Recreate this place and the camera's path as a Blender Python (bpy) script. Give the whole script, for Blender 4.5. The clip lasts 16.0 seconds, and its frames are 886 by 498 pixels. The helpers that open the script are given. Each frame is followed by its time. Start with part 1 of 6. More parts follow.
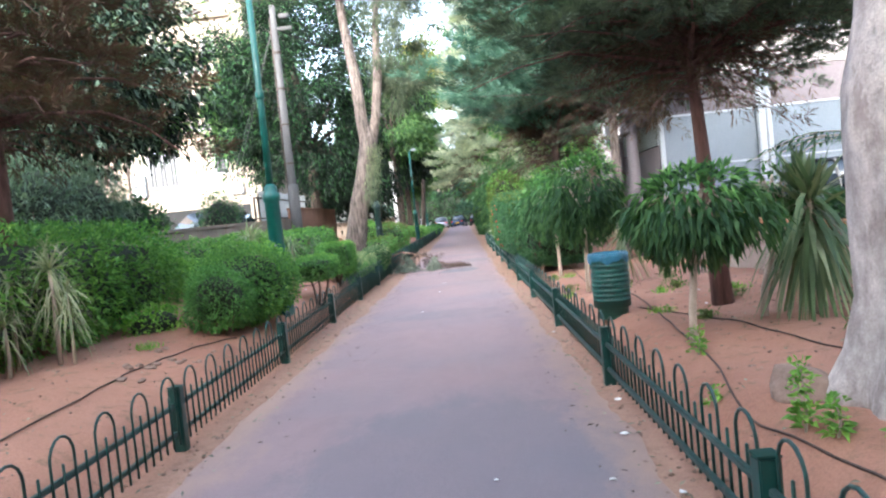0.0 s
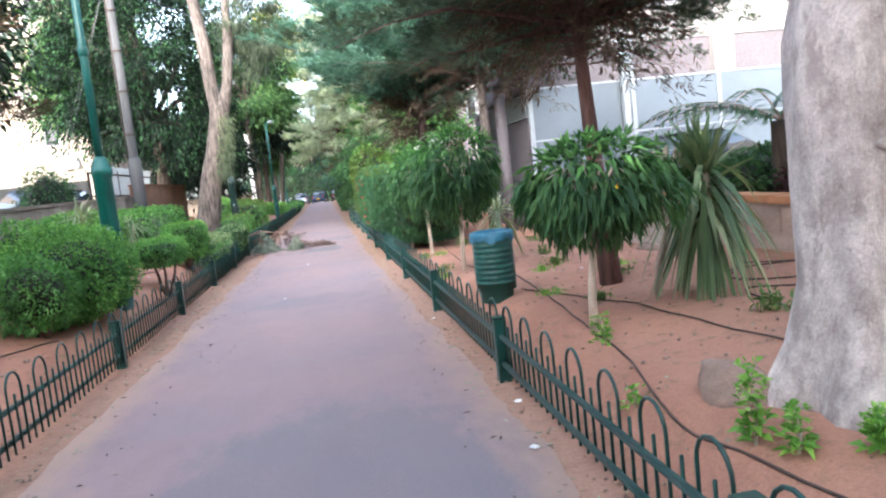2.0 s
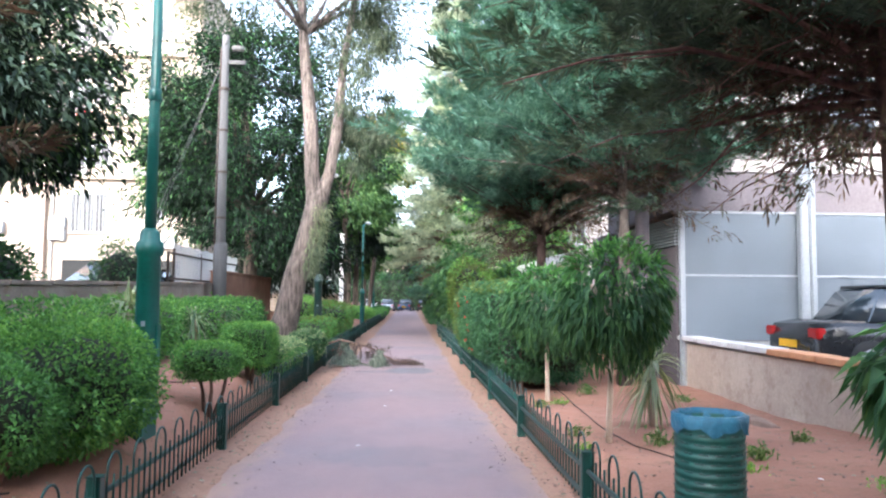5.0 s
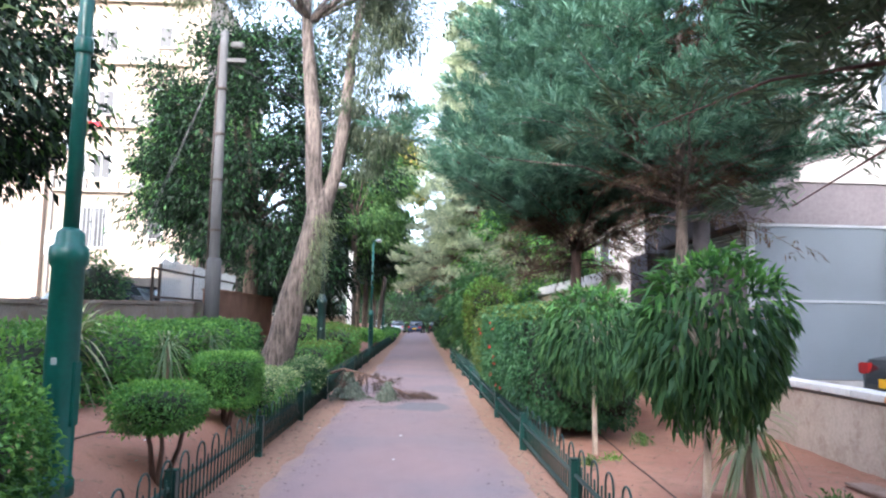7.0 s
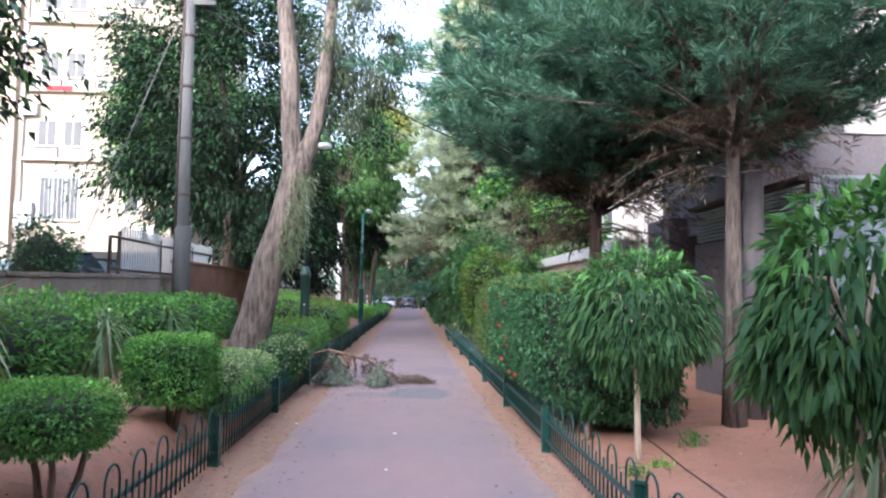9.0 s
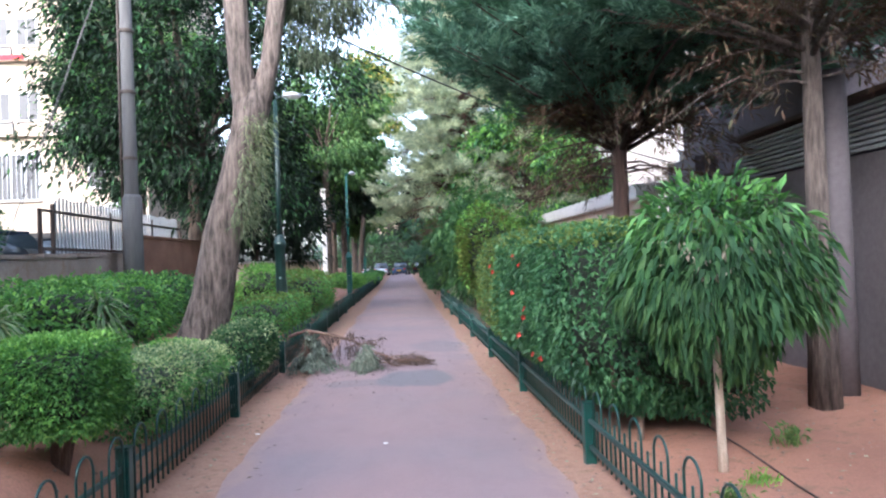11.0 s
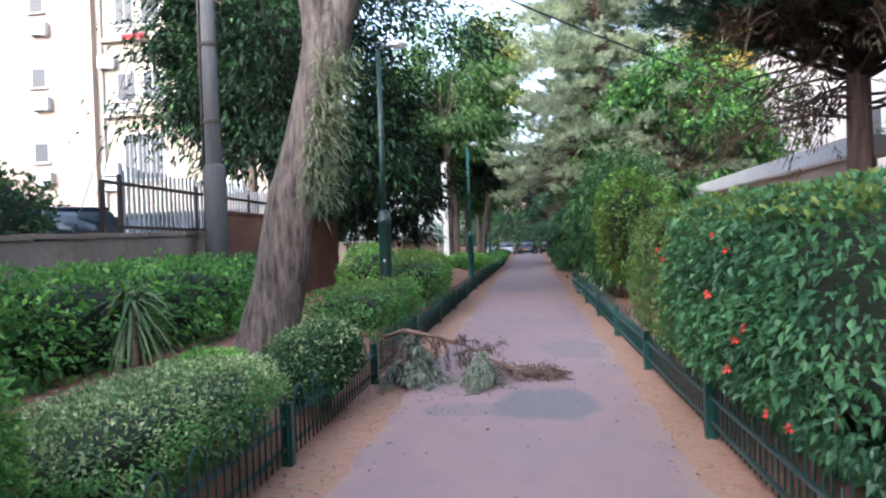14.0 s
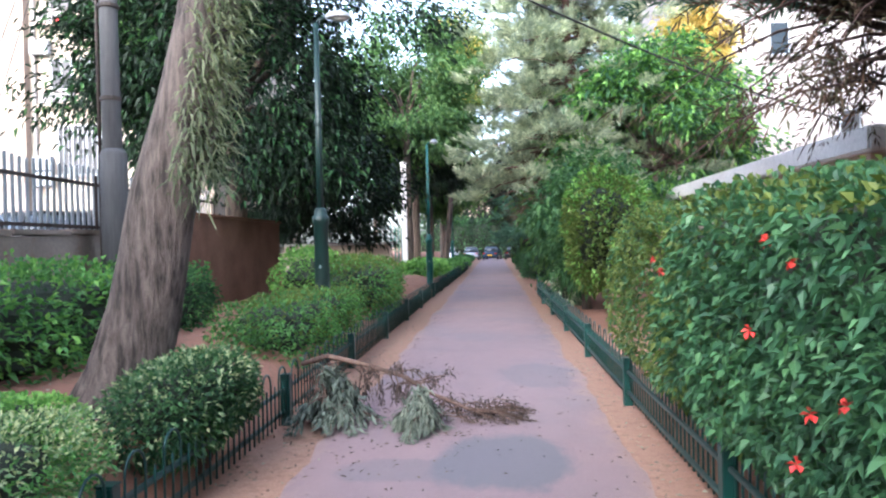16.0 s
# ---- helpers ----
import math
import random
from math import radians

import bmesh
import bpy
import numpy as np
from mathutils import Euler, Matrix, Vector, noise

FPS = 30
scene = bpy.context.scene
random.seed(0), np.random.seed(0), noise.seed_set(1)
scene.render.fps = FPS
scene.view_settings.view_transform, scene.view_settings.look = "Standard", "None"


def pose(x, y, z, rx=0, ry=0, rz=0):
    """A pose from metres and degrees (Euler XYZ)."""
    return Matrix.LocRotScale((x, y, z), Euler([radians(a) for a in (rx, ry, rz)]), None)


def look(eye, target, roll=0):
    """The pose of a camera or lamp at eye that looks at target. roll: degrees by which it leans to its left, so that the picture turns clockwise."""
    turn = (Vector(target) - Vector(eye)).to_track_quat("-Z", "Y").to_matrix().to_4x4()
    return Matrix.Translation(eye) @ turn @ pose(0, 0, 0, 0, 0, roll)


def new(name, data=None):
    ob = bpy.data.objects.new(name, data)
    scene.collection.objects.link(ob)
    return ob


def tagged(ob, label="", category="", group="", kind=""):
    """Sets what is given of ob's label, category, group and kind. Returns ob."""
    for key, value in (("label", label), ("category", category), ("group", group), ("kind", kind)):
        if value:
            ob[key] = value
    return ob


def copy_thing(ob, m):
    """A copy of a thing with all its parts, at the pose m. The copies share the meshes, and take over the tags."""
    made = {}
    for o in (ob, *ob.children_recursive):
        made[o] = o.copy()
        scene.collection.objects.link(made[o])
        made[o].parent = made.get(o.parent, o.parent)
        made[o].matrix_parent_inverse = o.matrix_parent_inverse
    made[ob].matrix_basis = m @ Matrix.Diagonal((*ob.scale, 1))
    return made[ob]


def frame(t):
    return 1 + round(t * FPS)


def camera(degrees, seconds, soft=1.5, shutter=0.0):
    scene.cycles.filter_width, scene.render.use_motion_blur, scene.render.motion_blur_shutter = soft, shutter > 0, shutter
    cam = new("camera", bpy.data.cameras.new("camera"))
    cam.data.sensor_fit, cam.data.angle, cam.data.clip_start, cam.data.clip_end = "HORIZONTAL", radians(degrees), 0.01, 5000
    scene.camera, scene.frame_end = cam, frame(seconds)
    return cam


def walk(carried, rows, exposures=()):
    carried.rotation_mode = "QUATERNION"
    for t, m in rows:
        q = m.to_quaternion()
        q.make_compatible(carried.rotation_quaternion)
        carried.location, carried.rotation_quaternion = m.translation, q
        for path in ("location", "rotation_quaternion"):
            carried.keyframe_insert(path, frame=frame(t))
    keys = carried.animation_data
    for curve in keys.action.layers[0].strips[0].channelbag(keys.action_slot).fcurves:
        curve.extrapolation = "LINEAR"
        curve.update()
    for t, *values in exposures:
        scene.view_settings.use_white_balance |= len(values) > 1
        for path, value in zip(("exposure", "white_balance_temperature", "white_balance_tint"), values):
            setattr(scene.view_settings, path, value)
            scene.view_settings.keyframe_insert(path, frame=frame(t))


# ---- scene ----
cam = camera(62.9, 16.0, soft=2.2)
PATH = [
    (0, (0.059, 0.988, 1.519), (-0.003, 2.985, 1.431), -6.0),
    (0.5, (0.142, 1.251, 1.55), (0.11, 3.249, 1.458), -4.6),
    (1, (0.111, 1.403, 1.547), (0.138, 3.401, 1.453), -4.6),
    (1.5, (0.002, 1.594, 1.56), (0.295, 3.569, 1.44), -5.8),
    (2, (-0.008, 1.877, 1.534), (0.298, 3.844, 1.337), -6.4),
    (2.5, (-0.003, 2.261, 1.559), (0.306, 4.228, 1.364), -5.2),
    (3, (-0.096, 2.703, 1.578), (0.212, 4.673, 1.418), -1.9),
    (3.5, (-0.137, 3.159, 1.542), (0.171, 5.131, 1.408), -3.3),
    (4, (-0.191, 3.677, 1.574), (0.088, 5.656, 1.486), -3.4),
    (4.5, (-0.256, 4.171, 1.593), (0.001, 6.154, 1.53), -1.0),
    (5, (-0.231, 4.67, 1.616), (-0.135, 6.663, 1.753), 0.5),
    (5.2, (-0.26, 4.857, 1.589), (-0.166, 6.849, 1.748), 0.6),
    (7.3, (-0.319, 7.057, 1.693), (-0.269, 9.047, 1.891), 1.6),
    (7.5, (-0.369, 7.242, 1.688), (-0.313, 9.232, 1.888), 2.6),
    (8, (-0.397, 7.732, 1.709), (-0.335, 9.722, 1.898), 1.4),
    (8.5, (-0.433, 8.218, 1.712), (-0.363, 10.21, 1.877), 1.4),
    (9, (-0.363, 8.696, 1.655), (-0.272, 10.69, 1.783), 0.9),
    (9.2, (-0.349, 8.902, 1.646), (-0.241, 10.898, 1.721), 0.6),
    (11.3, (-0.285, 11.156, 1.646), (-0.197, 13.154, 1.668), -2.9),
    (11.5, (-0.274, 11.339, 1.631), (-0.274, 13.339, 1.647), -3.1),
    (12, (-0.234, 11.786, 1.633), (-0.452, 13.774, 1.615), -2.3),
    (12.5, (-0.279, 12.258, 1.646), (-0.542, 14.24, 1.614), -2.2),
    (13, (-0.253, 12.716, 1.644), (-0.518, 14.698, 1.611), -2.1),
    (13.5, (-0.251, 13.159, 1.648), (-0.506, 15.142, 1.619), -2.0),
    (14, (-0.29, 13.615, 1.673), (-0.526, 15.601, 1.655), -2.1),
    (14.5, (-0.301, 14.07, 1.659), (-0.524, 16.058, 1.643), -1.8),
    (15, (-0.297, 14.493, 1.654), (-0.521, 16.48, 1.642), -1.8),
    (15.5, (-0.276, 14.973, 1.681), (-0.451, 16.965, 1.676), -1.9),
    (16, (-0.187, 15.448, 1.656), (-0.328, 17.443, 1.648), -1.4),
]
walk(cam, [(t, look(eye, target, roll)) for t, eye, target, roll in PATH], [(0.0, 3.5, 5900, 8), (4.0, 3.55, 5850, 9), (5.5, 3.22, 5750, 11), (8.0, 3.05, 5700, 12), (9.2, 2.95, 5650, 12), (12.3, 3.08, 5600, 12), (14.0, 2.75, 5600, 12), (15.3, 2.75, 5600, 12), (16.0, 3.08, 5600, 12)])

# ---- sky, sun ----
world = bpy.data.worlds.new("evening_sky")
scene.world = world
world.use_nodes = True
wn, wl = world.node_tree.nodes, world.node_tree.links
wn.clear()
SUN_EL, SUN_AZ = 24.0, 200.0
sky = wn.new("ShaderNodeTexSky")
sky.sky_type, sky.sun_disc = "NISHITA", False
sky.sun_elevation, sky.sun_rotation = radians(SUN_EL), radians(SUN_AZ)
sky.dust_density, sky.air_density = 4.0, 1.0
pale = wn.new("ShaderNodeHueSaturation")
pale.inputs["Saturation"].default_value = 0.6
bg = wn.new("ShaderNodeBackground")
bg.inputs["Strength"].default_value = 0.15
wo = wn.new("ShaderNodeOutputWorld")
wl.new(sky.outputs[0], pale.inputs["Color"])
wl.new(pale.outputs[0], bg.inputs["Color"])
wl.new(bg.outputs[0], wo.inputs["Surface"])
sun_data = bpy.data.lights.new("sun", "SUN")
sun_data.energy, sun_data.angle, sun_data.color = 0.3, radians(20), (1.0, 0.95, 0.9)
sun = new("sun", sun_data)
az, el = radians(SUN_AZ), radians(SUN_EL)
sun_from = Vector((math.sin(az) * math.cos(el), math.cos(az) * math.cos(el), math.sin(el)))
sun.matrix_world = look(sun_from * 60, (0, 0, 0))

rng = np.random.default_rng(7)


# ---- materials ----
def shader(name):
    m = bpy.data.materials.new(name)
    m.use_nodes = True
    t = m.node_tree
    return m, t.nodes, t.links, t.nodes["Principled BSDF"]


def ramp(nodes, stops):
    r = nodes.new("ShaderNodeValToRGB")
    e = r.color_ramp.elements
    while len(e) < len(stops):
        e.new(0.5)
    for k, (p, c) in zip(e, stops):
        k.position, k.color = p, (*c, 1)
    return r


def noise_tex(nodes, links, scale, detail=5, rough=0.55, stretch=None):
    co = nodes.new("ShaderNodeTexCoord")
    n = nodes.new("ShaderNodeTexNoise")
    n.inputs["Scale"].default_value, n.inputs["Detail"].default_value, n.inputs["Roughness"].default_value = scale, detail, rough
    if stretch:
        mp = nodes.new("ShaderNodeMapping")
        mp.inputs["Scale"].default_value = stretch
        links.new(co.outputs["Object"], mp.inputs["Vector"])
        links.new(mp.outputs[0], n.inputs["Vector"])
    else:
        links.new(co.outputs["Object"], n.inputs["Vector"])
    return n


def mixed(nodes, links, a, b, fac, mode="MIX"):
    x = nodes.new("ShaderNodeMix")
    x.data_type, x.blend_type = "RGBA", mode
    for sock, v in ((x.inputs[6], a), (x.inputs[7], b), (x.inputs[0], fac)):
        if isinstance(v, (int, float)):
            sock.default_value = v
        elif isinstance(v, tuple):
            sock.default_value = (*v, 1)
        else:
            links.new(v, sock)
    return x.outputs[2]


def surface(name, dark, light, rough=0.8, coarse=1.5, fine=40.0, bump=0.3, depth=0.01, metal=0.0, stain=None, stretch=None, per_piece=0.0):
    """A surface with broad patches, fine grain and fine relief."""
    m, n, l, p = shader(name)
    a, b = noise_tex(n, l, coarse, 4, stretch=stretch), noise_tex(n, l, fine, 6, 0.7, stretch=stretch)
    r = ramp(n, [(0.3, dark), (0.72, light)])
    l.new(a.outputs["Fac"], r.inputs[0])
    g = ramp(n, [(0.25, (0.62, 0.62, 0.62)), (0.75, (1.25, 1.25, 1.25))])
    l.new(b.outputs["Fac"], g.inputs[0])
    col = mixed(n, l, r.outputs[0], g.outputs[0], 0.6, "MULTIPLY")
    if stain:
        s = noise_tex(n, l, coarse * 3.1, 6, 0.75)
        sr = ramp(n, [(0.52, (0, 0, 0)), (0.68, (1, 1, 1))])
        l.new(s.outputs["Fac"], sr.inputs[0])
        col = mixed(n, l, col, stain, sr.outputs[0])
    if per_piece:
        oi = n.new("ShaderNodeObjectInfo")
        v = ramp(n, [(0.0, (1 - per_piece,) * 3), (1.0, (1 + per_piece,) * 3)])
        l.new(oi.outputs["Random"], v.inputs[0])
        col = mixed(n, l, col, v.outputs[0], 1.0, "MULTIPLY")
    l.new(col, p.inputs["Base Color"])
    p.inputs["Roughness"].default_value, p.inputs["Metallic"].default_value = rough, metal
    bp = n.new("ShaderNodeBump")
    bp.inputs["Strength"].default_value, bp.inputs["Distance"].default_value = bump, depth
    l.new(b.outputs["Fac"], bp.inputs["Height"])
    l.new(bp.outputs[0], p.inputs["Normal"])
    return m


def foliage(name, dark, mid, light, rough=0.5, thin=0.3, scale=0.9, low=(0.65, 0.7, 0.7), high=(1.3, 1.25, 1.1)):
    """Leaves: each one its own shade, with broad patches of older and younger growth."""
    m, n, l, p = shader(name)
    dull = 0.17
    dark, mid, light = (tuple(v * (1 - dull) + dull * (0.3 * c[0] + 0.6 * c[1] + 0.1 * c[2]) for v in c) for c in (dark, mid, light))
    geo = n.new("ShaderNodeNewGeometry")
    r = ramp(n, [(0.0, dark), (0.5, mid), (1.0, light)])
    l.new(geo.outputs["Random Per Island"], r.inputs[0])
    a = noise_tex(n, l, scale, 3)
    v = ramp(n, [(0.32, low), (0.68, high)])
    l.new(a.outputs["Fac"], v.inputs[0])
    col = mixed(n, l, r.outputs[0], v.outputs[0], 1.0, "MULTIPLY")
    l.new(col, p.inputs["Base Color"])
    p.inputs["Roughness"].default_value = rough
    p.inputs["Specular IOR Level"].default_value = 0.22
    tr = n.new("ShaderNodeBsdfTranslucent")
    l.new(mixed(n, l, col, (1.35, 1.4, 0.65), 1.0, "MULTIPLY"), tr.inputs["Color"])
    mx = n.new("ShaderNodeMixShader")
    mx.inputs[0].default_value = thin
    l.new(p.outputs[0], mx.inputs[1])
    l.new(tr.outputs[0], mx.inputs[2])
    l.new(mx.outputs[0], n["Material Output"].inputs["Surface"])
    return m


def plain(name, c, rough=0.5, metal=0.0):
    return surface(name, tuple(v * 0.88 for v in c), tuple(min(1, v * 1.08) for v in c), rough, 4.0, 60.0, 0.08, 0.002, metal)


def bark(name, dark, light, groove=9.0, depth=0.03, strength=0.8, pale=None, grain=0.16):
    m, n, l, p = shader(name)
    a = noise_tex(n, l, groove, 7, 0.65, stretch=(1, 1, grain))
    b = noise_tex(n, l, 2.2, 4, stretch=(1, 1, 0.5))
    c = noise_tex(n, l, 70, 4)
    r = ramp(n, [(0.36, dark), (0.60, light)])
    l.new(a.outputs["Fac"], r.inputs[0])
    g = ramp(n, [(0.3, (0.72, 0.7, 0.7)), (0.7, (1.2, 1.18, 1.15))])
    l.new(b.outputs["Fac"], g.inputs[0])
    col = mixed(n, l, r.outputs[0], g.outputs[0], 0.9, "MULTIPLY")
    g2 = ramp(n, [(0.3, (0.8, 0.8, 0.8)), (0.7, (1.12, 1.12, 1.12))])
    l.new(c.outputs["Fac"], g2.inputs[0])
    col = mixed(n, l, col, g2.outputs[0], 0.8, "MULTIPLY")
    if pale:
        s = noise_tex(n, l, 5.0, 5, 0.7, stretch=(1, 1, 0.4))
        sr = ramp(n, [(0.6, (0, 0, 0)), (0.66, (1, 1, 1))])
        l.new(s.outputs["Fac"], sr.inputs[0])
        col = mixed(n, l, col, pale, sr.outputs[0])
    l.new(col, p.inputs["Base Color"])
    p.inputs["Roughness"].default_value = 0.9
    bp = n.new("ShaderNodeBump")
    bp.inputs["Strength"].default_value, bp.inputs["Distance"].default_value = strength, depth
    l.new(a.outputs["Fac"], bp.inputs["Height"])
    l.new(bp.outputs[0], p.inputs["Normal"])
    return m


def soil_material():
    """Reddish earth that turns sandy and trodden beside the asphalt."""
    m, n, l, p = shader("red_soil")
    a, b, c = noise_tex(n, l, 0.5, 5), noise_tex(n, l, 7, 6, 0.7), noise_tex(n, l, 60, 5, 0.75)
    r = ramp(n, [(0.3, (0.265, 0.12, 0.08)), (0.7, (0.415, 0.208, 0.138))])
    l.new(a.outputs["Fac"], r.inputs[0])
    geo = n.new("ShaderNodeNewGeometry")
    sep = n.new("ShaderNodeSeparateXYZ")
    l.new(geo.outputs["Position"], sep.inputs[0])
    off = n.new("ShaderNodeMath"); off.operation = "ADD"; off.inputs[1].default_value = 0.52
    ab = n.new("ShaderNodeMath"); ab.operation = "ABSOLUTE"
    wob = n.new("ShaderNodeMath"); wob.operation = "MULTIPLY_ADD"; wob.inputs[1].default_value = 0.6
    l.new(sep.outputs["X"], off.inputs[0]); l.new(off.outputs[0], ab.inputs[0])
    l.new(b.outputs["Fac"], wob.inputs[0]); l.new(ab.outputs[0], wob.inputs[2])
    near = n.new("ShaderNodeMapRange")
    near.inputs["From Min"].default_value, near.inputs["From Max"].default_value = 1.85, 2.25
    near.inputs["To Min"].default_value, near.inputs["To Max"].default_value = 1.0, 0.0
    l.new(wob.outputs[0], near.inputs["Value"])
    sand = ramp(n, [(0.3, (0.25, 0.135, 0.092)), (0.7, (0.41, 0.245, 0.172))])
    l.new(b.outputs["Fac"], sand.inputs[0])
    col = mixed(n, l, r.outputs[0], sand.outputs[0], near.outputs[0])
    lit = ramp(n, [(0.54, (0, 0, 0)), (0.70, (1, 1, 1))])
    l.new(b.outputs["Fac"], lit.inputs[0])
    col = mixed(n, l, col, (0.19, 0.12, 0.07), lit.outputs[0])
    g = ramp(n, [(0.25, (0.6, 0.6, 0.6)), (0.75, (1.25, 1.25, 1.25))])
    l.new(c.outputs["Fac"], g.inputs[0])
    col = mixed(n, l, col, g.outputs[0], 0.8, "MULTIPLY")
    l.new(col, p.inputs["Base Color"])
    p.inputs["Roughness"].default_value = 0.95
    bp = n.new("ShaderNodeBump")
    bp.inputs["Strength"].default_value, bp.inputs["Distance"].default_value = 0.7, 0.03
    l.new(b.outputs["Fac"], bp.inputs["Height"])
    l.new(bp.outputs[0], p.inputs["Normal"])
    return m


def asphalt_material():
    """Worn pink-mauve asphalt: greyer trodden middle, dusty sand blown in from the edges, dark scuffs."""
    m, n, l, p = shader("mauve_asphalt")
    broad, mid, fine, grit = noise_tex(n, l, 0.55, 4), noise_tex(n, l, 2.6, 6, 0.7, stretch=(1.1, 0.55, 1)), noise_tex(n, l, 22, 6, 0.75), noise_tex(n, l, 140, 3, 0.7)
    base = ramp(n, [(0.34, (0.275, 0.187, 0.190)), (0.50, (0.255, 0.182, 0.190)), (0.68, (0.222, 0.174, 0.188))])
    l.new(broad.outputs["Fac"], base.inputs[0])
    g = ramp(n, [(0.28, (0.91, 0.915, 0.93)), (0.5, (1, 1, 1)), (0.75, (1.07, 1.05, 1.04))])
    l.new(mid.outputs["Fac"], g.inputs[0])
    col = mixed(n, l, base.outputs[0], g.outputs[0], 1.0, "MULTIPLY")
    scuff = ramp(n, [(0.62, (0, 0, 0)), (0.72, (0.55, 0.55, 0.55))])
    l.new(fine.outputs["Fac"], scuff.inputs[0])
    col = mixed(n, l, col, (0.13, 0.10, 0.105), scuff.outputs[0])
    g2 = ramp(n, [(0.3, (0.72, 0.72, 0.72)), (0.7, (1.24, 1.24, 1.24))])
    l.new(grit.outputs["Fac"], g2.inputs[0])
    col = mixed(n, l, col, g2.outputs[0], 0.8, "MULTIPLY")
    geo = n.new("ShaderNodeNewGeometry")
    # old repairs with worn, feathered rims: centre, half width, half length, strength
    for cx, cy, rx, ry, k in ((-0.1, 5.3, 1.15, 1.75, 0.55), (-0.15, 21.0, 0.55, 0.8, 0.95), (-0.95, 20.75, 0.5, 0.3, 0.5), (0.3, 24.6, 0.5, 0.9, 0.5), (-0.3, 12.2, 0.8, 0.5, 0.3)):
        mp = n.new("ShaderNodeMapping")
        mp.inputs["Location"].default_value = (-cx / rx, -cy / ry, 0)
        mp.inputs["Scale"].default_value = (1 / rx, 1 / ry, 0)
        l.new(geo.outputs["Position"], mp.inputs["Vector"])
        ln = n.new("ShaderNodeVectorMath"); ln.operation = "LENGTH"
        l.new(mp.outputs[0], ln.inputs[0])
        wb = n.new("ShaderNodeMath"); wb.operation = "MULTIPLY_ADD"; wb.inputs[1].default_value = 0.9
        l.new(mid.outputs["Fac"], wb.inputs[0]); l.new(ln.outputs["Value"], wb.inputs[2])
        fade = n.new("ShaderNodeMapRange")
        fade.inputs["From Min"].default_value, fade.inputs["From Max"].default_value = 1.25, 1.5
        fade.inputs["To Min"].default_value, fade.inputs["To Max"].default_value = k, 0.0
        l.new(wb.outputs[0], fade.inputs["Value"])
        col = mixed(n, l, col, mixed(n, l, (0.155, 0.143, 0.162), g2.outputs[0], 0.8, "MULTIPLY"), fade.outputs[0])
    sep = n.new("ShaderNodeSeparateXYZ")
    l.new(geo.outputs["Position"], sep.inputs[0])
    off = n.new("ShaderNodeMath"); off.operation = "ADD"; off.inputs[1].default_value = 0.44
    ab = n.new("ShaderNodeMath"); ab.operation = "ABSOLUTE"
    wob = n.new("ShaderNodeMath"); wob.operation = "MULTIPLY_ADD"; wob.inputs[1].default_value = 0.9
    l.new(sep.outputs["X"], off.inputs[0]); l.new(off.outputs[0], ab.inputs[0])
    l.new(mid.outputs["Fac"], wob.inputs[0]); l.new(ab.outputs[0], wob.inputs[2])
    dust = n.new("ShaderNodeMapRange")
    dust.inputs["From Min"].default_value, dust.inputs["From Max"].default_value = 1.55, 1.98
    dust.inputs["To Min"].default_value, dust.inputs["To Max"].default_value = 0.0, 0.85
    l.new(wob.outputs[0], dust.inputs["Value"])
    col = mixed(n, l, col, (0.36, 0.235, 0.18), dust.outputs[0])
    l.new(col, p.inputs["Base Color"])
    p.inputs["Roughness"].default_value = 0.85
    add = n.new("ShaderNodeMath"); add.operation = "ADD"
    l.new(fine.outputs["Fac"], add.inputs[0]); l.new(grit.outputs["Fac"], add.inputs[1])
    bp = n.new("ShaderNodeBump")
    bp.inputs["Strength"].default_value, bp.inputs["Distance"].default_value = 0.7, 0.006
    l.new(add.outputs[0], bp.inputs["Height"])
    l.new(bp.outputs[0], p.inputs["Normal"])
    return m


SOIL = soil_material()
ASPHALT = asphalt_material()
PARKING = surface("car_park_asphalt", (0.05, 0.05, 0.052), (0.085, 0.083, 0.08), 0.9, 0.5, 60, 0.4, 0.005)
GREEN_PAINT = surface("dark_green_paint", (0.003, 0.034, 0.029), (0.006, 0.06, 0.05), 0.38, 3.0, 30, 0.1, 0.002)
RAIL_PAINT = surface("dusty_green_paint", (0.009, 0.04, 0.037), (0.028, 0.07, 0.065), 0.42, 5.0, 30, 0.15, 0.002, stain=(0.07, 0.075, 0.068))
LAMP_PAINT = surface("lamp_green_paint", (0.004, 0.075, 0.062), (0.008, 0.115, 0.095), 0.35, 2.0, 30, 0.08, 0.002)
# lamp green darkened for the second lamp: its shade is in the paint colour
SHADED_GREEN = surface("shaded_lamp_paint", (0.002, 0.016, 0.014), (0.004, 0.026, 0.023), 0.45, 2.0, 30, 0.1, 0.002)
BIN_GREEN = surface("bin_green_plastic", (0.006, 0.06, 0.05), (0.012, 0.09, 0.075), 0.45, 4.0, 40, 0.1, 0.002)
BAG_BLUE = surface("blue_bin_bag", (0.02, 0.11, 0.19), (0.035, 0.17, 0.27), 0.3, 14, 40, 0.5, 0.02)
DARK = plain("dark_shade_fill", (0.012, 0.012, 0.012), 0.9)
CONCRETE = surface("grey_concrete", (0.30, 0.29, 0.28), (0.44, 0.43, 0.41), 0.9, 1.2, 30, 0.4, 0.006, stain=(0.24, 0.22, 0.2))
PLASTER = surface("stained_wall_plaster", (0.40, 0.31, 0.25), (0.54, 0.45, 0.37), 0.9, 0.9, 25, 0.4, 0.01, stain=(0.33, 0.24, 0.18))
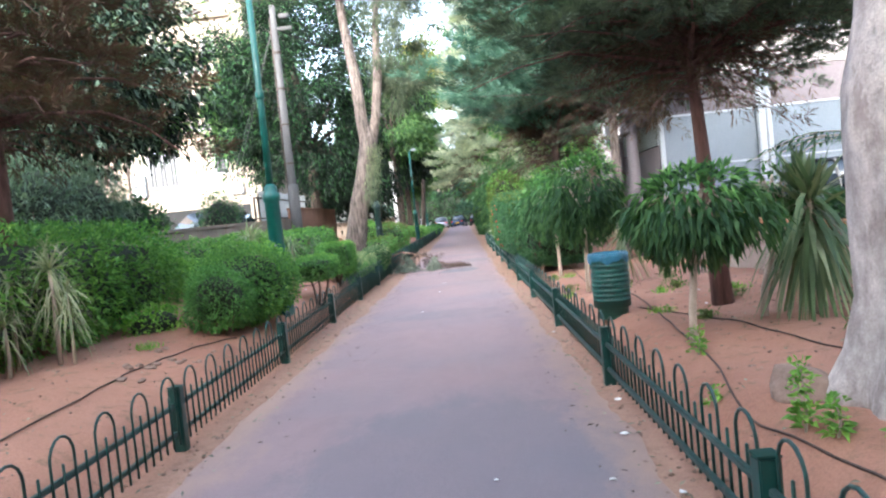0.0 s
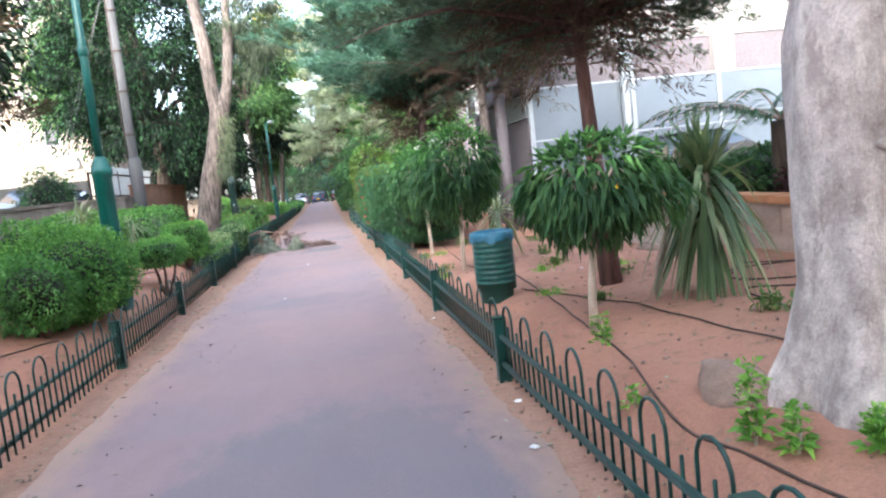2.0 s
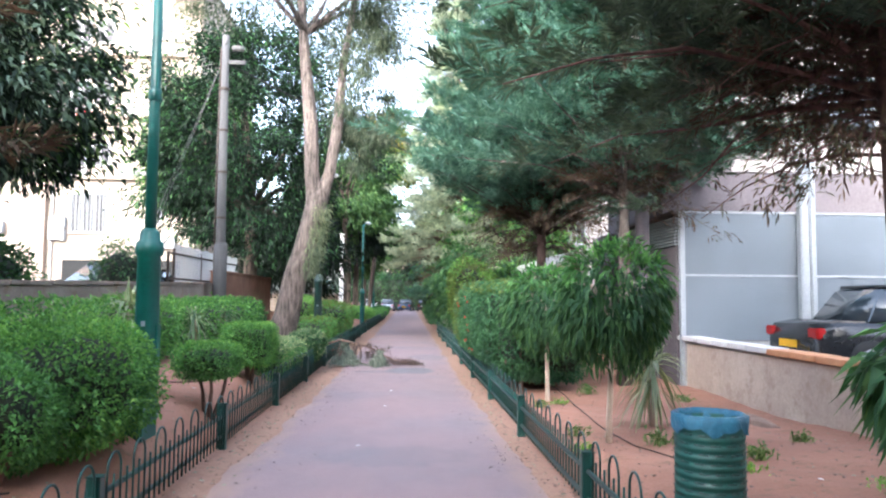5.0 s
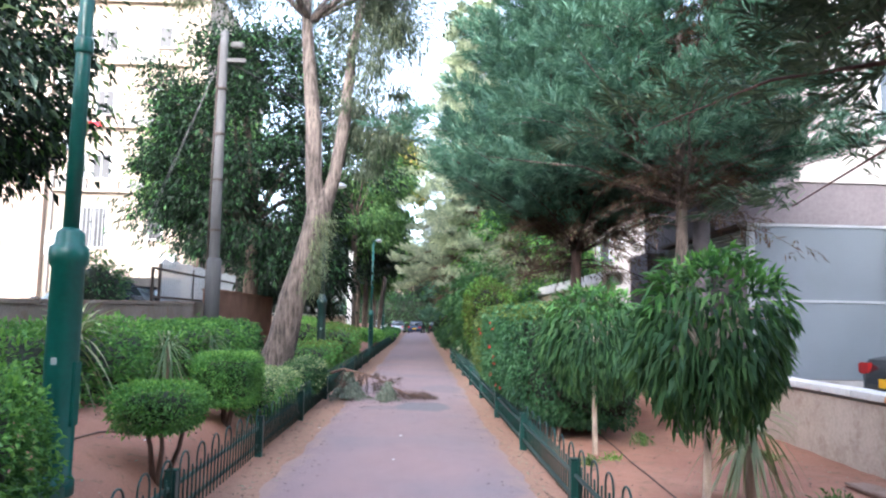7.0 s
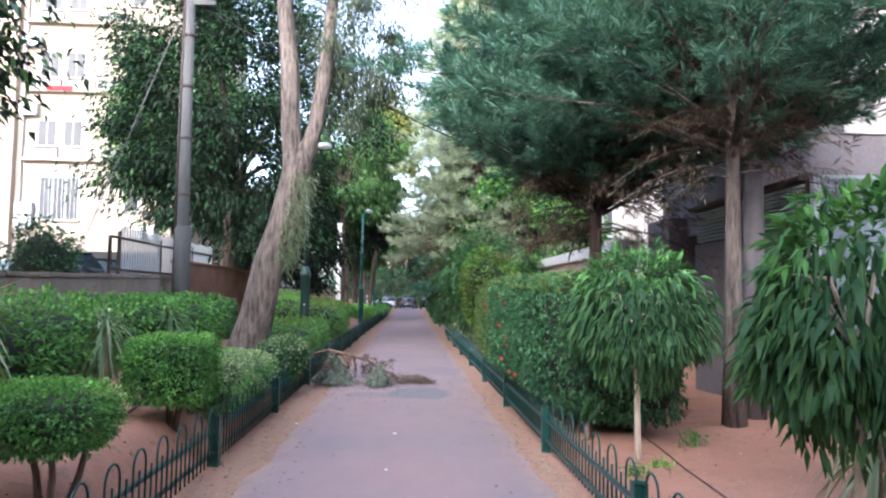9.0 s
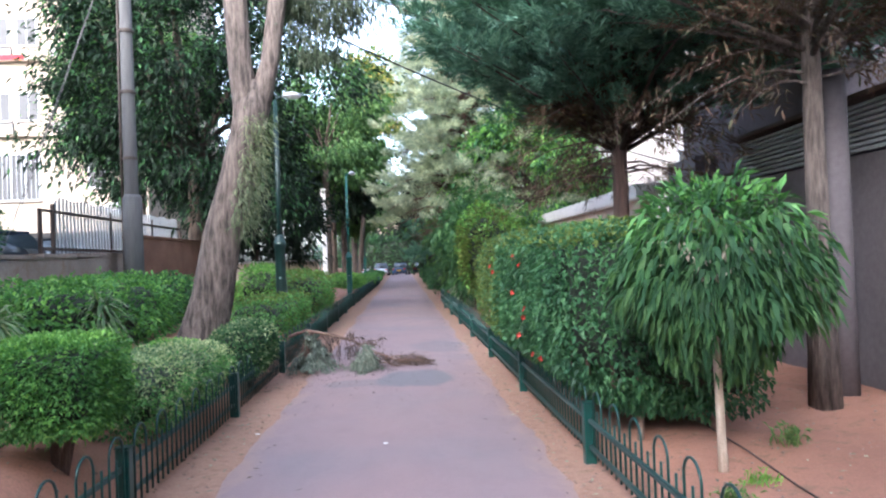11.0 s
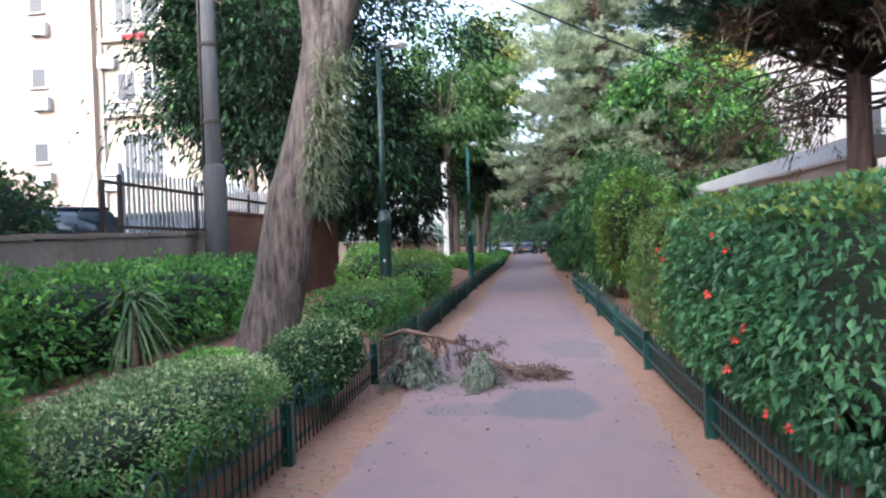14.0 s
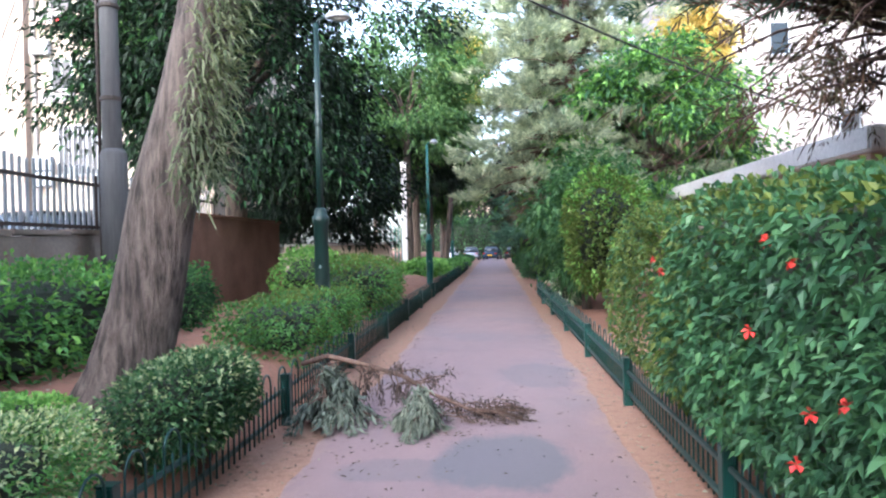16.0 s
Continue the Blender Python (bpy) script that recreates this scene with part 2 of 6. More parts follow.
CAP_STONE = surface("orange_cap_stone", (0.50, 0.22, 0.10), (0.62, 0.32, 0.17), 0.8, 2.0, 30, 0.3, 0.006, per_piece=0.15)
CAP_WHITE = surface("pale_cap_stone", (0.55, 0.52, 0.50), (0.68, 0.66, 0.64), 0.8, 2.0, 30, 0.3, 0.006, per_piece=0.08)
WALL_STONE = surface("pink_wall_stone", (0.36, 0.25, 0.20), (0.50, 0.38, 0.32), 0.9, 1.5, 25, 0.6, 0.015, per_piece=0.1)
RUST_WALL = surface("rusty_brown_wall", (0.12, 0.055, 0.032), (0.22, 0.11, 0.068), 0.9, 1.4, 20, 0.5, 0.01)
GREY_WALL = surface("old_retaining_wall", (0.19, 0.145, 0.115), (0.30, 0.24, 0.20), 0.9, 1.0, 20, 0.5, 0.012, stain=(0.2, 0.12, 0.08))
# near-black fill for shrub cores: shade between the leaves put into colour
CORE_SHADE = surface("shaded_shrub_core", (0.010, 0.018, 0.009), (0.026, 0.036, 0.018), 0.9, 9.0, 45.0, 0.5, 0.03)
# near-black matte window panes, used in place of glass that mirrors the sky
MATTE_PANE = plain("dark_matte_pane", (0.035, 0.036, 0.04), 0.6)
CREAM = surface("cream_render", (0.29, 0.24, 0.19), (0.33, 0.275, 0.22), 0.9, 0.2, 12, 0.15, 0.004)
PEACH = surface("peach_render", (0.300, 0.232, 0.184), (0.338, 0.266, 0.217), 0.9, 0.2, 12, 0.15, 0.004)
OFFWHITE = surface("off_white_render", (0.28, 0.255, 0.245), (0.33, 0.305, 0.295), 0.9, 0.25, 12, 0.15, 0.004)
# mauve-grey wall colour, darkened to hold the shade of the recess too
MAUVE_WALL_SHADE = surface("mauve_render_and_recess_shade", (0.10, 0.087, 0.095), (0.14, 0.12, 0.128), 0.9, 0.4, 14, 0.2, 0.004)
WHITEWASH = surface("whitewashed_coping", (0.66, 0.63, 0.60), (0.78, 0.76, 0.73), 0.9, 0.8, 20, 0.3, 0.005)
WHITE_METAL = surface("white_metal", (0.29, 0.315, 0.335), (0.36, 0.385, 0.405), 0.45, 2.0, 30, 0.05, 0.002)
SHADE_PLASTIC = plain("grey_shutter", (0.17, 0.165, 0.165), 0.6)
DARK_METAL = surface("dark_brown_metal", (0.03, 0.018, 0.014), (0.06, 0.04, 0.03), 0.6, 6, 40, 0.3, 0.002)
GALV = surface("galvanised_steel", (0.30, 0.31, 0.32), (0.42, 0.43, 0.44), 0.5, 4, 40, 0.1, 0.002, 0.4)
RUBBER = plain("black_rubber", (0.015, 0.015, 0.015), 0.85)
HOSE = surface("drip_hose", (0.03, 0.02, 0.016), (0.10, 0.06, 0.045), 0.8, 6, 40, 0.3, 0.003)
YELLOW = plain("yellow_plate", (0.80, 0.42, 0.01), 0.5)
RED_LAMP = plain("red_lamp_lens", (0.35, 0.01, 0.01), 0.2)
CLEAR_LAMP = plain("clear_lamp_lens", (0.7, 0.7, 0.72), 0.15)
PAPER = plain("white_scrap", (0.78, 0.76, 0.74), 0.9)
ROCK = surface("dusty_rock", (0.22, 0.14, 0.105), (0.33, 0.23, 0.18), 0.95, 3, 20, 0.7, 0.03)
RED_CLOTH = plain("red_cloth", (0.5, 0.02, 0.03), 0.9)
PALE_BARK = bark("pale_smooth_bark", (0.33, 0.28, 0.262), (0.57, 0.51, 0.48), 9.0, 0.05, 1.0, (0.33, 0.27, 0.25), 0.55)
ROUGH_BARK = bark("furrowed_grey_bark", (0.036, 0.028, 0.025), (0.185, 0.15, 0.132), 17.0, 0.08, 1.0)
RED_BARK = bark("reddish_bark", (0.06, 0.03, 0.026), (0.17, 0.09, 0.075), 12.0, 0.03, 0.9)
DEEP_BARK = bark("deep_brown_bark", (0.022, 0.013, 0.011), (0.07, 0.04, 0.034), 13.0, 0.03, 0.9)
DARK_BARK = bark("dark_bark", (0.04, 0.03, 0.025), (0.12, 0.09, 0.07), 10.0, 0.03, 0.9)
STEM = bark("pale_stem_bark", (0.34, 0.27, 0.21), (0.52, 0.44, 0.36), 14.0, 0.01, 0.5)
TWIG = bark("brown_twigs", (0.07, 0.04, 0.03), (0.2, 0.13, 0.1), 16.0, 0.01, 0.6)
WOOD_POLE = surface("weathered_pole", (0.07, 0.068, 0.07), (0.135, 0.132, 0.134), 0.85, 2, 30, 0.5, 0.006, stretch=(1, 1, 0.1))

# foliage colours
L_WEEP = foliage("weeping_leaves", (0.019, 0.078, 0.031), (0.037, 0.120, 0.042), (0.078, 0.183, 0.052), 0.58)
L_HIB = foliage("hibiscus_leaves", (0.022, 0.085, 0.040), (0.035, 0.127, 0.058), (0.075, 0.201, 0.082), 0.42, scale=2.6, low=(0.62, 0.66, 0.68), high=(1.4, 1.35, 1.15))
L_OLIVE = foliage("yellowing_leaves", (0.061, 0.102, 0.014), (0.095, 0.145, 0.021), (0.150, 0.204, 0.037), 0.5)
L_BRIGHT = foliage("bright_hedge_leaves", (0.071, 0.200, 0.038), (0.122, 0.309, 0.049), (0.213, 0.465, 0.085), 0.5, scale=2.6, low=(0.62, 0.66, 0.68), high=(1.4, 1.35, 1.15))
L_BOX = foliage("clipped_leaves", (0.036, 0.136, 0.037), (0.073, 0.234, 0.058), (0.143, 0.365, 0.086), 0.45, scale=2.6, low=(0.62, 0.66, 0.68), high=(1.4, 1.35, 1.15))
L_DARKBOX = foliage("dark_shrub_leaves", (0.018, 0.066, 0.036), (0.034, 0.110, 0.049), (0.066, 0.176, 0.065), 0.5, scale=2.6, low=(0.62, 0.66, 0.68), high=(1.4, 1.35, 1.15))
L_VARI = foliage("variegated_leaves", (0.052, 0.13, 0.058), (0.156, 0.26, 0.13), (0.442, 0.494, 0.286), 0.5)
L_GREY = foliage("grey_green_leaves", (0.078, 0.13, 0.111), (0.13, 0.208, 0.169), (0.221, 0.312, 0.247), 0.6)
L_CONIFER = foliage("conifer_sprays", (0.031, 0.096, 0.071), (0.057, 0.152, 0.116), (0.114, 0.240, 0.187), 0.6, 0.2, scale=1.7, low=(0.55, 0.6, 0.62), high=(1.5, 1.45, 1.3))
L_CONIFER_IN = foliage("old_conifer_sprays", (0.067, 0.035, 0.027), (0.100, 0.058, 0.041), (0.080, 0.087, 0.051), 0.8, 0.15)
# greyer copy of the conifer sprays, with the crown's shade in the colour
L_CONIFER_SHADED = foliage("shaded_conifer_sprays", (0.042, 0.072, 0.052), (0.068, 0.109, 0.072), (0.106, 0.159, 0.101), 0.6, 0.15, scale=1.7, low=(0.55, 0.6, 0.62), high=(1.5, 1.45, 1.3))
L_SILVER = foliage("silvery_conifer", (0.184, 0.245, 0.184), (0.306, 0.367, 0.275), (0.459, 0.505, 0.383), 0.6, 0.2, scale=1.7, low=(0.55, 0.6, 0.62), high=(1.5, 1.45, 1.3))
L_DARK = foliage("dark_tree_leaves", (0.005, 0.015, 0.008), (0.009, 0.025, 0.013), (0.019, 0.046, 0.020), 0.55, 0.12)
L_MID = foliage("tree_leaves", (0.026, 0.077, 0.026), (0.052, 0.129, 0.039), (0.112, 0.224, 0.061), 0.5, 0.35)
L_FINE = foliage("fine_grey_leaves", (0.075, 0.112, 0.062), (0.138, 0.175, 0.112), (0.237, 0.275, 0.188), 0.6, 0.3)
L_EUC = foliage("dull_gum_leaves", (0.035, 0.055, 0.035), (0.065, 0.09, 0.058), (0.12, 0.145, 0.095), 0.6, 0.25)
# yellow leaf colour that holds the low evening sun on treetops
L_GOLD_SUNLIT = foliage("sunlit_golden_leaves", (0.35, 0.25, 0.03), (0.5, 0.36, 0.06), (0.6, 0.48, 0.14), 0.6, 0.35)
L_YUCCA = foliage("yucca_leaves", (0.065, 0.130, 0.058), (0.117, 0.208, 0.091), (0.312, 0.364, 0.208), 0.45, 0.15)
L_DRY = foliage("dry_leaves", (0.16, 0.14, 0.12), (0.22, 0.22, 0.18), (0.28, 0.31, 0.26), 0.8, 0.15)
L_WILT = foliage("wilted_leaves", (0.06, 0.075, 0.065), (0.12, 0.15, 0.13), (0.22, 0.27, 0.235), 0.8, 0.15)
L_DEAD = foliage("dead_brown_leaves", (0.045, 0.03, 0.03), (0.08, 0.055, 0.05), (0.14, 0.10, 0.09), 0.8, 0.1)
L_PALE = foliage("pale_strap_leaves", (0.16, 0.22, 0.11), (0.26, 0.32, 0.18), (0.42, 0.44, 0.28), 0.5, 0.2)
L_SPROUT = foliage("lime_sprouts", (0.09, 0.26, 0.02), (0.15, 0.38, 0.03), (0.25, 0.5, 0.05), 0.45, 0.3)
L_GRASS = foliage("weed_blades", (0.06, 0.13, 0.03), (0.10, 0.20, 0.045), (0.20, 0.28, 0.08), 0.6, 0.2)
L_BURG = foliage("burgundy_leaves", (0.05, 0.015, 0.025), (0.09, 0.03, 0.045), (0.13, 0.06, 0.07), 0.5, 0.2)
PETAL = foliage("red_petals", (0.5, 0.008, 0.01), (0.6, 0.015, 0.012), (0.65, 0.03, 0.02), 0.5, 0.25)


def glass_material(name, tint, rough=0.05):
    m, n, l, p = shader(name)
    p.inputs["Base Color"].default_value = (*tint, 1)
    p.inputs["Roughness"].default_value = rough
    p.inputs["Specular IOR Level"].default_value = 0.8
    return m


GLASS = glass_material("dark_window_glass", (0.03, 0.04, 0.05))
LAMP_GLASS = glass_material("milky_lamp_glass", (0.6, 0.62, 0.6), 0.25)


def perforated_material():
    """Pale steel sheet with rows of small punched holes."""
    m, n, l, p = shader("perforated_sheet")
    co = n.new("ShaderNodeTexCoord")
    br = n.new("ShaderNodeTexBrick")
    br.offset = 0.0
    for k, v in (("Scale", 30.0), ("Mortar Size", 0.22), ("Brick Width", 0.9), ("Row Height", 0.9), ("Mortar Smooth", 0.5)):
        br.inputs[k].default_value = v
    br.inputs["Color1"].default_value = br.inputs["Color2"].default_value = (0.105, 0.128, 0.150, 1)
    br.inputs["Mortar"].default_value = (0.172, 0.198, 0.226, 1)
    mp = n.new("ShaderNodeMapping")
    mp.inputs["Rotation"].default_value = (radians(90), 0, 0)
    l.new(co.outputs["Object"], mp.inputs["Vector"])
    l.new(mp.outputs[0], br.inputs["Vector"])
    a = noise_tex(n, l, 0.8, 4)
    g = ramp(n, [(0.3, (0.85, 0.85, 0.85)), (0.7, (1.08, 1.08, 1.08))])
    l.new(a.outputs["Fac"], g.inputs[0])
    l.new(mixed(n, l, br.outputs["Color"], g.outputs[0], 1.0, "MULTIPLY"), p.inputs["Base Color"])
    p.inputs["Roughness"].default_value = 0.5
    return m


PERFORATED = perforated_material()


# ---- mesh helpers ----
def mesh_data(name, verts, faces, material, smooth=False):
    me = bpy.data.meshes.new(name)
    verts, faces = np.asarray(verts, np.float32), np.asarray(faces, np.int32)
    me.vertices.add(len(verts))
    me.vertices.foreach_set("co", verts.ravel())
    k = faces.shape[1]
    me.loops.add(faces.size)
    me.loops.foreach_set("vertex_index", faces.ravel())
    me.polygons.add(len(faces))
    me.polygons.foreach_set("loop_start", np.arange(len(faces), dtype=np.int32) * k)
    me.polygons.foreach_set("use_smooth", np.full(len(faces), smooth))
    me.update(calc_edges=True)
    me.materials.append(material)
    return me


def part(name, bm, material, parent=None, label="", smooth=False):
    """One mesh object out of a bmesh, under a thing or a part."""
    me = bpy.data.meshes.new(name)
    if bm.faces and len(bm.faces) < 40000:
        bmesh.ops.recalc_face_normals(bm, faces=bm.faces)
    for f in bm.faces:
        f.smooth = smooth
    bm.to_mesh(me)
    bm.free()
    me.materials.append(material)
    ob = new(name, me)
    ob.parent = parent
    return tagged(ob, label)


def cloud_part(name, vf, material, parent=None, label=""):
    ob = new(name, mesh_data(name, vf[0], vf[1], material))
    ob.parent = parent
    return tagged(ob, label)


def thing(name, label, category, m=None, group="", kind=""):
    ob = new(name)
    if m is not None:
        ob.matrix_world = m
    return tagged(ob, label, category, group, kind)


def box(bm, x0, x1, y0, y1, z0, z1, bevel=0.0):
    r = bmesh.ops.create_cube(bm, size=1, matrix=Matrix.LocRotScale(((x0 + x1) / 2, (y0 + y1) / 2, (z0 + z1) / 2), None, (abs(x1 - x0), abs(y1 - y0), abs(z1 - z0))))
    if bevel:
        es = list({e for v in r["verts"] for e in v.link_edges})
        bmesh.ops.bevel(bm, geom=es, offset=bevel, segments=2, affect="EDGES")
    return bm


def boxed(*a, **k):
    return box(bmesh.new(), *a, **k)


def tube(bm, pts, radii, n=8, wobble=0.0, caps=True):
    """A round limb along pts with a radius at each of them."""
    pts = [Vector(p) for p in pts]
    rings, side = [], None
    for i, p in enumerate(pts):
        d = (pts[min(i + 1, len(pts) - 1)] - pts[max(i - 1, 0)]).normalized()
        if side is None:
            side = d.orthogonal().normalized()
        side = (side - d * side.dot(d)).normalized()
        up = d.cross(side)
        ring = []
        for k in range(n):
            a = 2 * math.pi * k / n
            r = radii[i] * (1 + wobble * noise.noise(Vector((math.cos(a) * 1.5, math.sin(a) * 1.5, p.z * 1.3 + i * 0.21))))
            ring.append(bm.verts.new(p + side * (math.cos(a) * r) + up * (math.sin(a) * r)))
        rings.append(ring)
    for a, b in zip(rings, rings[1:]):
        for k in range(n):
            bm.faces.new((a[k], a[(k + 1) % n], b[(k + 1) % n], b[k]))
    if caps:
        bm.faces.new(rings[0][::-1])
        bm.faces.new(rings[-1])
    return bm


def lathe(bm, profile, n=20, cx=0.0, cy=0.0):
    """A turned shape from (radius, z) pairs."""
    rings = [[bm.verts.new((cx + r * math.cos(2 * math.pi * k / n), cy + r * math.sin(2 * math.pi * k / n), z)) for k in range(n)] for r, z in profile]
    for a, b in zip(rings, rings[1:]):
        for k in range(n):
            bm.faces.new((a[k], a[(k + 1) % n], b[(k + 1) % n], b[k]))
    bm.faces.new(rings[0][::-1])
    bm.faces.new(rings[-1])
    return bm


def unit(v):
    return v / np.maximum(np.linalg.norm(v, axis=-1, keepdims=True), 1e-6)


def rand_dirs(n):
    return unit(rng.normal(size=(n, 3)))


def leaves(p, d, length, width, droop=0.25, widest=0.45):
    """Folded, drooping leaves at p along d: four corners each."""
    n = len(p)
    d = unit(d)
    length, width = np.broadcast_to(length, n)[:, None], np.broadcast_to(width, n)[:, None]
    side = unit(np.cross(d, rand_dirs(n) * 0.5 + np.array([0, 0, 1.0])))
    nrm = np.cross(side, d)
    mid = p + d * length * widest
    tip = p + d * length - np.array([0, 0, 1.0]) * length * droop
    lift = nrm * width * 0.22
    v = np.stack([p, mid + side * width / 2 + lift, tip, mid - side * width / 2 + lift], 1).reshape(-1, 3)
    return v, np.arange(4 * n).reshape(n, 4)


def straps(p, d, length, width, droop=0.4, steps=4):
    """Long bent blades: a strip of quads each."""
    n = len(p)
    d = unit(d)
    length, width = np.broadcast_to(length, n)[:, None], np.broadcast_to(width, n)[:, None]
    droop = np.broadcast_to(droop, n)[:, None]
    side = unit(np.cross(d, np.array([0, 0, 1.0]) + rand_dirs(n) * 0.3))
    rows = []
    for k in range(steps + 1):
        s = k / steps
        c = p + d * length * s - np.array([0, 0, 1.0]) * length * droop * s * s
        w = width * (0.55 + 0.9 * s if s < 0.5 else 2.0 * (1.0 - s) + 0.02)
        rows += [c + side * w / 2, c - side * w / 2]
    v = np.stack(rows, 1)
    m = 2 * (steps + 1)
    f = np.concatenate([np.arange(n)[:, None] * m + np.array([2 * k, 2 * k + 2, 2 * k + 3, 2 * k + 1]) for k in range(steps)])
    return v.reshape(-1, 3), f


def sprays(p, d, size, teeth=8, slim=0.11):
    """Feathery flat sprays: a fan of thin blades on each twig."""
    n = len(p)
    d = unit(d)
    size = np.broadcast_to(size, n)[:, None]
    side = unit(np.cross(d, rand_dirs(n)))
    out = []
    for k in range(teeth):
        s = k / (teeth - 1)
        a = (1 if k % 2 else -1) * (0.85 - 0.75 * s)
        base = p + d * size * s * 0.7
        way = d * math.cos(a) + side * math.sin(a) + rng.normal(size=(n, 3)) * 0.12
        out.append(leaves(base, way, size[:, 0] * (0.62 - 0.2 * s), size[:, 0] * slim, 0.1))
    return join(out)


def join(parts):
    v, f, o = [], [], 0
    for a, b in parts:
        v.append(a), f.append(b + o)
        o += len(a)
    return np.concatenate(v), np.concatenate(f)


def waves(p, scale, seed):
    """Smooth lumps, about -1 to 1."""
    g = np.random.default_rng(seed)
    k = g.normal(size=(6, 3)) * scale
    ph = g.uniform(0, 6.28, 6)
    return np.sin(p @ k.T + ph).mean(1) * 1.8


def blob_points(n, c, r, power=2.0, seed=0, lump=0.12, scale=3.0, deep=0.25, low=-1.0):
    """Points near the skin of a lumpy, more or less boxy body, and their outward ways."""
    d = rand_dirs(int(n * 1.6))
    d = d[d[:, 2] > low][:n]
    q = d / (np.abs(d) ** power).sum(1, keepdims=True) ** (1 / power)
    r = np.asarray(r, float)
    k = 1 + lump * waves(q * r, scale, seed) + 0.55 * lump * waves(q * r, scale * 3.3, seed + 50)
    k = k - np.abs(rng.normal(size=len(d))) * deep * 0.5
    out = unit(np.sign(q) * np.abs(q) ** (power - 1) / r)
    return np.asarray(c) + q * r * k[:, None], out


def shrub_core(bm, c, r, power=2.0, seed=0, shrink=0.8):
    res = bmesh.ops.create_icosphere(bm, subdivisions=3, radius=1)
    for v in res["verts"]:
        d = np.array(v.co)
        q = d / (np.abs(d) ** power).sum() ** (1 / power)
        v.co = Vector(np.asarray(c) + q * np.asarray(r) * shrink * (1 + 0.15 * waves((q * np.asarray(r))[None], 3.0, seed)[0]))
    return bm


def crown_points(n, c, r, clumps, spread, seed, low=-0.7):
    """Points in many clumps spread through an uneven crown."""
    g = np.random.default_rng(seed)
    d = unit(g.normal(size=(clumps * 3, 3)))
    d = d[d[:, 2] > low][:clumps]
    rad = g.uniform(0.25, 1.0, len(d)) ** 0.45
    cen = d * rad[:, None] * np.asarray(r) * (1 + 0.18 * waves(d, 2.5, seed))[:, None]
    which = g.integers(0, len(cen), n)
    off = g.normal(size=(n, 3)) * spread * np.array([1, 1, 0.6]) * g.uniform(0.6, 1.3, len(cen))[which, None]
    return np.asarray(c) + cen[which] + off, unit(off + cen[which] * 0.25), np.asarray(c) + cen


# ---- ground ----
def smooth(t):
    t = np.clip(t, 0, 1)
    return t * t * (3 - 2 * t)


def ground_z(x, y):
    """Height of the soil: raised beds on both sides of the sunken path."""
    x, y = np.asarray(x, float), np.asarray(y, float)
    left = (0.27 + 0.15 * smooth((y - 8) / 5)) * smooth((-2.22 - x) / 0.5) + 0.2 * smooth((-2.5 - x) / 1.2)
    amp = 0.30 - 0.24 * smooth((y - 8.5) / 6)
    right = amp * smooth((x - 1.2) / 0.6) + 0.06 * smooth((x - 2) / 2)
    z = np.where(x < -0.5, left, right) - 0.012
    lump = 0.03 * np.sin(x * 2.1 + 0.7 * y) * np.sin(y * 1.3 + x) + 0.012 * np.sin(x * 7 + y * 3) * np.sin(y * 6.1)
    z = z + lump * smooth((np.abs(x + 0.52) - 1.75) / 0.5)
    z = np.where(x < -6.0, 1.0, z)
    z = np.where(x > 4.83, 0.38, z)
    far = smooth((y - 45) / 20)
    return np.where((x > -6) & (x < 4.83), z * (1 - 0.6 * far) - 0.012 * 0.6 * far, z)


def gz(x, y):
    return float(ground_z(x, y))


def build_ground():
    xs = np.concatenate([[-900, -200, -60, -25, -12, -6.02, -5.98], np.arange(-5.8, -2.3, 0.12), np.arange(-2.3, -1.6, 0.06), np.arange(-1.5, 0.75, 0.25), np.arange(0.75, 1.95, 0.06), np.arange(2.0, 4.8, 0.12), [4.81, 4.85, 10, 25, 60, 200, 900]])
    ys = np.concatenate([[-600, -100, -20], np.arange(-6, 30, 0.14), np.arange(30, 60, 0.5), np.arange(60, 110, 4), [150, 300, 1200]])
    X, Y = np.meshgrid(xs, ys)
    Z = ground_z(X, Y)
    v = np.stack([X, Y, Z], -1).reshape(-1, 3)
    w = len(xs)
    i = (np.arange(len(ys) - 1)[:, None] * w + np.arange(w - 1)).ravel()
    f = np.stack([i, i + 1, i + w + 1, i + w], 1)
    ob = new("ground", mesh_data("ground", v, f, SOIL, True))
    tagged(ob, "reddish bare garden soil, sandy beside the path", "soil", kind="structure")


def path_edges(y):
    """Ragged rims of the asphalt, broken into bites and tongues by the blown sand."""
    def rough(k):
        return 0.09 * noise.noise(Vector((k, y * 0.55, 0))) + 0.06 * noise.noise(Vector((k, y * 1.7, 3))) + 0.03 * noise.noise(Vector((k, y * 5.0, 7)))
    l = -1.90 + 0.22 * smooth((y - 6) / 16) + rough(1.3)
    r = 1.02 - 0.18 * smooth((y - 4) / 14) + rough(8.1)
    return float(l), float(min(r, 1.06))


